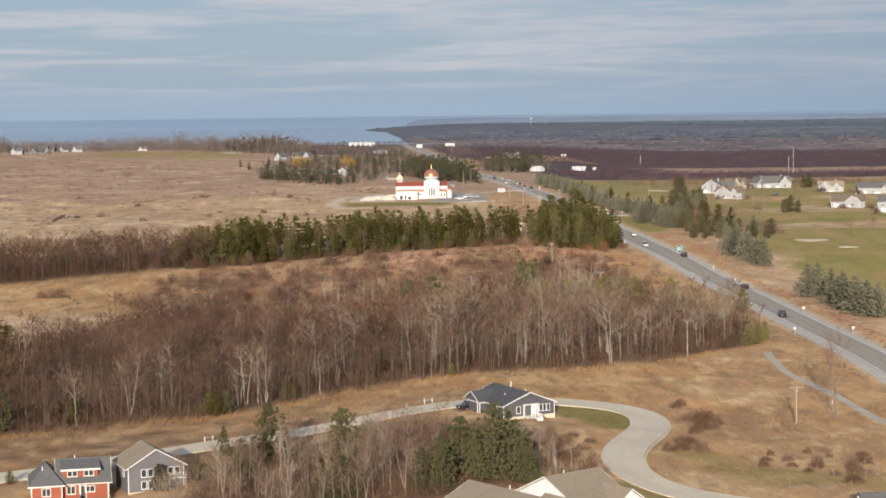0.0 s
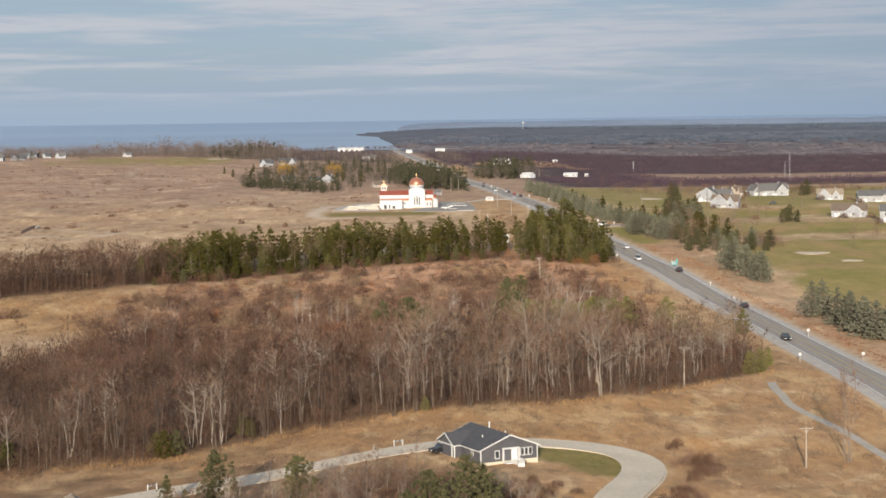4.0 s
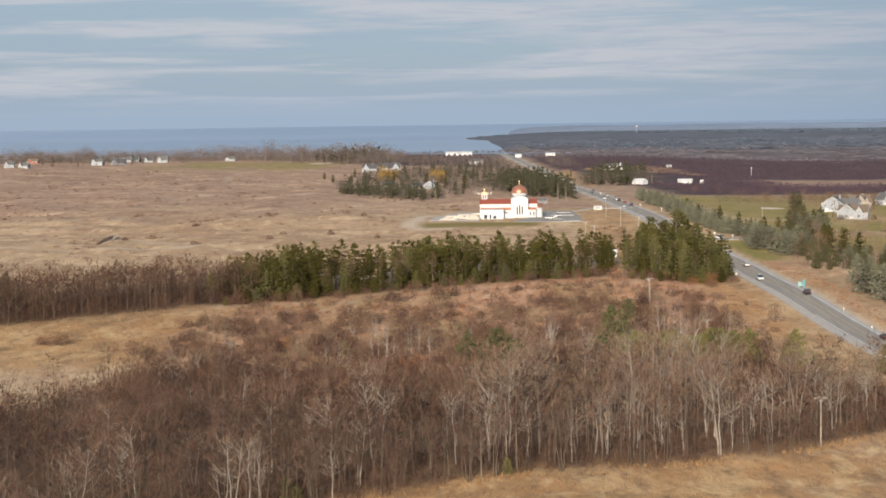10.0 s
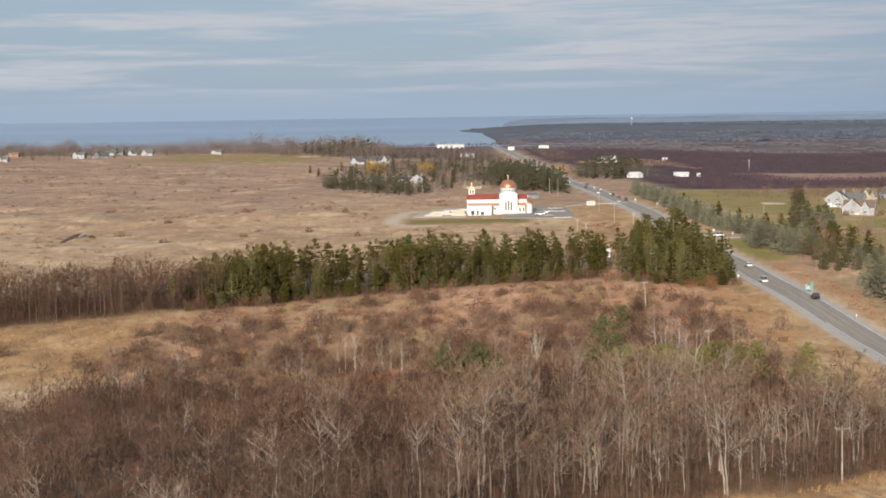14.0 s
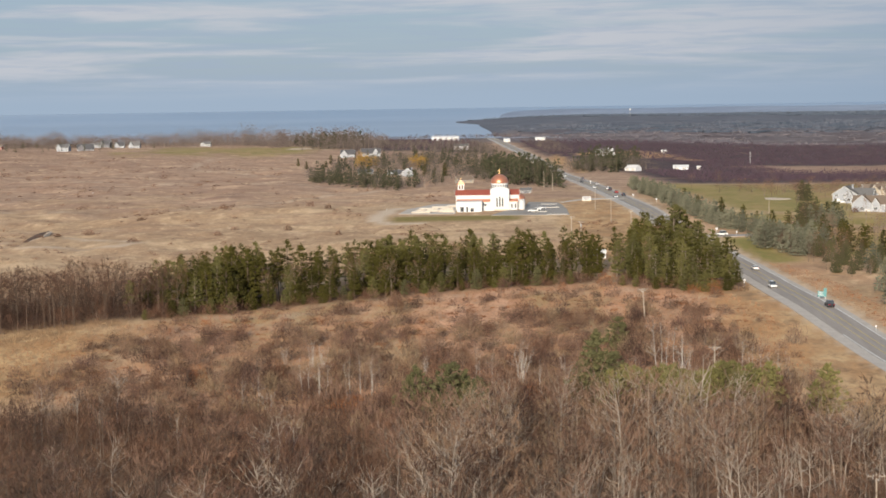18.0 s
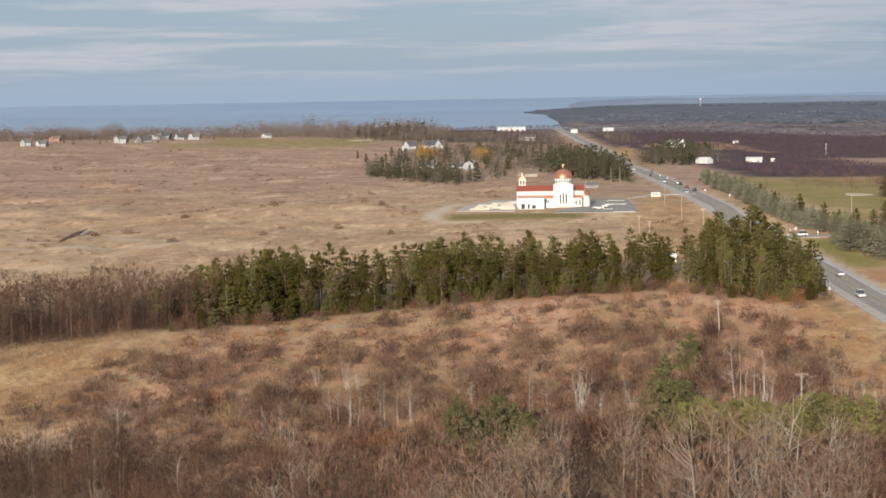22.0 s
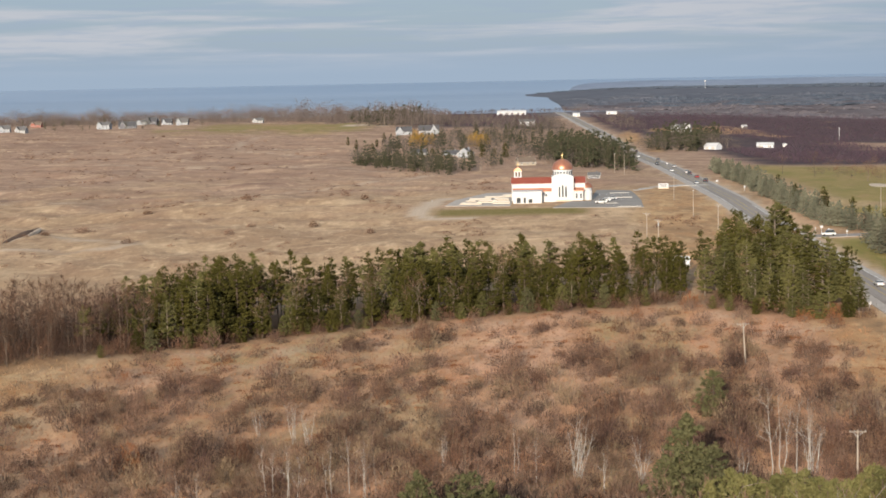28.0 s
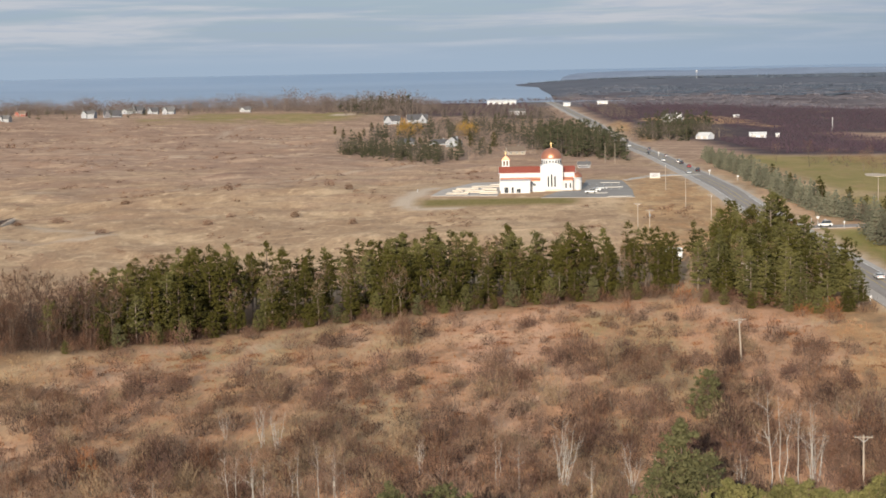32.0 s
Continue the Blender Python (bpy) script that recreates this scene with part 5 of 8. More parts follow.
simple_house(163, 1086, -25, 13, 10, 5.6, 3.2, SIDING_PALE, ROOF_GREY, "white two-storey house with a grey roof beside the fairway", "y", (2, 14, -1, 8, 4.5, 3.0, "x"), rows=2, group=golf)
simple_house(161, 1012, -18, 16, 10, 4.4, 3.0, SIDING_PALE, ROOF_BROWN, "white gabled house with a brown roof beside the fairway", "x", (-8, 2, -7, 4, 4.4, 3.4, "y"), group=golf)
simple_house(180, 1110, 10, 12, 9, 4.6, 3.4, SIDING_TAN, ROOF_BROWN, "tan house with steep brown roofs", "x", (-5, 2, -6, 3, 4.6, 3.2, "y"), group=golf)
simple_house(214, 1162, 6, 20, 10, 4.2, 3.6, SIDING_CREAM, ROOF_GREY, "cream house with grey gabled roofs", "x", (1, 9, -7, 4, 4.2, 3.4, "y"), rows=1, group=golf, cols=4)
simple_house(204, 1165, 30, 9, 8, 4.2, 3.2, SIDING_PALE, ROOF_GREY, "small white gabled house with a grey roof", "y", group=golf)
simple_house(233, 1085, -8, 16, 9, 4.0, 2.8, SIDING_CREAM, ROOF_TAN, "cream single-storey house with a tan roof", "x", (-8, 0, -6, 3, 4.0, 3.0, "y"), group=golf)
simple_house(210, 935, -12, 19, 11, 3.8, 2.8, SIDING_PALE, ROOF_BROWN, "white single-storey house with a brown roof and deck", "x", (-2, 6, -8, 4, 3.8, 2.6, "y"), group=golf, cols=4)
simple_house(222, 893, -12, 15, 11, 6.6, 2.6, SIDING_PALE, ROOF_GREY, "large white two-storey house with a grey roof", "x", rows=2, group=golf)
simple_house(252, 1050, -5, 24, 12, 4.6, 2.6, SIDING_CREAM, ROOF_GREY, "long cream house with grey roofs", "x", (4, 14, -8, 4, 5.6, 2.6, "x"), group=golf, cols=4)

simple_house(-90, 1475, 8, 15, 9, 3.2, 2.6, SIDING_PALE, ROOF_SLATE, "white house with a dark roof among trees", "x", (-9, -3, -6, 2, 3.2, 2.4, "y"), group=glen)
simple_house(-78, 1440, -15, 12, 9, 5.2, 3.0, SIDING_PALE, ROOF_SLATE, "white gabled house with a dark roof among trees", "y", group=glen, rows=2)
simple_house(-112, 1480, 12, 14, 8, 3.2, 2.4, SIDING_PALE, ROOF_SLATE, "low white house half hidden by trees", "x", group=glen)
simple_house(-162, 1830, 0, 18, 11, 5.0, 4.2, SIDING_PALE, ROOF_SLATE, "pale house with steep dark gables", "x", (-8, 0, -8, 4, 5.0, 4.2, "y"), group=glen)
simple_house(-143, 1850, 6, 24, 11, 5.0, 4.6, SIDING_PALE, ROOF_SLATE, "large pale house with steep dark gables", "x", (2, 10, -8, 4, 5.0, 4.4, "y"), group=glen, cols=4)
simple_house(-36, 1352, 20, 14, 9, 3.0, 2.6, SIDING_TAN, ROOF_BROWN, "brown-roofed house under bare trees", "x", group=glen)
simple_house(5, 1190, 0, 8, 6, 2.8, 1.4, SIDING_TAUPE, ROOF_GREY, "low grey outbuilding beyond the church", "x", group=glen)

hill = "houses along the hilltop"
for k, (x, y, t, w, d, hh, ri, wall, roof) in enumerate((
        (-458, 1960, -6, 15, 10, 6.2, 2.6, SIDING_PALE, ROOF_GREY), (-440, 1975, 10, 20, 11, 4.0, 4.4, SIDING_TAUPE, ROOF_SLATE), (-456, 2190, 5, 13, 10, 4.6, 4.0, SIDING_PALE, ROOF_SLATE), (-474, 2200, -8, 14, 10, 5.0, 4.0, SIDING_TAUPE, ROOF_SLATE),
        (-438, 2185, 0, 15, 10, 4.6, 4.2, SIDING_PALE, ROOF_GREY), (-478, 2170, 8, 13, 8, 3.0, 2.2, SIDING_PALE, ROOF_GREY), (-552, 2050, 0, 13, 8, 3.8, 2.4, SIDING_RED, ROOF_BROWN), (-538, 1915, 8, 12, 9, 4.2, 3.0, SIDING_PALE, ROOF_GREY),
        (-524, 1920, -8, 12, 9, 4.2, 3.0, SIDING_CREAM, ROOF_GREY), (-372, 2260, 0, 14, 9, 3.6, 2.6, SIDING_CREAM, ROOF_GREY))):
    names = ("white two-storey house with a grey roof on the hilltop", "grey house with a wide dark roof on the hilltop", "white house with steep dark gables on the hilltop", "grey house with a dark roof on the hilltop",
             "white house with grey gables on the hilltop", "low white outbuilding on the hilltop", "red-walled house with a brown roof", "small white house with a grey roof", "small cream house with a grey roof", "low cream house before bare trees")
    simple_house(x, y, t, w, d, hh, ri, wall, roof, names[k], "x", (-w * 0.45, -w * 0.05, -d * 0.7, d * 0.3, hh, ri * 0.9, "y"), rows=2 if hh > 5 else 1, group=hill)


def barn(x, y, turn, w, d, h, rise, wall, roof, label, z=None):
    z = float(ground_height(x, y)) if z is None else z
    ob = thing("barn", x, y, z, turn, label, "barn")
    wing(ob, -w / 2, w / 2, -d / 2, d / 2, 0, h, rise, "x", wall, roof, None, 0.3, 2.0, False)
    for k in range(max(2, int(w / 9))):
        door(ob, -w / 2 + w * (k + 0.5) / max(2, int(w / 9)), -d / 2, 0.05, min(2.6, 0.3 * w), min(2.6, 0.8 * h), 0, KERB, "barn_door")


WHITE_METAL = surface("white_metal_roof", (0.650, 0.649, 0.638), (0.582, 0.579, 0.568), 0.2, 0.5)
barn(85, 1612, -35, 10, 8, 2.0, 2.4, SIDING_WHITE, WHITE_METAL, "white metal barn at the edge of the orchard")
barn(126, 1662, -6, 12, 8, 1.4, 1.9, SIDING_WHITE, WHITE_METAL, "low white metal barn by the orchard")
barn(141, 1672, 0, 2.8, 2.6, 2.3, 0.4, SIDING_WHITE, WHITE_METAL, "small white shed by the orchard")
simple_house(74, 1935, 0, 22, 10, 5.0, 3.2, SIDING_WHITE, ROOF_GREY, "white hall with twin front gables on the orchard ridge", "x", (-9.5, -1.5, -8, 3, 5.0, 3.4, "y"), z=None, rows=1)
simple_house(80, 1931, 0, 8, 9, 5.0, 3.4, SIDING_WHITE, ROOF_GREY, "white gabled wing beside the hall on the orchard ridge", "y")
barn(-114, 2600, 0, 36, 10, 3.4, 2.0, SIDING_WHITE, WHITE_METAL, "long white packing shed beyond the orchards")
barn(-30, 2480, 0, 8, 7, 3.0, 1.4, SIDING_WHITE, WHITE_METAL, "white roadside building with a flat roof")
barn(12, 2560, 0, 13, 7, 3.0, 1.2, SIDING_WHITE, WHITE_METAL, "long low white building beside the highway")
barn(-72, 2130, 0, 16, 9, 3.6, 2.2, SIDING_WHITE, ROOF_GREY, "pale farm building behind bare trees")
barn(140, 2080, 0, 5, 4, 1.8, 1.2, SIDING_TAN, WHITE_METAL, "small farm shed in the orchard")

# ---- the bare woods beyond the street ----
pick = np.random.default_rng(5)
WOODS = [(-175, 335), (-120, 352), (-91, 366), (-74, 370), (-58, 379), (-41, 385), (-29, 400), (-11, 404), (6, 411), (28, 419), (56, 433), (70, 447), (82, 458), (82, 480), (80, 496), (66, 504), (40, 512), (10, 500), (-20, 498), (-40, 505), (-60, 530), (-75, 544), (-90, 536), (-101, 512), (-117, 470), (-170, 444), (-260, 440), (-260, 335)]
tall_forms = [bare_tree(11.5, 18, 320, 0.34, low=0.38, girth=0.75) for _ in range(5)] + [bare_tree(9.5, 16, 300, 0.42, low=0.3, girth=0.75) for _ in range(4)] + [bare_tree(11, 20, 300, 0.36, stems=3, low=0.35, splay=0.08, girth=0.75) for _ in range(3)]
pale_forms = [bare_tree(12, 20, 200, 0.40, stems=s, low=0.4, girth=0.85, lean=0.05, rise=0.15, splay=0.08) for s in (1, 1, 2, 1, 2, 1)]
deep_forms = [bare_tree(11.5, 16, 370, 0.36, low=0.36, twig=0.065, fine=False, girth=0.75) for _ in range(8)] + [bare_tree(9.5, 14, 370, 0.46, low=0.25, twig=0.065, fine=False, girth=0.75) for _ in range(6)]
wx, wy2 = scattered(WOODS, 4.2, 0.5, 11)
edge_y = np.interp(wx, [-175, -91, -58, -41, -29, -11, 28, 56, 82], [335, 366, 379, 385, 400, 404, 419, 433, 458])
front = wy2 - edge_y
gap = rough(wx, wy2, 16, 12) + 0.5 * rough(wx, wy2, 6, 13)
keep = (gap > -0.55) & (wx > -142)
wx, wy2, front, gap = wx[keep], wy2[keep], front[keep], gap[keep]
size = pick.uniform(0.56, 1.24, len(wx)) * np.clip(0.78 + front / 60, 0.72, 1.0) * (1 + 0.2 * gap) * np.clip(1.12 - np.maximum(front - 55, 0) / 160, 0.8, 1.12) * np.interp(wx, [-150, -70, -20, 20, 90], [0.95, 0.9, 0.95, 1.06, 0.82])
near = (front < 14) & (wx > -95) & (pick.random(len(wx)) < 0.6)
pale_ones = ~near & (pick.random(len(wx)) < np.interp(wx, [-120, -20, 0, 75], [0.03, 0.06, 0.20, 0.24])) & (front > 4)
rest = ~near & ~pale_ones
# clusters of trees get darker twig colours, as shade pockets in the woods
shade_pockets = rest & (rough(wx, wy2, 13, 26) + 0.4 * pick.normal(size=len(wx)) > np.interp(wx, [-100, -40, 20], [-0.1, 0.3, 0.85]))
west, east = rest & ~shade_pockets & (wx < -4), rest & ~shade_pockets & (wx >= -4)
massed("bare_woodland", deep_forms, wx[west], wy2[west], size[west], [BARK_MID, TWIG, TWIG_WARM, TWIG_MAUVE, TWIG_GREY], "dense leafless brown woodland of slender trees", "woodland", 3)
massed("tan_woodland", deep_forms, wx[east], wy2[east], size[east], [BARK, TWIG_GREY, TWIG_PALE, TWIG_PALE, TWIG_TAN, TWIG_GREY], "dense leafless grey-tan woodland of slender trees", "woodland", 13)
massed("dark_woodland", deep_forms, wx[shade_pockets], wy2[shade_pockets], size[shade_pockets], [BARK_DARK, TWIG_DARK, TWIG_WARM], "leafless trees with twigs coloured dark as shade pockets in the brown woods", "woodland", 5)
massed("pale_woodland", pale_forms, wx[pale_ones], wy2[pale_ones], size[pale_ones], [BARK_WHITE, TWIG_PALE], "pale-barked leafless trees standing among the brown woods", "woodland", 4)
kinds_bare = plant_kinds("bare_tree", tall_forms, (BARK_MID, (TWIG, TWIG_GREY, TWIG_WARM, TWIG_MAUVE)), ("trunk", "crown"))
kinds_pale = plant_kinds("pale_tree", pale_forms, (BARK_WHITE, TWIG_PALE), ("trunk", "crown"))
for k in np.flatnonzero(near):
    pale_k = pick.random() < (0.25 if wx[k] > 0 else 0.1)
    planted("bare_tree", kinds_pale if pale_k else kinds_bare, int(k), wx[k], wy2[k], size[k] * 0.97, 37.0 * k, "pale-barked leafless tree at the edge of the woods" if pale_k else "slender leafless brown tree at the edge of the woods", "tree", "trees at the wood's edge")
young_wood = [bare_tree(h, 9, 110, 0.30, low=0.15, twig=0.055, fine=False, girth=0.6) for h in (4.2, 5.0, 5.8, 4.6)]
yx, yy = scattered([(-150, 345), (-91, 366), (-58, 379), (-41, 385), (-29, 400), (-11, 404), (28, 419), (56, 433), (82, 458), (78, 472), (50, 452), (20, 438), (-20, 424), (-60, 404), (-110, 382), (-150, 370)], 2.7, 0.5, 141)
keep = rough(yx, yy, 8, 16) > -0.45
massed("understory", young_wood, yx[keep], yy[keep], pick.uniform(0.6, 1.25, keep.sum()), [BARK_DARK, TWIG_WARM, TWIG, TWIG_MAUVE, TWIG_DARK], "slender leafless saplings under the edge of the woods", "undergrowth", 142)
under_forms = [bush(2.8, 1.8, 90, 0.07, 3) for _ in range(5)]
ux, uy = scattered(WOODS, 3.2, 0.5, 14)
keep = (rough(ux, uy, 9, 15) > -0.55) & (uy - np.interp(ux, [-175, -91, -58, -41, -29, -11, 28, 56, 82], [335, 366, 379, 385, 400, 404, 419, 433, 458]) < 30)
back_y = np.interp(ux, [-260, -170, -117, -101, -90, -75, -60, -40, -20, 10, 40, 66, 80], [440, 444, 470, 512, 536, 544, 530, 505, 498, 500, 512, 504, 496])
back = (uy > back_y - 26) & (pick.random(len(ux)) < 0.8)
back_forms = [bush(5.2, 2.6, 150, 0.07, 2, 0.28) for _ in range(5)]
massed("thicket", back_forms, ux[back], uy[back], pick.uniform(0.7, 1.5, back.sum()), [BARK_DARK, TWIG], "tall brown thicket along the back of the woods", "undergrowth", 16)
massed("undergrowth", under_forms, ux[keep], uy[keep], pick.uniform(0.5, 1.3, keep.sum()), [BARK_DARK, TWIG_DARK, TWIG, TWIG_WARM], "brown undergrowth along the foot of the woods", "undergrowth", 6)

# ---- evergreens ----
pine_forms = [pine(15, w, l, p, n, 8, 22, fat=0.72) for w, l, p, n in ((4.1, 0.10, 0.5, 13), (3.6, 0.18, 0.42, 12), (4.5, 0.06, 0.55, 14), (3.9, 0.14, 0.45, 13), (4.6, 0.16, 0.5, 13), (3.5, 0.30, 0.36, 11), (4.4, 0.05, 0.62, 14), (3.8, 0.10, 0.52, 13))]
kinds_pine = plant_kinds("pine", pine_forms, (BARK_DARK, NEEDLE), ("trunk", "crown"))
kinds_olive = plant_kinds("olive_pine", pine_forms, (BARK, (NEEDLE_OLIVE, NEEDLE_OLIVE, NEEDLE)), ("trunk", "crown"))
young_forms = [pine(8, 3.1, 0.03, 0.6, 12, 9, 24, squash=0.75, fat=0.66) for _ in range(4)]
kinds_young = plant_kinds("young_pine", young_forms, (BARK_DARK, NEEDLE_GREEN), ("trunk", "crown"))
spruce_forms = [pine(9.8, w, 0.02, 0.92, 15, 10, 18, squash=0.5, fat=0.5, ragged=0.1) for w in (4.3, 4.7, 4.0, 4.5)]
kinds_spruce = plant_kinds("spruce", spruce_forms, (BARK_DARK, NEEDLE_BLUE), ("trunk", "crown"))
row_forms = [pine(9.8, w, 0.02, 0.92, 10, 8, 14, squash=0.5, fat=0.7, ragged=0.1) for w in (4.3, 4.7, 4.0, 4.5)]
kinds_row = plant_kinds("row_spruce", row_forms, (BARK_DARK, NEEDLE_BLUE), ("trunk", "crown"))
PINES = [(-106, 702), (-80, 707), (-63, 723), (-37, 732), (-7, 744), (31, 757), (33, 786), (22, 790), (10, 785), (-5, 787), (-22, 789), (-53, 780), (-60, 750), (-74, 764), (-84, 778), (-106, 776)]
PINES_B = [(37, 758), (44, 737), (54, 728), (72, 726), (71, 760), (67, 800), (61, 842), (48, 838), (38, 800)]
count = 0
belt_gaps, belt_back = [], []
for outline, seed in ((PINES, 21), (PINES_B, 22)):
    px_, py_ = scattered(outline, 4.7, 0.5, seed)
    for x, y in zip(px_, py_):
        thin = float(rough(x, y, 11, 21)) + 0.5 * float(rough(x, y, 4, 23))
        if thin < -0.7 and x < 30:
            belt_gaps.append((x, y))
            continue
        if pick.random() < 0.25:
            belt_gaps.append((x, y))
        edge = np.interp(x, PINE_LINE_X, PINE_LINE_Y)
        s = pick.uniform(0.74, 1.12) * (1 + 0.1 * float(rough(x, y, 19, 22)) + 0.12 * float(rough(x, y, 7, 24))) * float(np.interp(y - edge, [0, 7, 18, 40], [0.58, 0.8, 0.93, 0.93]))
        if x < 30:
            s *= float(np.interp(x, [-104, -94, -84, -70, -48, -42, 27], [0.7, 0.85, 1.06, 1.05, 0.95, 1.0, 0.98]))
        else:
            s *= float(np.interp(x, [35, 44, 62, 72], [0.85, 0.98, 1.0, 0.82]))
        if y > edge + 14 and x < 34 or y > 775:
            belt_back.append((x, y, s))
            continue
        planted("pine_tree", kinds_olive if x > 33 or pick.random() < 0.2 else kinds_pine, count, x, y, s, 53.0 * count, "tall greyish olive pine in the tree belt" if x > 33 else "tall dark green pine in the tree belt", "tree", "pines of the belt")
        count += 1
for x, y, s in ((58, 800, 1.42), (60, 806, 1.28), (66, 746, 1.12), (63, 764, 1.2), (70, 742, 1.0), (-79, 726, 1.22), (-60, 740, 1.15)):
    planted("pine_tree", kinds_olive if x > 33 else kinds_pine, count, x, y, s, 31.0 * count, "tall ragged pine rising above the belt", "tree", "pines of the belt")
    count += 1
behind = np.array(belt_back)
back_pines = [pine(15, w, 0.35, p, 8, 5, 9, False) for w, p in ((3.9, 0.75), (3.4, 0.6), (4.3, 0.85), (3.7, 0.7), (3.4, 0.6))]
share = pick.integers(0, 4, len(behind))
for k, label in enumerate(("back rows of the olive-green pine belt", "darker pines in the back rows of the belt", "yellowish pines in the back rows of the belt", "green pines in the back rows of the belt")):
    b = behind[share == k]
    massed("belt_pines", back_pines, b[:, 0], b[:, 1], b[:, 2], [BARK_DARK, NEEDLE, NEEDLE, NEEDLE_OLIVE], label, "trees", 28 + k)
belt = np.array(belt_gaps)
massed("belt_trees", tall_forms, belt[:, 0], belt[:, 1], pick.uniform(0.75, 1.12, len(belt)), [BARK, TWIG_RED], "leafless trees filling gaps among the pines", "trees", 8)

# low growth along the foot of the pines
foot_x = np.linspace(-100, 70, 120) + pick.normal(size=120) * 1.5
foot_y = np.interp(foot_x, PINE_LINE_X, PINE_LINE_Y) + pick.uniform(-1.0, 7.0, 120)
keep = (foot_x < 31) | (foot_x > 36)
foot_forms = [bush(3.2, 2.1, 130, 0.09, 3) for _ in range(4)]
massed("belt_undergrowth", foot_forms, foot_x[keep], foot_y[keep], pick.uniform(0.5, 1.3, keep.sum()), [BARK_DARK, TWIG], "brown undergrowth at the foot of the pines", "undergrowth", 27)
kinds_foot = plant_kinds("foot_pine", young_forms, (BARK_DARK, (NEEDLE_OLIVE, NEEDLE, NEEDLE_DEEP)), ("trunk", "crown"))
for k, x in enumerate(np.linspace(-98, 68, 34)):
    if 25 < x < 37:
        continue
    planted("young_pine", kinds_foot, k, x + pick.normal(), np.interp(x, PINE_LINE_X, PINE_LINE_Y) + pick.uniform(0, 5), pick.uniform(0.35, 0.85), 61.0 * k, "young olive-green pine at the foot of the belt", "tree", "young pines by the belt")

# the bare strip west of the pines
STRIP = [(-200, 610), (-162, 640), (-140, 655), (-117, 676), (-106, 692), (-90, 702), (-106, 740), (-130, 722), (-165, 700), (-200, 688)]
qx, qy = scattered(STRIP, 4.2, 0.5, 41)
zx, zy = scattered(STRIP, 3.7, 0.5, 42)
massed("belt_thicket", back_forms, zx, zy, pick.uniform(0.7, 1.35, len(zx)), [BARK_DARK, TWIG, TWIG_DARK], "grey-brown thicket filling the bare belt", "undergrowth", 43)
massed("bare_tree_belt", deep_forms, qx, qy, pick.uniform(0.75, 1.2, len(qx)), [BARK_DARK, TWIG, TWIG_WARM, TWIG_DARK], "belt of leafless grey-brown trees beside the pines", "woodland", 9)
for x, y, s in ((-196, 700, 0.8), (-172, 694, 0.75), (-186, 702, 0.7), (-215, 690, 0.8)):
    planted("pine_tree", kinds_pine, count, x, y, s, 31.0 * count, "dark pine standing behind the bare belt", "tree", "pines of the belt")
    count += 1

# ---- scrub on the rusty ground ----
bush_forms = [bush(3.9, 2.3, 330, 0.075, 8, 0.22) for _ in range(4)] + [bush(2.5, 2.1, 290, 0.075, 8, 0.23) for _ in range(4)]
mat_forms = [bush(0.7, 2.2, 120, 0.11, 1, 0.3) for _ in range(4)]
SCRUB = [(-92, 566), (-62, 540), (-38, 510), (0, 505), (45, 517), (68, 512), (74, 600), (74, 690), (68, 718), (48, 728), (28, 748), (-10, 738), (-40, 724), (-66, 714), (-97, 690), (-122, 640), (-112, 590)]
sx, sy = scattered(SCRUB, 3.6, 0.5, 31)
dense = 0.75 * rough(sx, sy * 0.8, 12, 8) + 0.6 * rough(sx, sy, 5, 9) + 0.45 * pick.normal(size=len(sx)) + 0.75 * np.interp(sy, [510, 555, 640, 690, 740], [1.6, 0.95, 0.5, -0.15, -0.75]) + 0.4 * np.interp(sx, [-90, -40, 0, 60], [-0.5, 0.3, 0.4, 0.9])
dense = dense - 1.3 * np.clip((sx - 54 + 9 * rough(sx, sy, 10, 19)) / 14, 0, 1.4) - 1.3 * np.clip((-98 - sx + 10 * rough(sx, sy, 11, 20)) / 18, 0, 1.4)
mats_low = (dense > -0.35) & (dense <= 0.12) & (pick.random(len(sx)) < 0.35)
massed("low_mats", mat_forms, sx[mats_low], sy[mats_low], pick.uniform(0.4, 1.0, mats_low.sum()), [BARK_DARK, LEAF_RUST], "low dark-red mats of creeping shrubs on the rusty ground", "shrubs", 37)
keep = dense > 0.34
sx, sy, dense = sx[keep], sy[keep], dense[keep]
tone = rough(sx, sy, 9, 10) + 0.5 * pick.normal(size=len(sx))
big = pick.uniform(0.5, 1.25, len(sx)) * np.clip(0.70 + 0.40 * dense, 0.7, 1.5) * np.interp(sy, [520, 560], [1.25, 1.0])
for name, mat, chosen, label, seed in (("scrub", (TWIG_MAUVE, TWIG_GREY, TWIG), tone > 0.25, "leafless red-brown thicket on rusty grass", 7), ("grey_scrub", (TWIG_GREY, TWIG_DARK, TWIG), (tone <= 0.25) & (tone > -0.55), "leafless dark brown thicket on rusty grass", 17), ("tan_scrub", (TWIG_PALE, TWIG_TAN), tone <= -0.55, "pale tan leafless shrubs on rusty grass", 18)):
    massed(name, bush_forms, sx[chosen], sy[chosen], big[chosen], [BARK_DARK, *mat], label, "shrubs", seed)
near_bush = [bush(2.7, 2.2, 800, 0.05, 7, 0.27) for _ in range(3)] + [bush(2.0, 2.5, 800, 0.05, 7, 0.27) for _ in range(3)]
kinds_bush = plant_kinds("shrub", near_bush, (BARK_DARK, (TWIG_GREY, TWIG_WARM, TWIG)), ("stem_clump", "twig_clump"))
kinds_rust = plant_kinds("rust_shrub", bush_forms, (BARK_DARK, LEAF_RUST), ("stem_clump", "foliage"))
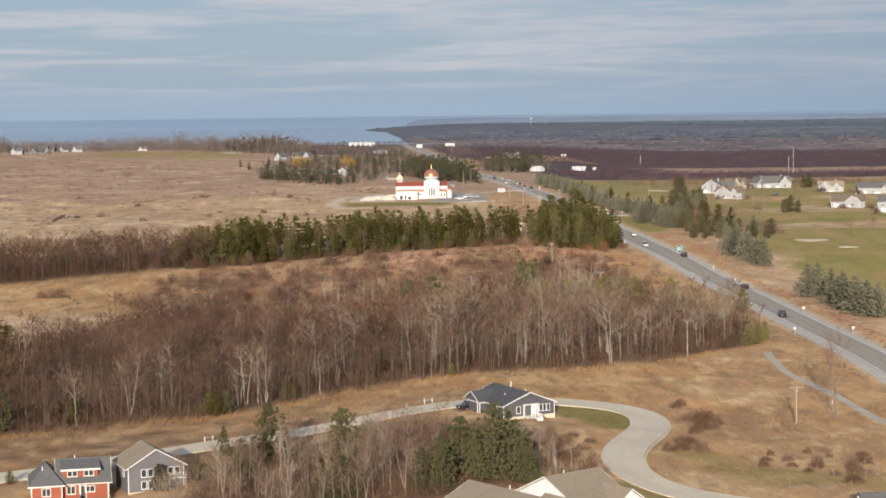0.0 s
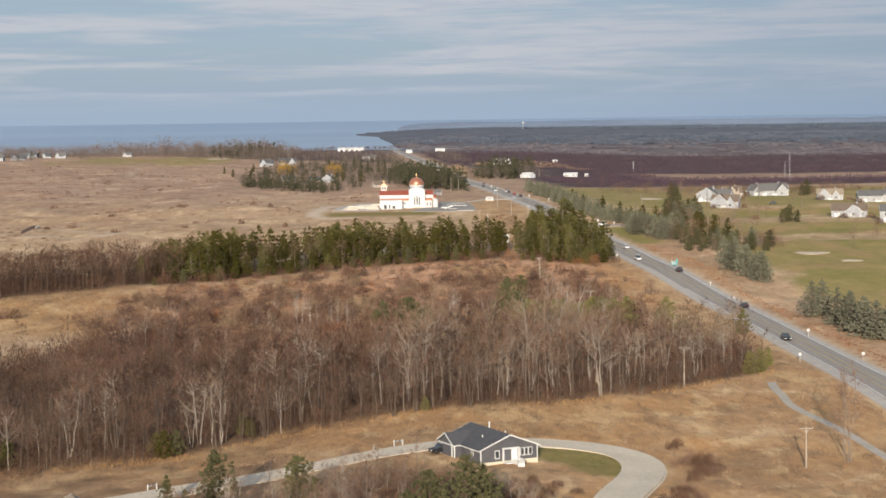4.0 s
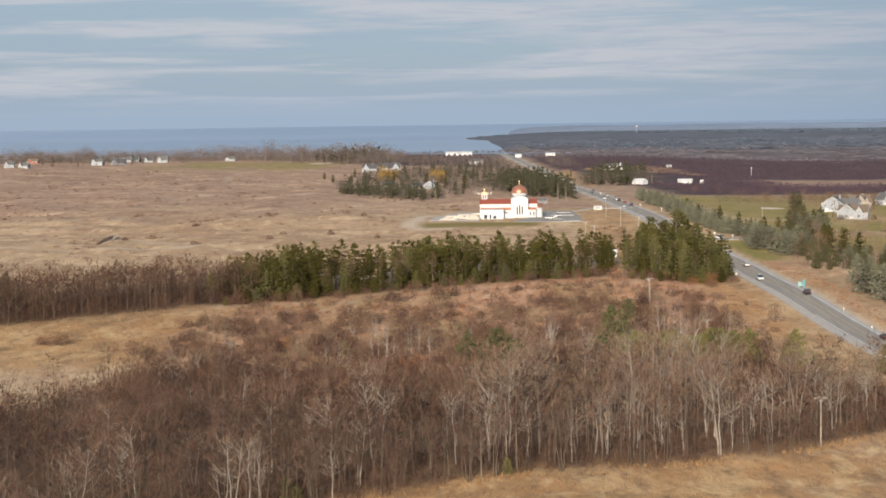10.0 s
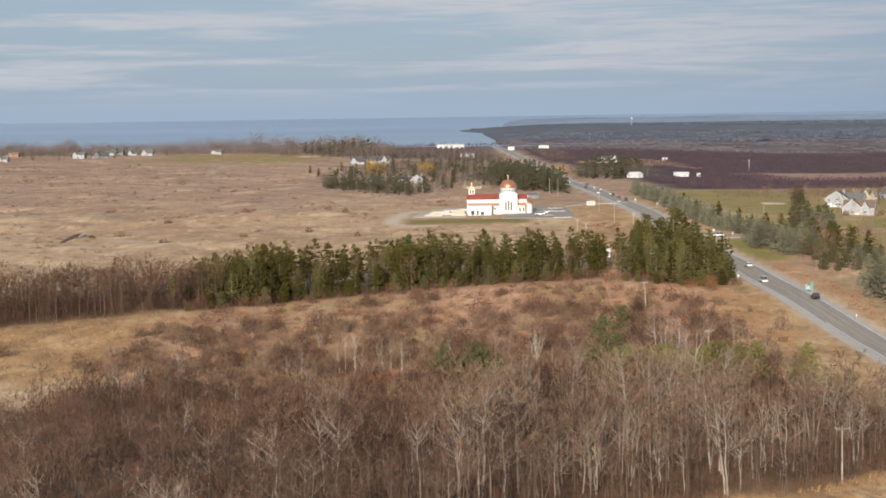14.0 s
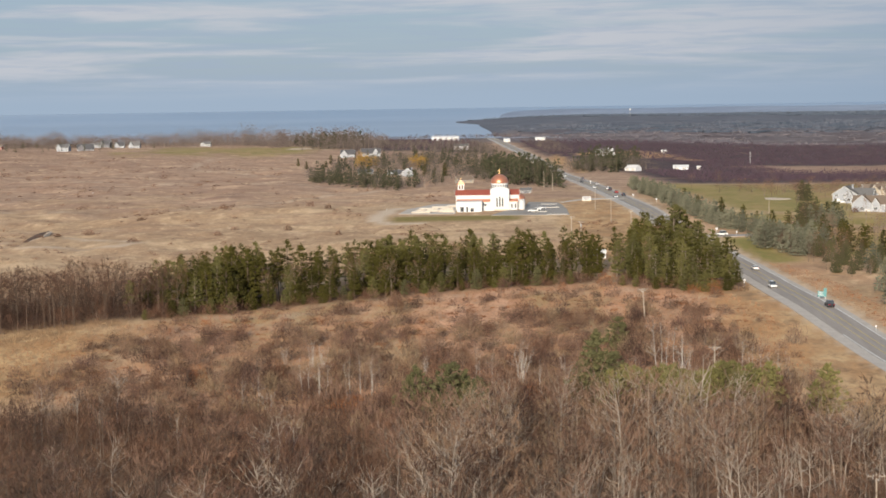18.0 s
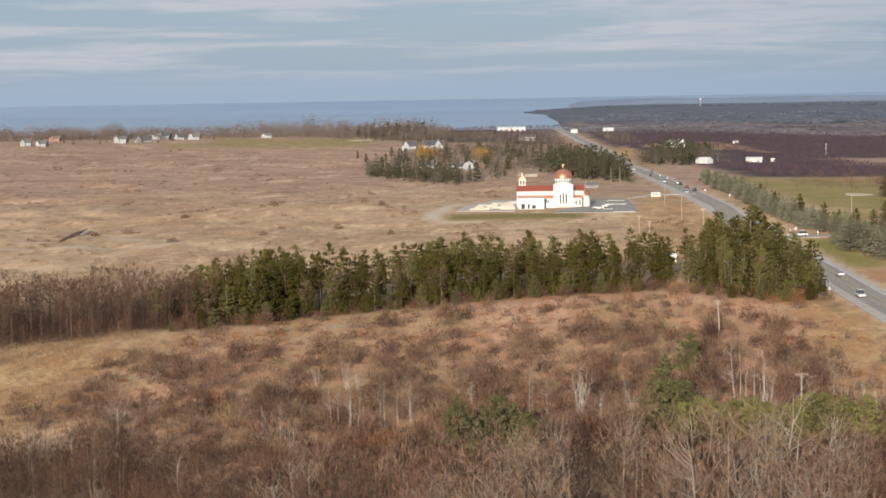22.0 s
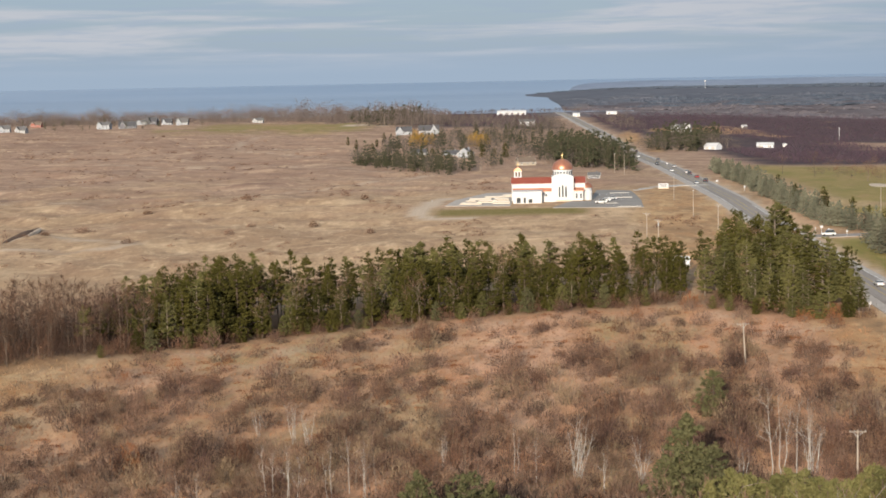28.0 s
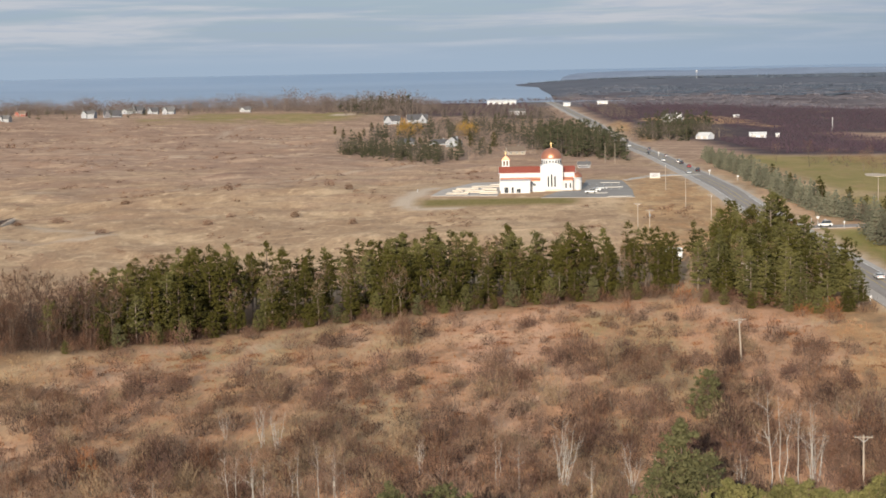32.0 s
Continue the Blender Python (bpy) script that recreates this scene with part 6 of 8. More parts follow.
for k, (x, y, s) in enumerate(((-63, 585, 1.3), (-46, 594, 1.0), (-78, 679, 0.9), (12, 540, 1.4), (-23, 543, 1.6), (-27, 541, 1.5), (-9, 537, 1.6), (58, 722, 1.3), (64, 719, 1.2), (33, 746, 1.3), (-86, 668, 0.7), (20, 735, 0.8))):
    planted("rust_shrub", kinds_rust, k, x, y, s, 40.0 * k, "rust-coloured shrub still holding dry leaves", "shrub", "rusty shrubs", ("stem_clump", "foliage"))
for k, (x, y, s) in enumerate(((-131, 599, 1.1), (-128, 600, 1.2), (-134, 600, 1.0), (-43, 701, 1.0), (-86, 646, 1.1), (-83, 645, 1.0), (-90, 647, 0.9), (-74, 657, 1.0), (-100, 640, 0.9), (-180.7, 957, 1.3), (-190, 941, 0.8), (-150, 905, 1.0), (-120, 930, 0.9), (-95, 960, 0.9), (-70, 930, 0.8), (-118, 958, 0.8), (-170, 1010, 0.9), (-140, 1060, 1.0), (-100, 1075, 1.1), (-88, 1048, 0.9))):
    planted("shrub", kinds_bush, k, x, y, s, 33.0 * k, "low leafless shrub alone on dry grass", "shrub", "shrubs on the open field", ("stem_clump", "twig_clump"))

# birches and pale saplings
birch_forms = [bare_tree(9, 28, 200, 0.28, stems=n, low=0.35, girth=0.58, twig=0.04, splay=0.13) for n in (7, 6, 5, 5)]
slim_forms = [bare_tree(10, 16, 200, 0.22, stems=n, low=0.35, girth=0.47, twig=0.04, splay=0.06) for n in (1, 2, 1, 3)]
round_forms = [bare_tree(7.5, 30, 560, 0.46, stems=4, low=0.12, girth=0.6, twig=0.05) for _ in range(3)]
kinds_birch = plant_kinds("birch", birch_forms, (BIRCH, TWIG_PALE), ("trunk", "crown"))
kinds_slim = plant_kinds("sapling", slim_forms, (BIRCH, TWIG_PALE), ("trunk", "crown"))
kinds_round = plant_kinds("round_tree", round_forms, (BARK, (TWIG_GREY, TWIG_RED, TWIG_PALE)), ("trunk", "crown"))
for k, (x, y, s) in enumerate(((8.7, 576, 1.05), (9.6, 575, 0.9), (18.5, 570, 0.85), (-39.7, 606, 0.8), (-37, 604, 0.7), (44, 576, 0.9), (33, 566, 0.7), (-12, 583, 0.6), (-47, 612, 0.55), (-41, 545, 0.7))):
    planted("birch_tree", kinds_birch, k, x, y, s, 71.0 * k, "white multi-stemmed birch, leafless", "tree", "birches in the scrub")
for k, (x, y, s) in enumerate(((37.5, 571, 1.45), (39.5, 572, 1.35), (41.5, 574, 1.2), (43, 572, 1.25), (55, 567, 0.95), (57, 568, 0.85), (59, 567, 0.8), (61, 569, 0.75), (63, 568, 0.8), (65, 570, 0.7), (-35, 562, 0.9), (-33, 563, 0.95), (-31, 560, 0.85), (-27, 562, 1.0), (-25, 570, 0.9), (-22, 566, 0.9), (-37, 566, 0.9), (0, 575, 0.8), (3, 570, 0.75), (13, 566, 0.7), (-129, 520, 0.65), (-126, 521, 0.7), (-124, 522, 0.65), (-121.5, 523, 0.7), (-119, 525, 0.6), (22, 562, 0.75), (-44, 552, 0.8), (-48, 556, 0.75))):
    planted("sapling", kinds_slim, k, x, y, s, 47.0 * k, "slim pale-barked sapling without leaves", "tree", "saplings in the scrub")
for k, (x, y, s) in enumerate(((-20, 562, 1.1), (-25, 572, 0.8), (-52, 602, 0.6), (51, 612, 0.75), (55, 615, 0.8), (59, 611, 0.7), (48, 616, 0.6), (-10, 616, 0.7), (-6, 618, 0.75), (-14, 613, 0.6), (-2, 615, 0.55))):
    planted("bare_tree", kinds_round, k, x, y, s, 80.0 * k, "broad rounded grey tree without leaves", "tree")

# young green pines in the scrub
broad_young = plant_kinds("round_pine", [pine(8, 3.3, 0.02, p, 12, 9, 24, squash=0.8, fat=0.62) for p in (0.42, 0.72, 0.6)], (BARK_DARK, NEEDLE_DEEP), ("trunk", "crown"))
for k, (x, y, s) in enumerate(((31.8, 621, 1.05), (24.3, 550, 1.9), (27.6, 548, 1.35), (21.5, 549, 1.1), (-10.6, 535, 1.35), (-12, 540, 1.0), (-3.5, 527, 1.5), (-1, 530, 1.25), (1.5, 524, 1.2), (-6, 530, 0.9))):
    planted("young_pine", broad_young, k, x, y, s, 77.0 * k, "rounded dark green pine alone in the scrub", "tree", "young pines in the scrub")
for k, (x, y, s) in enumerate(((67.4, 533, 0.95), (65.5, 534, 0.6), (87, 525, 0.7), (84, 470, 0.6), (80, 459, 0.75), (77.5, 458, 0.7), (1.5, 412, 0.4))):
    planted("young_pine", kinds_young, k, x, y, s * (1.3 if y > 500 else 1.0), 61.0 * k, "bushy young pine with fresh green needles", "tree", "young pines in the scrub")
for k in range(26):
    x = 26.5 + 1.25 * k + pick.normal() * 0.6
    planted("young_pine", kinds_young, k, x, 537 + 0.12 * (x - 30) + (k % 3) * 2.6 - 2.6 + pick.normal() * 0.6, pick.uniform(0.9, 1.25), 61.0 * k, "bushy young pine with bright yellow-green needles in a thick clump", "tree", "clump of young pines")
for k, (x, y, s) in enumerate(((-79, 381, 0.55), (-49, 384, 0.55), (-47, 386, 0.5), (-51, 387, 0.45), (-36, 405, 0.45), (-82, 384, 0.45), (-92, 372, 0.8), (-95, 376, 0.9), (-34, 402, 0.35))):
    planted("young_pine", kinds_foot, k, x, y, s * 1.3, 61.0 * k, "young green conifer under the bare woods", "tree", "conifers at the wood's edge")

for x, y, s in ((-104.5, 431, 1.0), (-108, 437, 1.05), (-102, 421, 0.8), (-110, 432, 0.9)):
    planted("pine_tree", kinds_pine, count, x, y, s, 31.0 * count, "tall dark pine at the edge of the woods", "tree")
    count += 1

# ---- the belt in the foreground, before the street ----
fat_forms = [pine(12, w, 0.03, p, 16, 11, 26, squash=0.7, fat=0.56) for w, p in ((4.4, 0.6), (5.0, 0.45), (3.8, 0.7), (4.2, 0.5))]
kinds_fat = plant_kinds("broad_pine", fat_forms, (BARK_DARK, NEEDLE_DEEP), ("trunk", "crown"))
for k, (x, y, s) in enumerate(((-33, 333, 0.98), (-19, 330, 0.80), (-29.5, 331, 0.62), (8.0, 300, 1.1), (10.8, 303, 0.95), (2.6, 303, 0.85), (5.0, 297, 0.7), (-0.6, 305, 0.6), (12.8, 299, 0.7), (0, 296, 0.55), (-20.4, 298, 0.6), (-17.0, 295, 0.7), (-15.5, 297, 0.55), (-78.5, 322, 0.22), (-44, 318, 0.42), (-36, 322, 0.5), (-38, 333, 0.42), (-49.8, 311, 0.42), (-42, 340, 0.5), (-4, 296, 0.6), (-0.5, 293, 0.65), (14, 297, 0.55))):
    planted("broad_pine", kinds_fat, k, x, y, s, 67.0 * k, "broad bushy green pine before the street", "tree", "pines before the street")
kinds_grove = plant_kinds("grove_tree", tall_forms, (BARK, (TWIG_RED, TWIG_GREY, TWIG_MAUVE, TWIG_PALE)), ("trunk", "crown"))
grove_x, grove_y = scattered([(-48, 300), (-40, 318), (-34, 330), (-22, 338), (-8, 344), (3, 346), (-2, 320), (-2, 296), (-14, 285), (-45, 285)], 3.6, 0.5, 52)
for k, (x, y) in enumerate(zip(grove_x, grove_y)):
    if x > -9 and y > 305 and k % 2:
        continue
    planted("bare_tree", kinds_pale if k % 5 == 0 else kinds_grove, k, x, y, pick.uniform(0.45, 0.8), 29.0 * k, "leafless tree in the grove before the street", "tree", "grove before the street")
for k, (x, y, s) in enumerate(((15.7, 316, 0.6), (16.8, 318, 0.5), (19, 305, 0.72), (22, 308, 0.5), (18, 312, 0.4), (13, 318, 0.4))):
    planted("bare_tree", kinds_pale, k, x, y, s, 29.0 * k, "small pale leafless tree below the grey house", "tree", "grove before the street")
gx_, gy_ = scattered([(-48, 296), (-36, 328), (-10, 346), (8, 350), (18, 330), (30, 318), (26, 300), (0, 285), (-45, 285)], 3.0, 0.5, 53)
massed("brush", [bush(2.7, 2.2, 170, 0.06, 5, 0.3) for _ in range(4)], gx_, gy_, pick.uniform(0.35, 0.9, len(gx_)), [BARK_DARK, TWIG], "brown brush under the grove before the street", "undergrowth", 19)

# the tall lone tree and shrubs of the near meadow
lone_forms = [bare_tree(17, 54, 1100, 0.24, stems=6, low=0.3, girth=0.36, twig=0.045, splay=0.075, rise=0.45)]
kinds_lone = plant_kinds("lone_tree", lone_forms, (BARK, TWIG_GREY), ("trunk", "crown"))
planted("lone_tree", kinds_lone, 0, 79, 362.9, 1.1, 20, "tall multi-stemmed pale tree without leaves by the path", "tree")
for k, (x, y, s) in enumerate(((17.8, 329, 0.8), (20, 333, 0.7), (22, 330, 0.8), (25, 327, 0.7), (27, 334, 0.6), (24, 338, 0.6), (17, 337, 0.7), (20, 340, 0.6), (20, 320, 0.9), (23, 322, 0.8), (15, 324, 0.9), (13, 331, 0.9), (50.5, 364, 0.9), (52, 361, 1.1), (54, 358, 0.9), (53, 355, 0.8), (45, 340, 0.8), (46.5, 336, 1.0), (48, 333, 0.8), (48.5, 376, 0.7), (50, 379, 0.6), (72, 312, 0.9), (70, 306, 0.8), (66, 318, 0.7), (62, 324, 0.6), (75, 320, 0.7), (57, 320, 0.5), (48.5, 362.5, 0.8), (50.6, 354, 0.9), (49, 350, 0.7), (54.4, 368, 0.6), (41.5, 332, 0.7), (44, 334, 0.8), (46.7, 342, 0.6), (58, 324, 0.55), (62, 320, 0.5), (67, 322, 0.6), (72, 317, 0.6), (67, 331, 0.45), (68, 311, 0.5), (64, 315, 0.45), (76, 326, 0.5), (70, 326, 0.4), (60, 330, 0.4))):
    planted("shrub", kinds_bush, k, x, y, s, 33.0 * k, "low leafless brown shrub in the meadow", "shrub", "shrubs of the near meadow", ("stem_clump", "twig_clump"))
for k, (x, y, s) in enumerate(((58.3, 303, 0.3), (72.5, 308, 0.42), (75, 310, 0.32), (67, 309, 0.25))):
    planted("sapling", kinds_slim, k, x, y, s, 50.0 * k, "thin planted sapling in the meadow", "tree", "saplings of the meadow")

# ---- along the highway and the fairways ----
for k, (x, y, s) in enumerate(((113.5, 561, 1.15), (117.5, 566, 1.15), (116, 539, 1.2), (117, 528, 1.22), (118.5, 519, 1.2), (120.5, 512, 1.15), (123, 509, 1.05), (121, 545, 1.0), (122, 530, 1.0), (125, 518, 1.0),
                               (112, 712, 1.15), (113.5, 696, 1.2), (110, 682, 1.2), (113, 668, 1.25), (114, 656, 1.1), (116, 652, 1.15), (117, 664, 1.0), (116, 690, 0.9),
                               (94.6, 868, 1.0), (97, 857, 1.05), (99.5, 848, 1.05), (102, 845, 1.0), (105, 843, 1.1), (107, 832, 1.1), (106, 822, 1.0), (109, 838, 1.15), (112, 828, 1.1), (93.5, 858, 0.95), (94, 846, 1.0), (101, 860, 1.0))):
    planted("spruce_tree", kinds_spruce, k, x, y, s * 0.98, 43.0 * k, "blue-green spruce beside the highway verge", "tree", "spruces along the highway")
row = [(float(a), float(b)) for a, b in zip(np.interp(np.linspace(0, 1, 46), [0, 0.25, 0.5, 0.75, 0.9, 1], [67, 71.5, 76, 82, 87, 97]), np.interp(np.linspace(0, 1, 46), [0, 0.25, 0.5, 0.75, 0.9, 1], [1290, 1173, 1060, 980, 935, 912]))]
for k, (x, y) in enumerate(row):
    for side in (0, 1):
        planted("spruce_tree", kinds_row, k + side, x + side * 6 + pick.normal() * 0.8, y + pick.normal() * 2, pick.uniform(0.62, 0.92), 43.0 * k, "blue-green spruce in the row beside the highway", "tree", "spruce row along the highway")
for k, (x, y, s) in enumerate(((121, 824, 0.95), (125, 816, 1.0), (129, 808, 0.9), (120, 832, 1.0), (104, 905, 0.9), (110, 905, 0.85), (96, 935, 0.9), (90, 960, 0.9), (92, 985, 0.85), (116, 842, 0.85), (122, 850, 0.95), (127, 835, 0.9), (125, 858, 0.8), (118, 868, 0.95), (84, 1010, 0.8), (82, 1060, 0.85), (101, 930, 0.7), (172, 912, 0.6), (175, 915, 0.5))):
    planted("pine_tree", kinds_pine, k, x, y, s * 0.72, 43.0 * k, "dark green pine near the fairway", "tree", "pines by the fairway")
for k, (x, y, s) in enumerate(((115, 924, 0.9), (120, 925, 1.0), (124, 926, 0.9), (129, 925, 0.85), (104, 770, 0.6), (109, 752, 0.6), (115, 754, 0.7), (125, 748, 0.6), (134, 750, 0.65), (107.6, 777, 0.85), (111, 783, 0.7), (116, 775, 0.8), (125.6, 760, 0.9), (128, 764, 0.8), (140, 764, 0.7), (136, 770, 0.7), (143, 820, 0.75), (130, 829, 0.9), (170, 895, 0.6), (173.6, 767, 0.75), (189.8, 795, 0.7), (133, 835, 1.0), (119, 800, 0.8), (152, 1020, 0.8), (175, 1030, 0.8), (190, 1075, 0.8), (142, 1090, 0.8), (132, 1160, 0.9), (112, 1200, 1.0), (100, 1240, 0.9), (185, 1180, 0.9), (152, 1290, 0.9))):
    planted("bare_tree", kinds_round if k % 3 == 0 else kinds_bare, k, x, y, s, 43.0 * k, "leafless grey tree near the fairway", "tree", "bare trees by the fairway")
for k, (x, y, s) in enumerate(((93.4, 871, 0.95), (95.5, 862, 1.0), (98, 853, 1.05), (99.5, 842, 1.0), (100.8, 830, 1.1), (102, 818, 1.1), (104.5, 826, 1.0), (123, 934, 1.0), (127, 931, 1.05), (131, 928, 1.0), (135, 930, 0.9), (119, 772, 0.9), (124, 766, 0.8), (133, 772, 0.9))):
    planted("spruce_tree", kinds_spruce, k, x, y, s, 37.0 * k, "silvery blue spruce at the edge of the fairway", "tree", "spruces along the highway")
for k, (x, y, s) in enumerate(((118, 928, 0.95), (122, 936, 1.0), (126, 938, 1.05), (130, 936, 0.9), (133, 934, 1.0), (106, 762, 0.5), (110, 758, 0.45), (113, 766, 0.55), (117, 760, 0.5), (122, 758, 0.55), (127, 752, 0.5), (131, 760, 0.6), (136, 756, 0.5), (140, 770, 0.6), (103, 852, 0.62), (106, 858, 0.7), (110, 850, 0.75), (113, 858, 0.7), (116, 850, 0.62), (110, 868, 0.7), (104, 872, 0.6), (108, 812, 0.62), (112, 806, 0.66), (109, 796, 0.6), (115, 798, 0.62), (112, 784, 0.6), (118, 786, 0.58), (123, 780, 0.6), (129, 784, 0.55), (126, 776, 0.5), (136, 790, 0.5))):
    planted("broad_pine", kinds_fat, k, x, y, s, 67.0 * k, "bushy green pine in the grove by the fairway", "tree", "pines by the fairway")
bx_, by_ = scattered([(96, 905), (112, 905), (126, 870), (120, 800), (108, 770), (102, 800), (92, 850)], 6.0, 0.5, 61)
massed("fairway_thicket", tall_forms, bx_, by_, pick.uniform(0.35, 0.65, len(bx_)), [BARK_DARK, TWIG], "leafless thicket between the spruces", "trees", 23)

for k in range(30):
    x, y = 128 + 3.6 * k + pick.normal() * 6, (885, 960, 1030, 1100, 1150, 1190)[k % 6] + 1.2 * k + pick.normal() * 10
    planted("bare_tree", kinds_round if k % 2 else kinds_bare, k, x, y, pick.uniform(0.45, 0.85), 57.0 * k, "leafless garden tree among the fairway houses", "tree", "bare trees by the fairway")

for k, (x, y, s) in enumerate(((133, 842, 1.0), (137, 838, 0.95), (141, 845, 0.9), (130, 850, 0.85), (145, 840, 0.8), (118, 862, 1.3), (122, 858, 1.15), (112.5, 799, 1.45), (107, 812, 0.9), (167, 975, 0.8), (171, 972, 0.9), (163, 980, 0.7), (184, 812, 0.9), (197, 829, 0.9), (144, 905, 1.1), (147, 910, 1.2), (142, 915, 1.0), (150, 918, 0.9), (190, 1205, 0.9), (150, 1160, 1.0), (158, 1170, 1.1))):
    planted("bare_tree", kinds_round if k % 4 else kinds_grove, k, x, y, s, 61.0 * k, "rounded leafless mauve-brown tree near the fairway", "tree", "bare trees by the fairway")
for k, (x, y, s) in enumerate(((172, 905, 0.6), (175, 908, 0.7), (178, 903, 0.55), (143, 1100, 0.9), (147, 1106, 0.8), (236, 1165, 0.8), (232, 1160, 0.7), (186, 1118, 0.6))):
    planted("broad_pine", kinds_fat, k, x, y, s, 67.0 * k, "dark green garden conifer near the fairway houses", "tree", "conifers by the fairway houses")
brush_x, brush_y = scattered([(132, 768), (146, 764), (150, 780), (146, 800), (138, 812), (132, 796)], 4.5, 0.5, 66)
massed("fairway_brush", [far_tree(5.8, 3.2, 190, 0.10, 0.0) for _ in range(4)], brush_x, brush_y, pick.uniform(0.6, 1.1, len(brush_x)), [BARK_DARK, TWIG_MAUVE, TWIG_WARM], "mauve-brown brush at the edge of the fairway", "undergrowth", 67)
garden_x, garden_y = scattered([(140, 1175), (270, 1190), (300, 1260), (290, 1330), (180, 1330), (120, 1290), (105, 1240)], 11.0, 0.5, 64)
massed("garden_thicket", [far_tree(6.5, 4.0, 150, 0.16, 0.0) for _ in range(4)], garden_x, garden_y, pick.uniform(0.5, 1.1, len(garden_x)), [BARK_DARK, TWIG_MAUVE, TWIG_FAR, TWIG_RED], "mauve-brown thicket behind the fairway houses", "undergrowth", 65)

# ---- distant trees ----
far_bare = [far_tree(9.5, 4.0, 150, 0.24) for _ in range(4)] + [far_tree(11.5, 3.5, 150, 0.24) for _ in range(4)]
far_pine = [pine(13, w, 0.05, 0.75, 5, 4, 4, False, fat=1.4) for w in (3.2, 3.9, 4.4, 3.6)]


def far_wood(outline, spacing, kind, mats, name, label, seed, lo=0.7, hi=1.15, share=1.0, clump=None, banded=False, grow=None):
    fx, fy = scattered(outline, spacing, 0.5, seed)
    keep = pick.random(len(fx)) < share
    for hx, hy in ((-90, 1475), (-78, 1440), (-112, 1480), (-162, 1830), (-143, 1850), (-36, 1352)):
        keep &= ~((np.abs(fx - hx - (fy - hy) * hx / hy) < 11) & (fy > hy - 75) & (fy < hy + 12))
    if banded:
        keep &= rough(fx * 0.25, fy, 70, 61) + 0.5 * rough(fx * 0.3, fy, 25, 62) > 0.0
    if clump is not None:
        group = rough(fx, fy * 0.6, 26, 51) + 0.5 * rough(fx, fy, 9, 52)
        keep &= (group > 0.15) if clump else (group < 0.35)
    fx, fy = fx[keep], fy[keep]
    lift = 1.0 if grow is None else grow(fx, fy)
    return massed(name, kind, fx, fy, lift * pick.uniform(lo, hi, len(fx)) * np.clip(1 + 0.28 * rough(fx, fy, 34, 63) + 0.3 * (fy > 2440) * rough(fx, fy, 170, 64), 0.4, 1.6), mats, label, "woodland", seed)


GLEN = [(-134, 1325), (-108, 1290), (-72, 1246), (-55, 1268), (-39, 1322), (-30, 1340), (-8, 1322), (14, 1288), (24, 1270), (28, 1300), (22, 1420), (12, 1520), (0, 1660), (-15, 1800), (-40, 2000), (-80, 2000), (-110, 1900), (-130, 1780), (-150, 1600), (-150, 1440)]
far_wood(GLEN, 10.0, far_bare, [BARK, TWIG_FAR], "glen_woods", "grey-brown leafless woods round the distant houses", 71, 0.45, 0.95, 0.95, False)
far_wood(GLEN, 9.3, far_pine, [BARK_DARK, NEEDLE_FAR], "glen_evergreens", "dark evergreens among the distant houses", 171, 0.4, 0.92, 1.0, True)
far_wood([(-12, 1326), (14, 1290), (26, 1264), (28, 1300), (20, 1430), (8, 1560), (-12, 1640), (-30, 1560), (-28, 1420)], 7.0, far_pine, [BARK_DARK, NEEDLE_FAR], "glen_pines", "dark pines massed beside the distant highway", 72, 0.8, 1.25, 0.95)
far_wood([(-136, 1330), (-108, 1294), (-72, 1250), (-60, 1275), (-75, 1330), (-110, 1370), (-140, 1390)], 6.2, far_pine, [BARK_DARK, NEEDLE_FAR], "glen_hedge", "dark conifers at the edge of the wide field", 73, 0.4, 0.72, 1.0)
for k, (x, y, s) in enumerate(((-66, 1420, 1.0), (-60, 1440, 0.9), (-98, 1430, 0.8), (-104, 1420, 0.9), (-70, 1385, 0.8), (-150, 1560, 0.8), (-170, 1600, 0.8), (-182, 1640, 0.8), (-160, 1680, 0.9), (-128, 1640, 0.9), (-52, 1420, 1.1), (-145, 1500, 0.9))):
    planted("pine_tree", kinds_pine, k, x, y, s * 0.62, 43.0 * k, "dark conifer by the distant houses", "tree", "conifers by the distant houses")
willow_forms = [bush(9.5, 5.6, 420, 0.35) for _ in range(2)]
kinds_willow = plant_kinds("willow", willow_forms, (BARK, LEAF_YELLOW), ("stem_clump", "foliage"))
for k, (x, y, s) in enumerate(((-128, 1620, 1.2), (-121, 1640, 0.9), (-88, 1640, 1.1), (-82, 1650, 0.9))):
    planted("willow_tree", kinds_willow, k, x, y, s, 90.0 * k, "rounded willow with golden-yellow foliage", "tree", "golden willows", ("trunk", "crown"))
far_wood([(38, 1590), (56, 1580), (70, 1570), (84, 1640), (100, 1760), (96, 1800), (72, 1800), (48, 1740)], 8.0, far_pine, [BARK_DARK, NEEDLE_FAR], "farm_pines", "dark pines around the distant farm", 74, 0.7, 1.15)
far_wood([(30, 1572), (58, 1572), (100, 1640), (92, 1700), (40, 1690)], 8.0, far_bare, [BARK, TWIG_FAR], "farm_trees", "grey leafless trees around the distant farm", 75)
hill_forms = [far_tree(13, 6, 140, 0.36, 0.0) for _ in range(4)] + [far_tree(10.5, 5.2, 120, 0.36, 0.0) for _ in range(4)]
HILL = [(-700, 2010), (-600, 2090), (-500, 2230), (-420, 2290), (-320, 2260), (-240, 2160), (-190, 2020), (-170, 2030), (-150, 2080), (-160, 2260), (-230, 2420), (-420, 2470), (-720, 2400)]
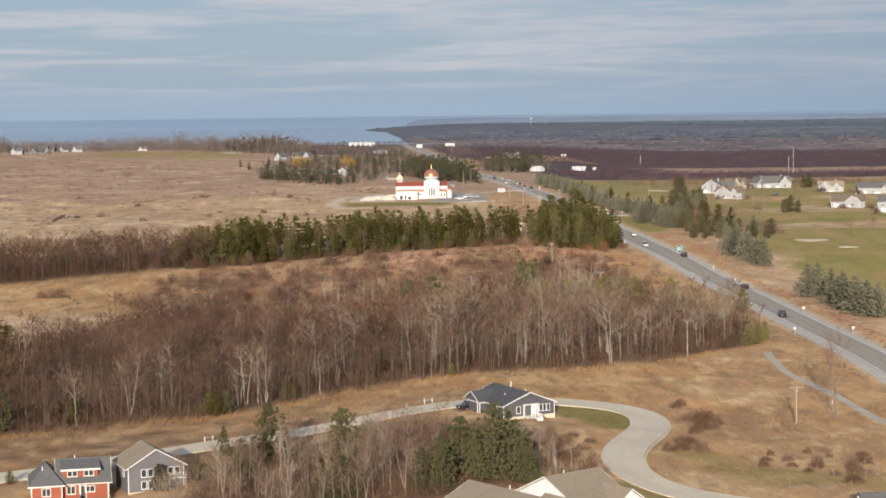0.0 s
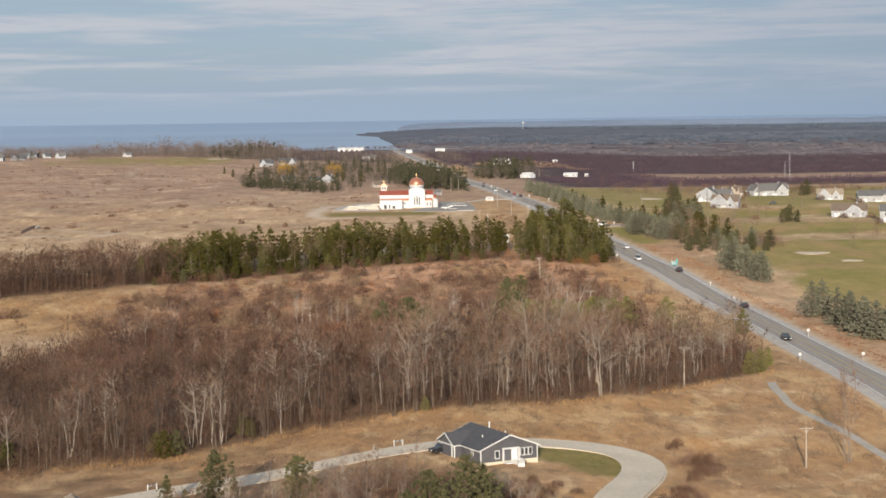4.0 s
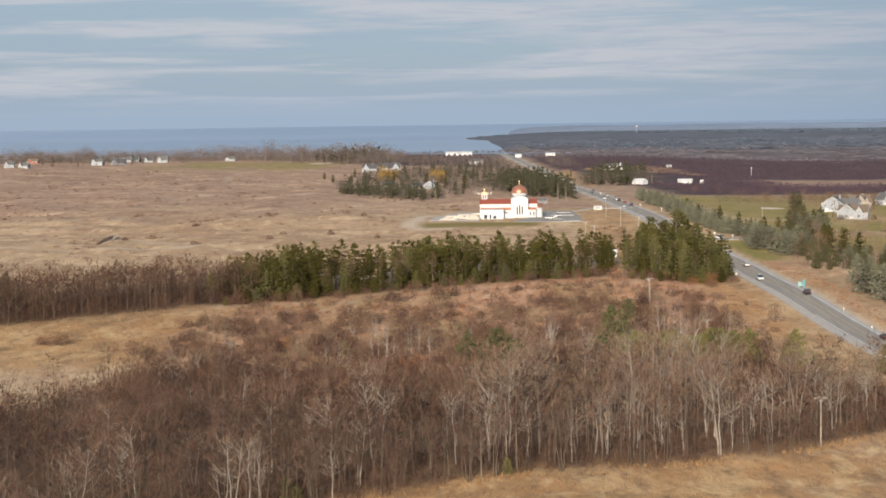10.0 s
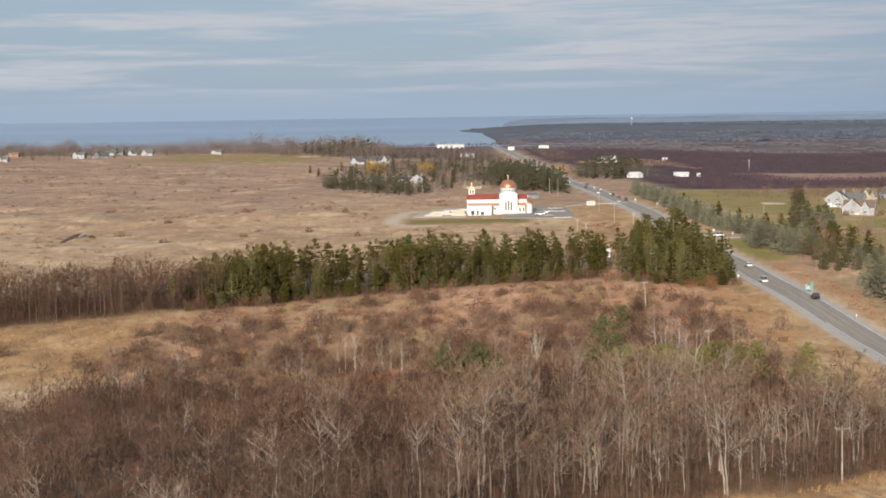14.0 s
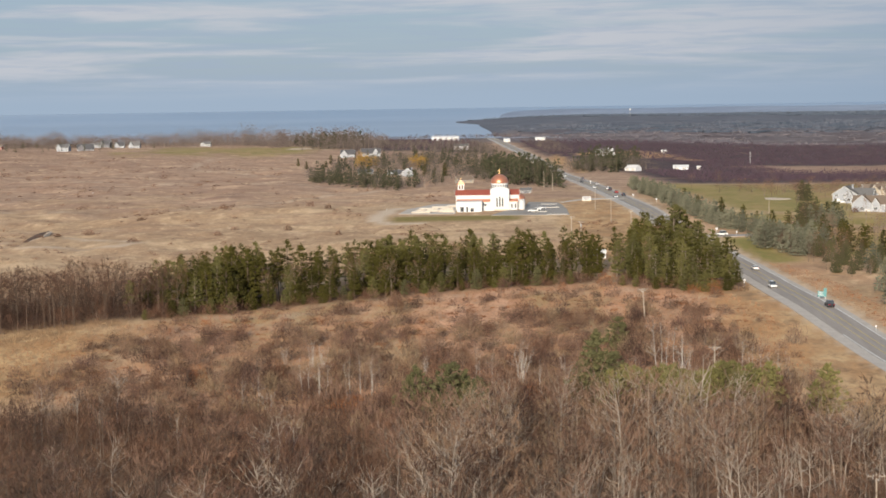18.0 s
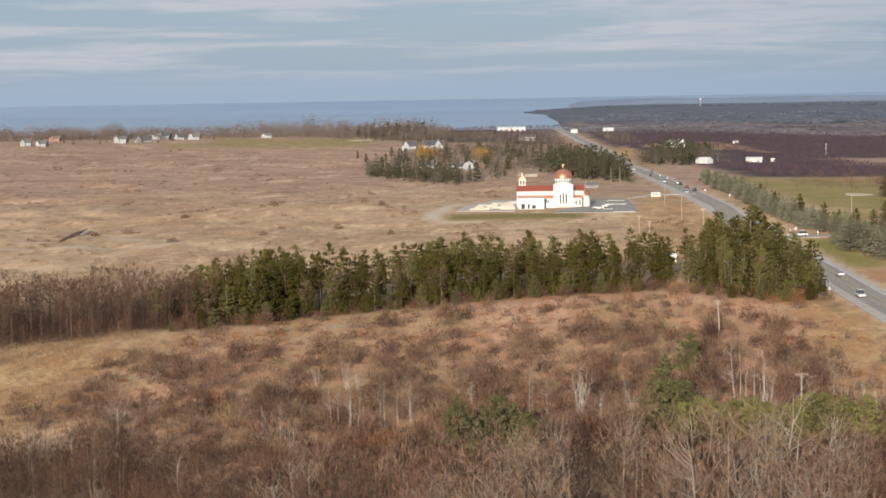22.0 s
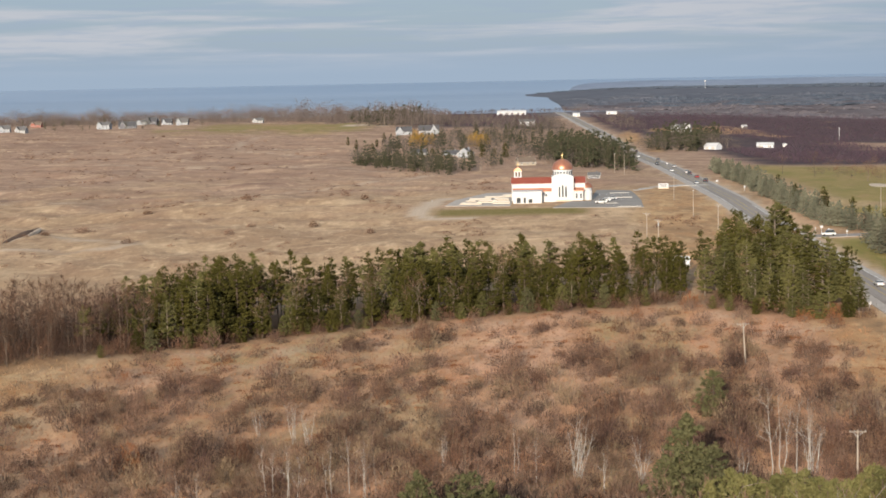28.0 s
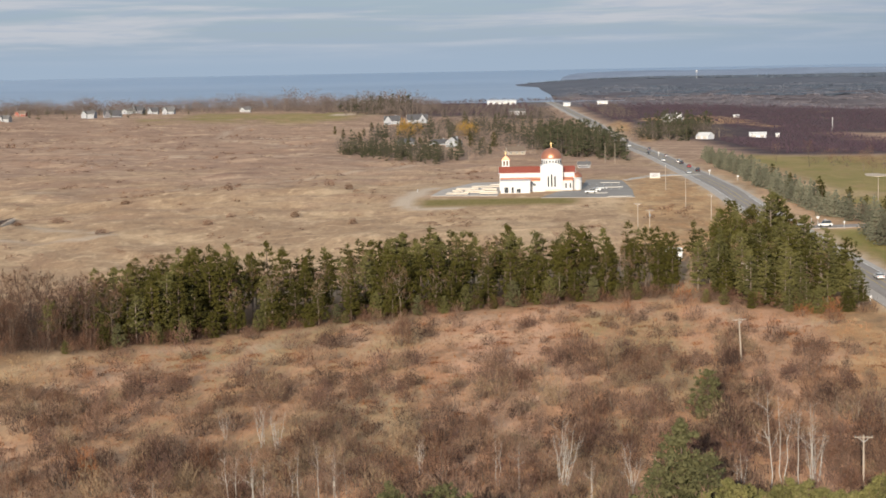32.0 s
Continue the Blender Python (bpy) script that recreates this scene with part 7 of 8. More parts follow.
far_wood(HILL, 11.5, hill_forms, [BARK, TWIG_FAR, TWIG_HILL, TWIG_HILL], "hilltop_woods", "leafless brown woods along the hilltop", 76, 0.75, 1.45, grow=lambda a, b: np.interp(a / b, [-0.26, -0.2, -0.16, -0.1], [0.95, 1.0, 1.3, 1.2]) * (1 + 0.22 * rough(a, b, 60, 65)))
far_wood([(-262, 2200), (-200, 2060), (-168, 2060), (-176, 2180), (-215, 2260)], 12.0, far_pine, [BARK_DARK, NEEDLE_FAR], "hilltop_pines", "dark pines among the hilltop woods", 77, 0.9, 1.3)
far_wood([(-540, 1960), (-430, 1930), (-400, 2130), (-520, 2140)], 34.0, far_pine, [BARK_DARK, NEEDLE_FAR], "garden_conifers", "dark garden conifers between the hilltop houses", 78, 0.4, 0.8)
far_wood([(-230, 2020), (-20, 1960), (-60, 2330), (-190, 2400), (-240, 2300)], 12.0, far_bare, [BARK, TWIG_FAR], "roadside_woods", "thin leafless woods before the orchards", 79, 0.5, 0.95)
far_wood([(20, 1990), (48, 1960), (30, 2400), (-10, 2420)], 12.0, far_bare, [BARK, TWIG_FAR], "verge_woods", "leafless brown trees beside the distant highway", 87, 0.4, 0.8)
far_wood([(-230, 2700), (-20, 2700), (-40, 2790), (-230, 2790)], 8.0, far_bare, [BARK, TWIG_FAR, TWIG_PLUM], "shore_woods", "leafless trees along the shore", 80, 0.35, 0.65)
canopy = [treetops(20, 1.1, 16), treetops(17, 1.3, 16), treetops(23, 1.2, 16), treetops(15, 1.6, 16)]
far_wood([(-20, 2540), (700, 2450), (800, 2900), (-40, 2900)], 20.0, canopy, [BARK_DARK, TWIG_HAZE_WARM], "ridge_woods", "bare woods on the far ridge, coloured with mauve haze", 81, 0.5, 1.0, 0.85, None, True)
far_wood([(-55, 2850), (900, 2850), (1150, 3700), (-76, 3900), (-64, 3300)], 24.0, canopy, [BARK_DARK, TWIG_HAZE, NEEDLE_HAZE, TWIG_HAZE], "distant_woods", "distant woods in haze-grey colours", 82, 0.6, 1.1, 0.7, None, True)
far_wood([(60, 2900), (1000, 2750), (1150, 3600), (100, 3500)], 48.0, canopy, [BARK_DARK, NEEDLE_HAZE], "distant_pines", "distant dark evergreen woods, coloured with blue haze", 83, 0.7, 1.2)
far_wood([(-190, 4560), (-100, 4420), (1250, 4000), (1350, 4560), (-150, 4580)], 27.0, canopy, [BARK_DARK, NEEDLE_HAZE], "cape_woods", "dark woods on the far cape, coloured with blue haze", 84, 0.8, 1.4)

# hills beyond the water, blue haze painted into their colour
def distant_hills():
    hu, hv = np.meshgrid(np.linspace(-0.022, 0.46, 140), np.linspace(0, 1, 9))
    hy = 4600 + 320 * hv
    hx = hu * hy
    top = 35.0 + 1.6 * rough(hx, hx * 0, 260, 7) + 0.9 * rough(hx, hx * 0, 80, 8) + 0.4 * rough(hx, hx * 0, 24, 9)
    near_water = np.interp(hy, [4600, 4700, 4930], [12, 18, 41.5])
    hz = np.minimum(near_water + 3, near_water - 6 + (top - near_water + 6) * np.clip((hu + 0.022) / 0.03, 0, 1) ** 0.5)
    hz = np.minimum(hz, top)
    cell = (np.arange(8)[:, None] * 140 + np.arange(139)[None, :]).ravel()
    m = surface("haze_blue_hills", (0.235, 0.285, 0.375), (0.275, 0.33, 0.42), (0.003, 0.003, 0.01), 1.0, fine=0.02)
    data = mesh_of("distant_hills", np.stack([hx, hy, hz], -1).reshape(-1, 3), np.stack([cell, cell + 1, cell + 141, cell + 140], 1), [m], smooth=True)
    return tagged(new("distant_hills", data), "low hills on the horizon beyond the lake, coloured with blue haze", "hills", kind="structure")


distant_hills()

# orchard rows
orchard_forms = [bush(3.6, 2.2, 24, 0.42, 1, 0.4) for _ in range(5)]
ox, oy = [], []
for row_k in range(150):
    y0 = 1360 + 8.5 * row_k * (1 + row_k * 0.004)
    step = 5.0 + 0.02 * row_k
    line = np.arange(float(road_x(min(y0, 2530))) + float(np.interp(y0, [1600, 1950], [70, 26])), 0.27 * y0, step * 1.6)
    ox.append(line)
    oy.append(y0 + 0.0 * line + 2.0 * rough(line, line * 0 + y0, 40, 3))
ox, oy = np.concatenate(ox), np.concatenate(oy)
keep = (oy < 2500) & ~inside(ox, oy, [(30, 1560), (105, 1600), (140, 1640), (150, 1690), (110, 1850), (90, 1950), (40, 1950), (40, 1800)]) & (oy - 0.35 * np.maximum(ox - 120, 0) > 1345) & ~((np.abs(oy - 1720) < 95) & (ox > road_x(oy) + 190))
massed("orchard", orchard_forms, ox[keep], oy[keep], pick.uniform(0.75, 1.2, keep.sum()), [BARK_DARK, TWIG_PLUM], "bare plum-brown orchard planted in long rows", "orchard", 85)
lx, ly = np.meshgrid(np.arange(-185, -30, 7.0), np.arange(2080, 2560, 14.0))
lx = lx.ravel() - 0.05 * (ly.ravel() - 2080)
ly = ly.ravel()
keep = (lx < road_x(ly) - 35)
massed("orchard_beyond", orchard_forms, lx[keep], ly[keep], pick.uniform(0.8, 1.2, keep.sum()), [BARK_DARK, TWIG_PLUM], "bare plum-brown orchard rows before the shore", "orchard", 86)

# brush round the houses of the fairway
garden_forms = [bush(4.2, 3.0, 150, 0.12, 4, 0.3) for _ in range(4)]
hx_, hy_ = scattered([(150, 1195), (190, 1205), (240, 1190), (290, 1130), (330, 1180), (300, 1260), (220, 1290), (150, 1270)], 9.0, 0.5, 131)
keep = rough(hx_, hy_, 30, 15) + 0.6 * pick.normal(size=len(hx_)) > 0.25
massed("garden_brush", garden_forms, hx_[keep], hy_[keep], pick.uniform(0.6, 1.4, keep.sum()), [BARK_DARK, TWIG_MAUVE, TWIG_GREY, TWIG], "mauve-brown brush behind the houses of the fairway", "brush", 132)
for k, (x, y, s) in enumerate(((172, 1078, 0.7), (196, 1150, 0.8), (226, 1076, 0.8), (243, 1078, 0.6), (205, 925, 0.8), (219, 926, 0.7), (232, 886, 0.9), (213, 884, 0.7), (170, 1006, 0.6), (160.7, 922, 0.8), (240, 1040, 0.8), (266, 1042, 0.8), (184, 1098, 0.7), (153, 1003, 0.6))):
    planted("shrub", kinds_bush, k, x, y, 1.6 * s, 33.0 * k, "leafless brown shrub beside a fairway house", "shrub", "garden shrubs of the fairway", ("stem_clump", "twig_clump"))

# brown brush dotted over the wide field
low_forms = [bush(1.0, 1.6, 56, 0.14, 1) for _ in range(5)]
FIELD = [(-340, 745), (-200, 705), (-104, 740), (-7, 785), (28, 790), (46, 850), (56, 960), (26, 985), (-66, 955), (-70, 1060), (-30, 1120), (-40, 1225), (-140, 1300), (-170, 1500), (-230, 1750), (-480, 1850), (-480, 1300)]
fx, fy = scattered(FIELD, 5.0, 0.5, 101)
dense = rough(fx, fy * 0.45, 26, 41) + 0.7 * rough(fx, fy * 0.5, 9, 42)
keep = (dense + 0.35 * pick.normal(size=len(fx)) > 0.98) | (pick.random(len(fx)) < 0.015)
massed("field_brush", low_forms, fx[keep], fy[keep], pick.uniform(0.5, 1.25, keep.sum()), [BARK_DARK, TWIG_RED, TWIG_GREY, TWIG], "low brown brush dotted over the dry field", "brush", 102)
vx, vy = scattered([(100, 300), (116, 300), (112, 440), (118, 480), (112, 545), (106, 640), (108, 690), (102, 760), (98, 700), (106, 560), (110, 460)], 4.0, 0.5, 105)
massed("verge_brush", low_forms, vx, vy, pick.uniform(0.25, 0.6, len(vx)), [BARK_DARK, LEAF_RUST], "rusty weeds along the highway verge", "brush", 106)

# grass tussocks
def tufts(name, outline, spacing, mat, label, seed, h=0.55, thin=0.75, blades=5, density=None):
    fx, fy = scattered(outline, spacing, 0.5, seed)
    if density is not None:
        keep = density(fx, fy)
        fx, fy = fx[keep], fy[keep]
    away = np.minimum(np.abs(fx - road_x(fy)) - 9, np.minimum(near_line(fx, fy, STREET) - 5.2, near_line(fx, fy, TRAIL) - 2.2))
    fx, fy = fx[away > 0], fy[away > 0]
    n = len(fx)
    z = ground_height(fx, fy)
    start = np.repeat(np.stack([fx, fy, z - 0.05], 1), blades, 0) + rng.normal(size=(n * blades, 3)) * [0.3, 0.3, 0]
    way = rng.normal(size=(n * blades, 3)) * [0.35, 0.35, 0.1] + [0, 0, 1]
    way *= h * rng.uniform(0.5, 1.2, (n * blades, 1))
    v, t = spikes(start, way, rng.uniform(0.1, 0.25, n * blades) * thin)
    return tagged(new(name, mesh_of(name, v, t, [mat])), label, "grass", kind="stuff")


MEADOW = [(-92, 372), (-40, 372), (0, 380), (40, 380), (46, 350), (46, 320), (60, 300), (112, 270), (96, 440), (90, 470), (60, 434), (28, 419), (-11, 404), (-41, 386), (-90, 366)]
tufts("meadow_grass", MEADOW, 1.15, STRAW, "dry golden meadow grass", 91, 0.5, 0.5, 4, lambda a, b: rough(a, b, 11, 33) + 0.6 * rough(a, b, 4, 34) > 0.1)
tufts("brown_grass", MEADOW, 1.15, STRAW_BROWN, "brown patches of dead weeds in the meadow", 94, 0.65, 0.5, 4, lambda a, b: rough(a, b, 13, 35) + 0.6 * rough(a, b, 5, 36) > 0.35)
tufts("edge_grass", [(-175, 332), (-91, 363), (-58, 376), (-41, 383), (-29, 397), (-11, 401), (28, 416), (56, 430), (84, 456), (84, 462), (56, 436), (28, 422), (-11, 407), (-29, 403), (-41, 389), (-58, 382), (-91, 369), (-175, 338)], 0.9, STRAW_GOLD, "tall orange-gold grass along the foot of the woods", 96, 0.65, 0.6, 4, lambda a, b: rough(a, b, 9, 37) + 0.7 * rough(a, b, 3, 38) > -0.1)
tufts("scrub_grass", SCRUB, 1.9, STRAW_RED, "dry grass among the shrubs", 92, 0.55)
tufts("gold_grass", [(-260, 520), (-125, 545), (-90, 560), (-92, 680), (-104, 690), (-140, 650), (-200, 608), (-260, 580)], 1.7, STRAW, "golden dry grass", 93, 0.5)
tufts("verge_grass", [(110, 440), (116, 480), (110, 545), (104, 640), (106, 690), (100, 760), (94, 790), (84, 800), (92, 700), (103, 560), (108, 460)], 1.5, STRAW_RED, "rusty dry verge grass beside the highway", 95, 0.5)

# ---- poles, signs, boxes and cars ----
def utility_pole(x, y, height, turn=0.0, lean=0.0, arms=1, cans=False, label="weathered wooden utility pole with a crossarm"):
    ob = thing("utility_pole", x, y, float(ground_height(x, y)), turn, label, "utility pole", "utility poles")
    ob.matrix_basis = pose(x, y, float(ground_height(x, y)), 0, lean, turn)
    part("post", turned(bmesh.new(), [(0.19, -0.6), (0.18, 0.0), (0.15, height * 0.6), (0.12, height)], 10), POLE_WOOD, ob)
    for a in range(arms):
        z = height - 0.35 - 0.9 * a
        arm = part("crossarm", boxes((-1.25, 1.25, -0.16, -0.04, z - 0.08, z + 0.08), bevel=0.015), POLE_WOOD, ob)
        for ix in (-1.1, -0.45, 0.45, 1.1):
            part("insulator", turned(bmesh.new(), [(0.03, z + 0.08), (0.07, z + 0.14), (0.07, z + 0.2), (0.03, z + 0.26)], 8, ix, -0.1), STEEL, arm)
        part("brace", prism(bmesh.new(), [(-0.75, z - 0.05), (-0.69, z - 0.05), (0.0, z - 0.62), (0.69, z - 0.05), (0.75, z - 0.05), (0.0, z - 0.72)], -0.2, -0.16, "y"), STEEL, ob)
    if cans:
        part("transformer", turned(bmesh.new(), [(0.26, height - 2.2), (0.28, height - 2.1), (0.28, height - 1.3), (0.2, height - 1.2)], 14, 0.0, -0.45), STEEL, ob)
    return ob


utility_pole(59.4, 438.5, 9.4)
utility_pole(70.3, 358.3, 7.6)
utility_pole(49.7, 569.1, 8.0)
utility_pole(40.7, 668.5, 8.4, 0, -3.0)
utility_pole(49.4, 917, 8.6)
utility_pole(25.2, 892, 8.4)
utility_pole(28.5, 876, 7.5, cans=True, label="wooden utility pole with a grey transformer")
utility_pole(47.6, 745, 9.0)
for x, y, hh in ((38.4, 1030, 9.5), (43.1, 962, 9.5), (15, 1262, 10), (20, 1245, 10), (12, 1480, 9), (112, 980, 8)):
    lamp = thing("tall_post", x, y, float(ground_height(x, y)), 0, "tall thin grey post beside the highway", "post", "tall posts")
    part("post", turned(bmesh.new(), [(0.16, -0.4), (0.13, hh * 0.5), (0.10, hh)], 8), POLE_WOOD, lamp)
    part("cap", boxes((-0.18, 0.18, -0.18, 0.18, hh, hh + 0.12)), STEEL, lamp)

SIGN_TEAL = surface("teal_sign_face", (0.083, 0.225, 0.225), (0.099, 0.247, 0.247), 0.5, 0.5)
SIGN_WHITE = surface("white_sign_face", (0.530, 0.530, 0.530), (0.484, 0.484, 0.484), 0.5, 0.5)
SIGN_DARK = surface("dark_lettering", (0.10, 0.10, 0.12), (0.14, 0.14, 0.16), 0.5, 0.6)
board = thing("billboard", 91.6, 697.5, float(ground_height(91.6, 697.5)), -12, "teal and white roadside sign on two posts", "sign")
for bx0 in (-1.6, 1.6):
    part("post", boxes((bx0 - 0.12, bx0 + 0.12, -0.12, 0.12, -0.4, 3.4)), TRIM, board)
board.scale = (0.55, 0.55, 0.75)
part("panel", boxes((-2.2, 2.2, -0.2, 0.05, 1.0, 3.0), bevel=0.03), SIGN_TEAL, board)
part("panel", boxes((0.7, 2.3, -0.24, 0.06, 2.2, 4.2), bevel=0.03), SIGN_TEAL, board, "teal upright panel")
for k, (a, b, c) in enumerate(((-1.8, 0.5, 2.4), (-1.8, 0.0, 1.9), (-1.8, 0.7, 1.45))):
    part("lettering_bar", boxes((a, b, -0.23, -0.2, c, c + 0.22)), SIGN_WHITE, board)
csign = thing("church_sign", 36.2, 1104, float(ground_height(36.2, 1104)), 8, "low white sign board at the church drive", "sign")
csign.scale = (0.7, 0.7, 0.75)
part("panel", boxes((-3.2, 3.2, -0.25, 0.25, 0.35, 2.9), bevel=0.04), SIGN_WHITE, csign)
part("plinth", boxes((-3.4, 3.4, -0.4, 0.4, -0.4, 0.35)), CONCRETE, csign)
for c, w in ((2.1, 2.3), (1.5, 1.8), (0.9, 2.0)):
    part("lettering_bar", boxes((-w, w, -0.28, -0.25, c, c + 0.2)), SIGN_DARK, csign)


def road_sign(x, y, label, h=2.2, w=0.75, mat=None, turn=0.0, d=0.75):
    ob = thing("road_sign", x, y, float(ground_height(x, y)), turn, label, "road sign", "road signs")
    part("post", boxes((-0.05, 0.05, -0.05, 0.05, -0.4, h)), STEEL, ob)
    part("plate", boxes((-w / 2, w / 2, -0.09, -0.05, h - d, h + 0.05), bevel=0.012), mat or SIGN_WHITE, ob)


for x, y, w in ((103.5, 517.4, 1.0), (107.8, 473.5, 0.9), (92.5, 474, 0.9), (74.0, 733, 0.9), (97.6, 602, 0.5), (82.3, 906, 1.3), (84.5, 905, 0.5), (61, 1131.8, 1.2), (78, 890, 0.5), (80.5, 908, 0.5), (88.5, 890, 0.7), (70, 1085, 0.9), (44, 1320, 1.0), (96, 640, 0.5)):
    road_sign(x, y, "small white road sign on a steel post", 2.3 if w > 0.6 else 1.5, w * 0.75, d=0.65 if w > 0.6 else 0.4)
for x, y in ((82, 379), (-265, 1240), (-251, 1246), (-59.1, 1037.5), (-8, 373.2), (91, 334)):
    ob = thing("marker_post", x, y, float(ground_height(x, y)), 0, "short white utility marker post in the grass", "marker", "marker posts")
    part("post", turned(bmesh.new(), [(0.09, -0.3), (0.09, 0.9), (0.05, 1.0)], 8), SIGN_WHITE, ob)
    part("band", turned(bmesh.new(), [(0.10, 0.7), (0.10, 0.8)], 8), SIGN_DARK, ob)


def mailboxes(x, y, turn):
    ob = thing("mailbox_stand", x, y, float(ground_height(x, y)), turn, "wooden stand with a row of mailboxes by the street", "mailbox", "mailbox stands")
    ob.scale = (0.72, 0.72, 0.85)
    for px0 in (-1.15, 1.15):
        part("post", boxes((px0 - 0.1, px0 + 0.1, -0.1, 0.1, -0.4, 1.35), bevel=0.02), TRIM, ob)
    part("rail", boxes((-1.15, 1.15, -0.08, 0.08, 0.75, 0.9)), WOOD_DECK, ob)
    for k in range(4):
        cx = -0.78 + 0.52 * k
        m = part("mailbox", prism(bmesh.new(), [(cx - 0.13, 0.9), (cx + 0.13, 0.9), (cx + 0.13, 1.1), (cx + 0.09, 1.19), (cx, 1.22), (cx - 0.09, 1.19), (cx - 0.13, 1.1)], -0.28, 0.26, "y"), STEEL if k % 2 else SIGN_DARK, ob)
        part("flag", boxes((cx + 0.13, cx + 0.16, -0.1, 0.06, 1.0, 1.2)), SIDING_RED, m)


mailboxes(-46.8, 354.6, 25)
mailboxes(-3.4, 374.9, 10)


def paint(name, c):
    m = Nodes(name, 0.25, 0.1, 0.5)
    m.set("Base Color", m.mix(m.span(m.noise(1.5, 2), 0.3, 0.7), c, tuple(v * 0.85 for v in c)))
    return m.mat


PAINTS = {"white": paint("white_car_paint", (0.75, 0.75, 0.74)), "black": paint("black_car_paint", (0.025, 0.025, 0.03)), "silver": paint("silver_car_paint", (0.45, 0.46, 0.47)), "red": paint("red_car_paint", (0.30, 0.03, 0.025)), "blue": paint("blue_car_paint", (0.06, 0.09, 0.17)), "grey": paint("grey_car_paint", (0.16, 0.165, 0.17))}
LAMP_RED = paint("tail_lamp", (0.35, 0.02, 0.02))
LAMP_WHITE = paint("head_lamp", (0.8, 0.8, 0.75))
wheel_mesh = {}
tyre_bm = turned(bmesh.new(), [(0.20, -0.11), (0.33, -0.11), (0.34, -0.05), (0.34, 0.05), (0.33, 0.11), (0.20, 0.11)], 16)
rim_bm = turned(bmesh.new(), [(0.04, -0.10), (0.20, -0.09), (0.20, 0.09), (0.04, 0.10)], 12)
for nm, bm_, mt in (("tyre", tyre_bm, RUBBER), ("rim", rim_bm, STEEL)):
    me_ = bpy.data.meshes.new(nm)
    bm_.to_mesh(me_)
    bm_.free()
    me_.materials.append(mt)
    wheel_mesh[nm] = me_


def car(x, y, turn, colour, kind="sedan", lift=0.2, where="on the highway", z=None):
    z = (float(lie(x, y)) if z is None else z) + lift
    ob = thing("car", x, y, z, turn, f"{colour} {kind} {where}", "car", "cars")
    w = 0.92
    tall = {"sedan": 1.45, "suv": 1.75, "van": 2.0}[kind]
    side = [(-2.25, 0.35), (2.2, 0.35), (2.3, 0.6), (2.2, 0.88), (1.2, 0.98), (0.95, 1.0), (-1.75 if kind == "sedan" else -2.15, 1.02), (-2.28, 0.95), (-2.32, 0.6)]
    bm = prism(bmesh.new(), [(a, b) for a, b in side], -w, w, "x")
    bmesh.ops.bevel(bm, geom=bm.edges[:], offset=0.06, segments=2, affect="EDGES")
    part("body", bm, PAINTS[colour], ob)
    back = -1.55 if kind == "sedan" else -2.1
    cab = prism(bmesh.new(), [(1.0, 0.98), (0.35, tall - 0.06), (back + 0.45, tall - 0.06), (back, 1.0)], -w + 0.1, w - 0.1, "x")
    part("cabin_glass", cab, GLASS, ob, "dark tinted glass")
    top = prism(bmesh.new(), [(0.4, tall - 0.07), (0.3, tall), (back + 0.55, tall), (back + 0.4, tall - 0.07)], -w + 0.12, w - 0.12, "x")
    part("roof", top, PAINTS[colour], ob)
    for a in (-1.42, 1.42):
        for b in (-0.84, 0.84):
            ty = piece("wheel", wheel_mesh["tyre"], ob)
            ty.matrix_basis = Matrix.Translation((b, a, 0.34)) @ pose(0, 0, 0, 0, 90, 0)
            piece("rim", wheel_mesh["rim"], ty)
    for b in (-0.65, 0.65):
        part("headlight", boxes((b - 0.2, b + 0.2, 2.2, 2.31, 0.62, 0.78)), LAMP_WHITE, ob)
        part("tail_light", boxes((b - 0.18, b + 0.18, -2.35, -2.25, 0.7, 0.86)), LAMP_RED, ob)
    return ob


def road_car(y, lane, away, colour, kind="sedan"):
    heading = math.degrees(math.atan2(float(road_x(y + 4) - road_x(y - 4)), 8.0))
    turn = -heading if away else 180 - heading
    car(float(road_x(y)) + lane, y, turn, colour, kind)


for row_ in ((821, -1.0, False, "black", "suv"), (774, 1.0, True, "white", "sedan"), (727, -3.0, False, "white", "van"), (681, 3.0, True, "black", "suv"), (585, 3.0, True, "black", "sedan"), (512, -3.0, False, "black", "suv"),
             (1263, -3.0, False, "white", "sedan"), (1246, 3.0, True, "white", "suv"), (1232, 3.0, True, "black", "suv"), (1197, 3.0, True, "red", "sedan"), (1159, 3.0, True, "black", "suv"), (1140, -3.0, False, "silver", "sedan"), (1345, -3.0, False, "black", "sedan"), (1400, 3.0, True, "grey", "suv"), (1310, 3.0, True, "silver", "sedan"), (1470, -3.0, False, "white", "sedan"), (1560, 3.0, True, "black", "suv"), (1680, -3.0, False, "silver", "suv")):
    road_car(*row_)
car(83.2, 895, 95, "white", "van", where="waiting at the side road")
for x, y, t, c, k in ((9.5, 1018, 95, "white", "suv"), (11, 1026, 92, "white", "sedan"), (13.5, 1034, 90, "silver", "sedan")):
    car(x, y, t, c, k, 0.25, "parked in the church lot")
car(4.6, 364.0, 116, "black", "suv", 0.1, "parked beside the grey house")
car(190, 1032, 80, "black", "suv", 0.1, "parked beside the fairway houses")

# the pale shed glimpsed between the pine belts
hut = thing("shed", 33.5, 822, float(ground_height(33.5, 822)), 10, "small white shed half hidden between the pines", "shed")
wing(hut, -2.2, 2.2, -1.5, 1.5, 0, 2.0, 0.9, "x", SIDING_WHITE, WHITE_METAL, None, 0.2, 1.0, False)
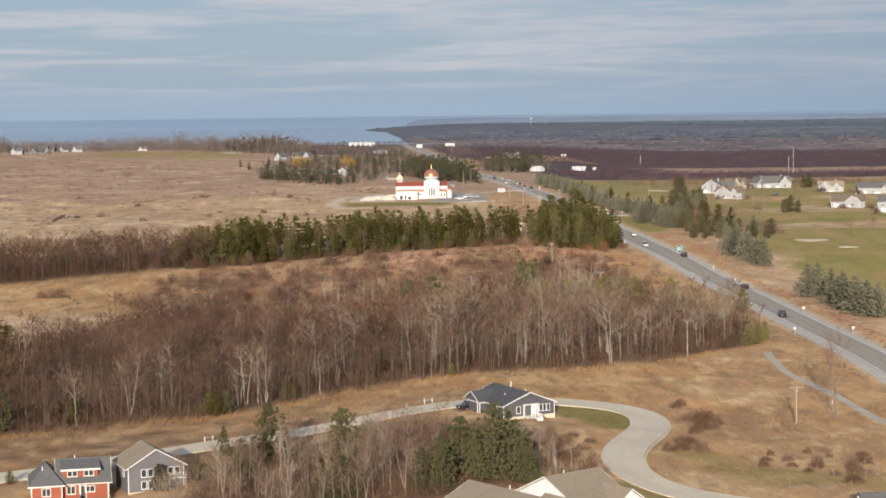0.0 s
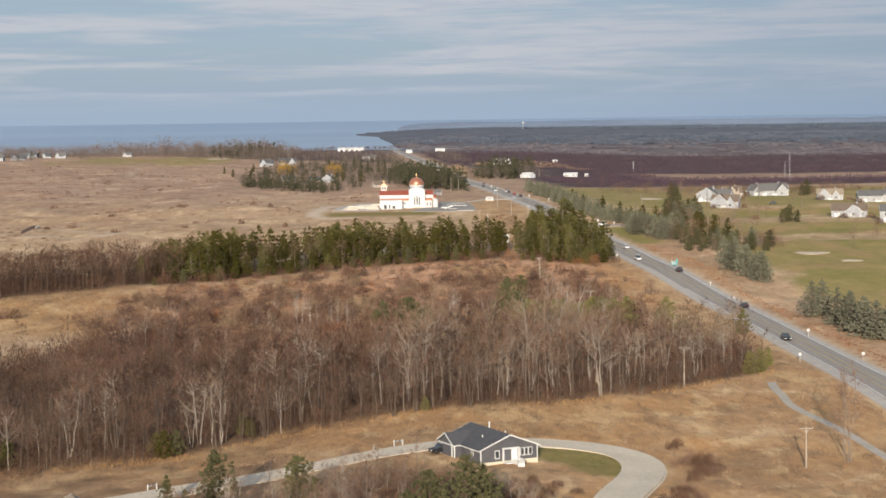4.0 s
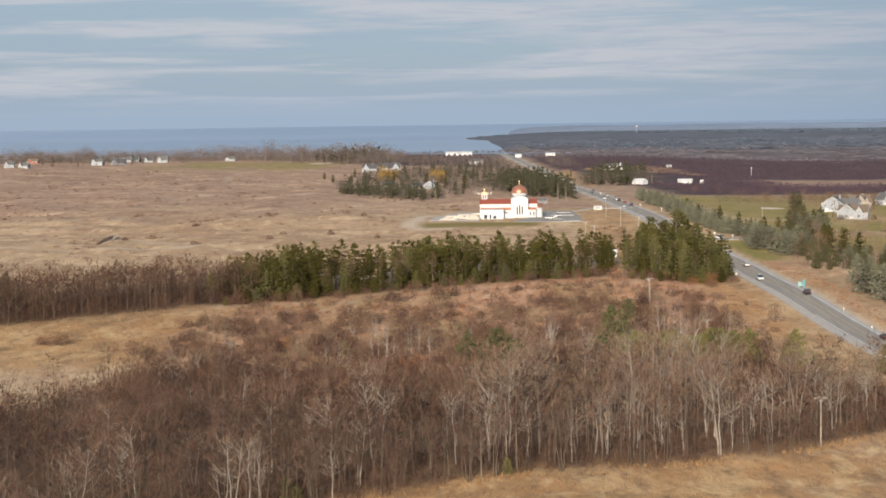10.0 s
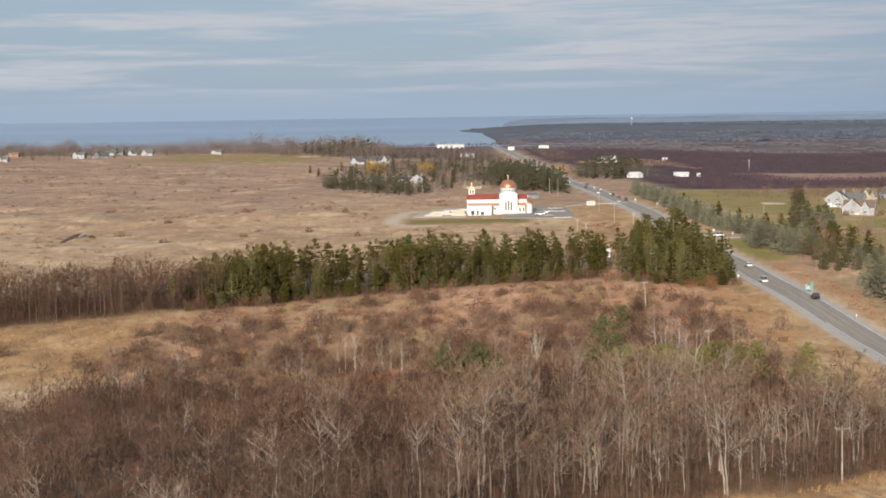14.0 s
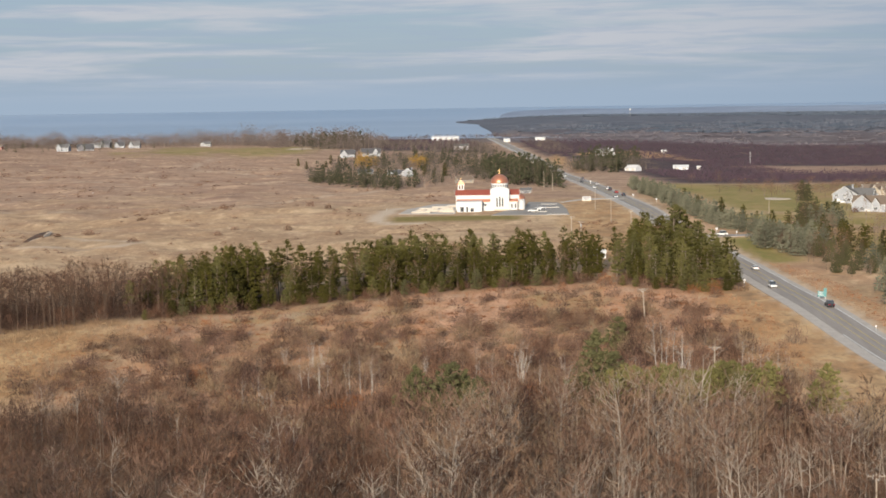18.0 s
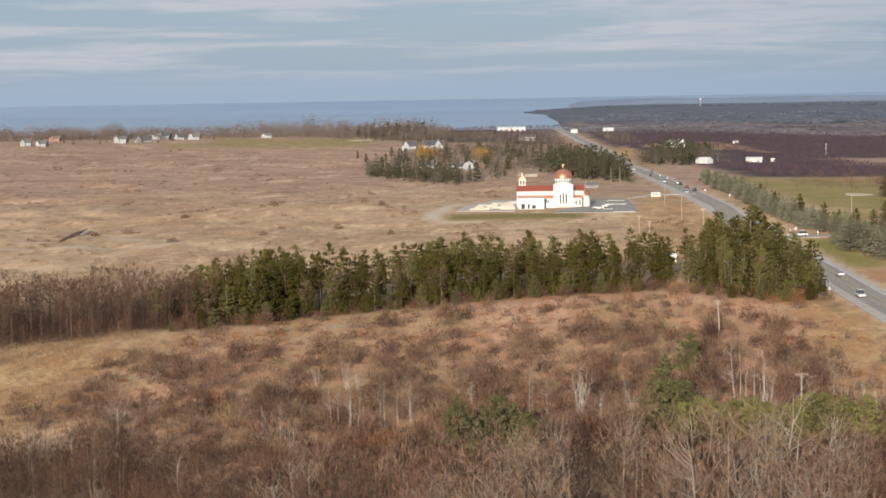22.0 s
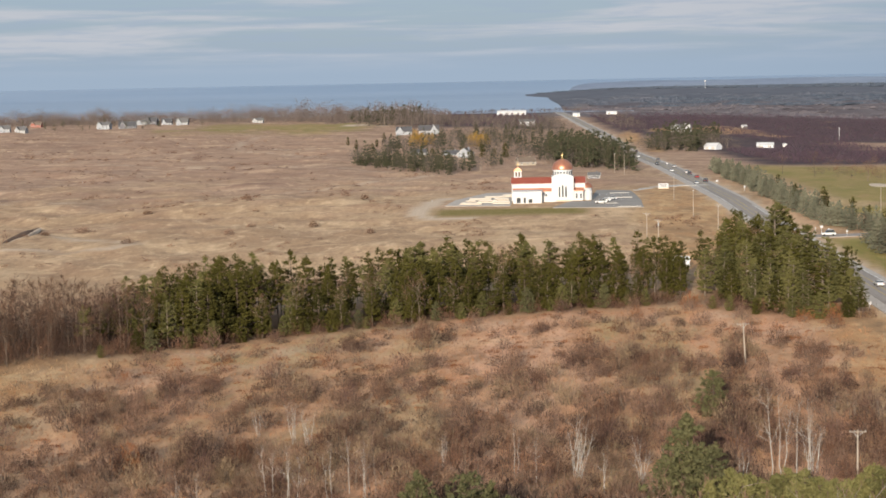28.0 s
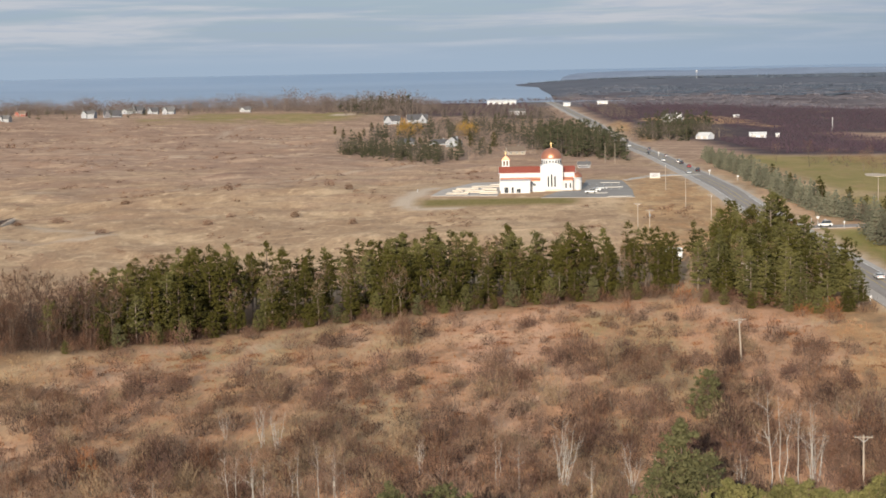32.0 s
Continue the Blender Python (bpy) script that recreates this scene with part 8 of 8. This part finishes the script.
door(hut, 0.7, -1.5, 0.05, 0.8, 1.6)

# masts and the water tower far off
for x, y, hh, label in ((300, 1545, 24, "tall thin radio mast"), (295, 1540, 16, "thin radio mast beside a taller one")):
    ob = thing("radio_mast", x, y, float(ground_height(x, y)), 0, label, "mast", "radio masts")
    part("mast", turned(bmesh.new(), [(0.16, -0.5), (0.12, hh)], 6), SIGN_WHITE, ob)
    part("base", boxes((-0.8, 0.8, -0.8, 0.8, -0.5, 0.5)), CONCRETE, ob)
fan_pole = thing("wind_machine", 207.5, 1890, float(ground_height(207.5, 1890)), 0, "white orchard wind machine on a tall pole", "wind machine")
part("pole", turned(bmesh.new(), [(0.28, -0.5), (0.22, 9.5)], 8), SIGN_WHITE, fan_pole)
part("gearbox", boxes((-0.5, 0.5, -0.4, 0.4, 9.4, 10.2), bevel=0.1), SIGN_WHITE, fan_pole)
part("blade", boxes((-0.2, 0.2, -0.55, -0.4, 7.2, 9.7), bevel=0.04), SIGN_WHITE, fan_pole)
tower = thing("water_tower", 213, 4300, float(ground_height(213, 4300)), 0, "white water tower on the far skyline", "water tower")
part("tank", turned(bmesh.new(), [(0.5, 13.2), (1.9, 14.2), (2.4, 15.5), (1.9, 16.9), (0.5, 17.8)], 18), SIGN_WHITE, tower)
part("stem", turned(bmesh.new(), [(0.6, -2), (0.3, 3), (0.3, 13.5)], 12), SIGN_WHITE, tower)

# the sand bank in the wide field, its shadow put into the dark colour
bank = thing("dirt_bank", -200, 945, float(lie(-200, 945)), 0, "raw earth bank cut into the dry field, coloured dark for its shadow", "earth bank")
bv, bu = np.meshgrid(np.linspace(-1, 1, 33), np.linspace(-1, 1, 17))
leaf = 1 - 0.9 * bv ** 2
bxx, byy = bv * -2.2 + bu * 2.3 * leaf, bv * 24 + bu * 3
bz = lie(bxx - 200, byy + 945) - float(lie(-200, 945)) + (0.9 * (1 - bu ** 2) * leaf * (1 + 0.3 * rough(bxx, byy, 3, 4)) - 0.05)
n = bv.shape[1]
cell = (np.arange(bv.shape[0] - 1)[:, None] * n + np.arange(n - 1)[None, :]).ravel()
STRAW_SAND = surface("straw_sand", (0.60, 0.46, 0.33), (0.68, 0.53, 0.39), 0.4, 0.95, fine=1.5)
# earth brown, darkened to stand in for the bank's crescent of shadow
EARTH = surface("shadow_dark_earth", (0.10, 0.060, 0.042), (0.16, 0.100, 0.068), 0.4, 0.95, fine=2.0, bump=0.5)
piece("earth_mound", mesh_of("earth_mound", np.stack([bxx, byy, bz], -1).reshape(-1, 3), np.stack([cell, cell + 1, cell + n + 1, cell + n], 1), [EARTH], smooth=True), bank)
rim_x = bv * -2.2 + 3.2 * leaf + bu * 0.7
piece("sand_rim", mesh_of("sand_rim", np.stack([rim_x, byy, bz - 0.1], -1).reshape(-1, 3), np.stack([cell, cell + 1, cell + n + 1, cell + n], 1), [STRAW_SAND], smooth=True), bank)
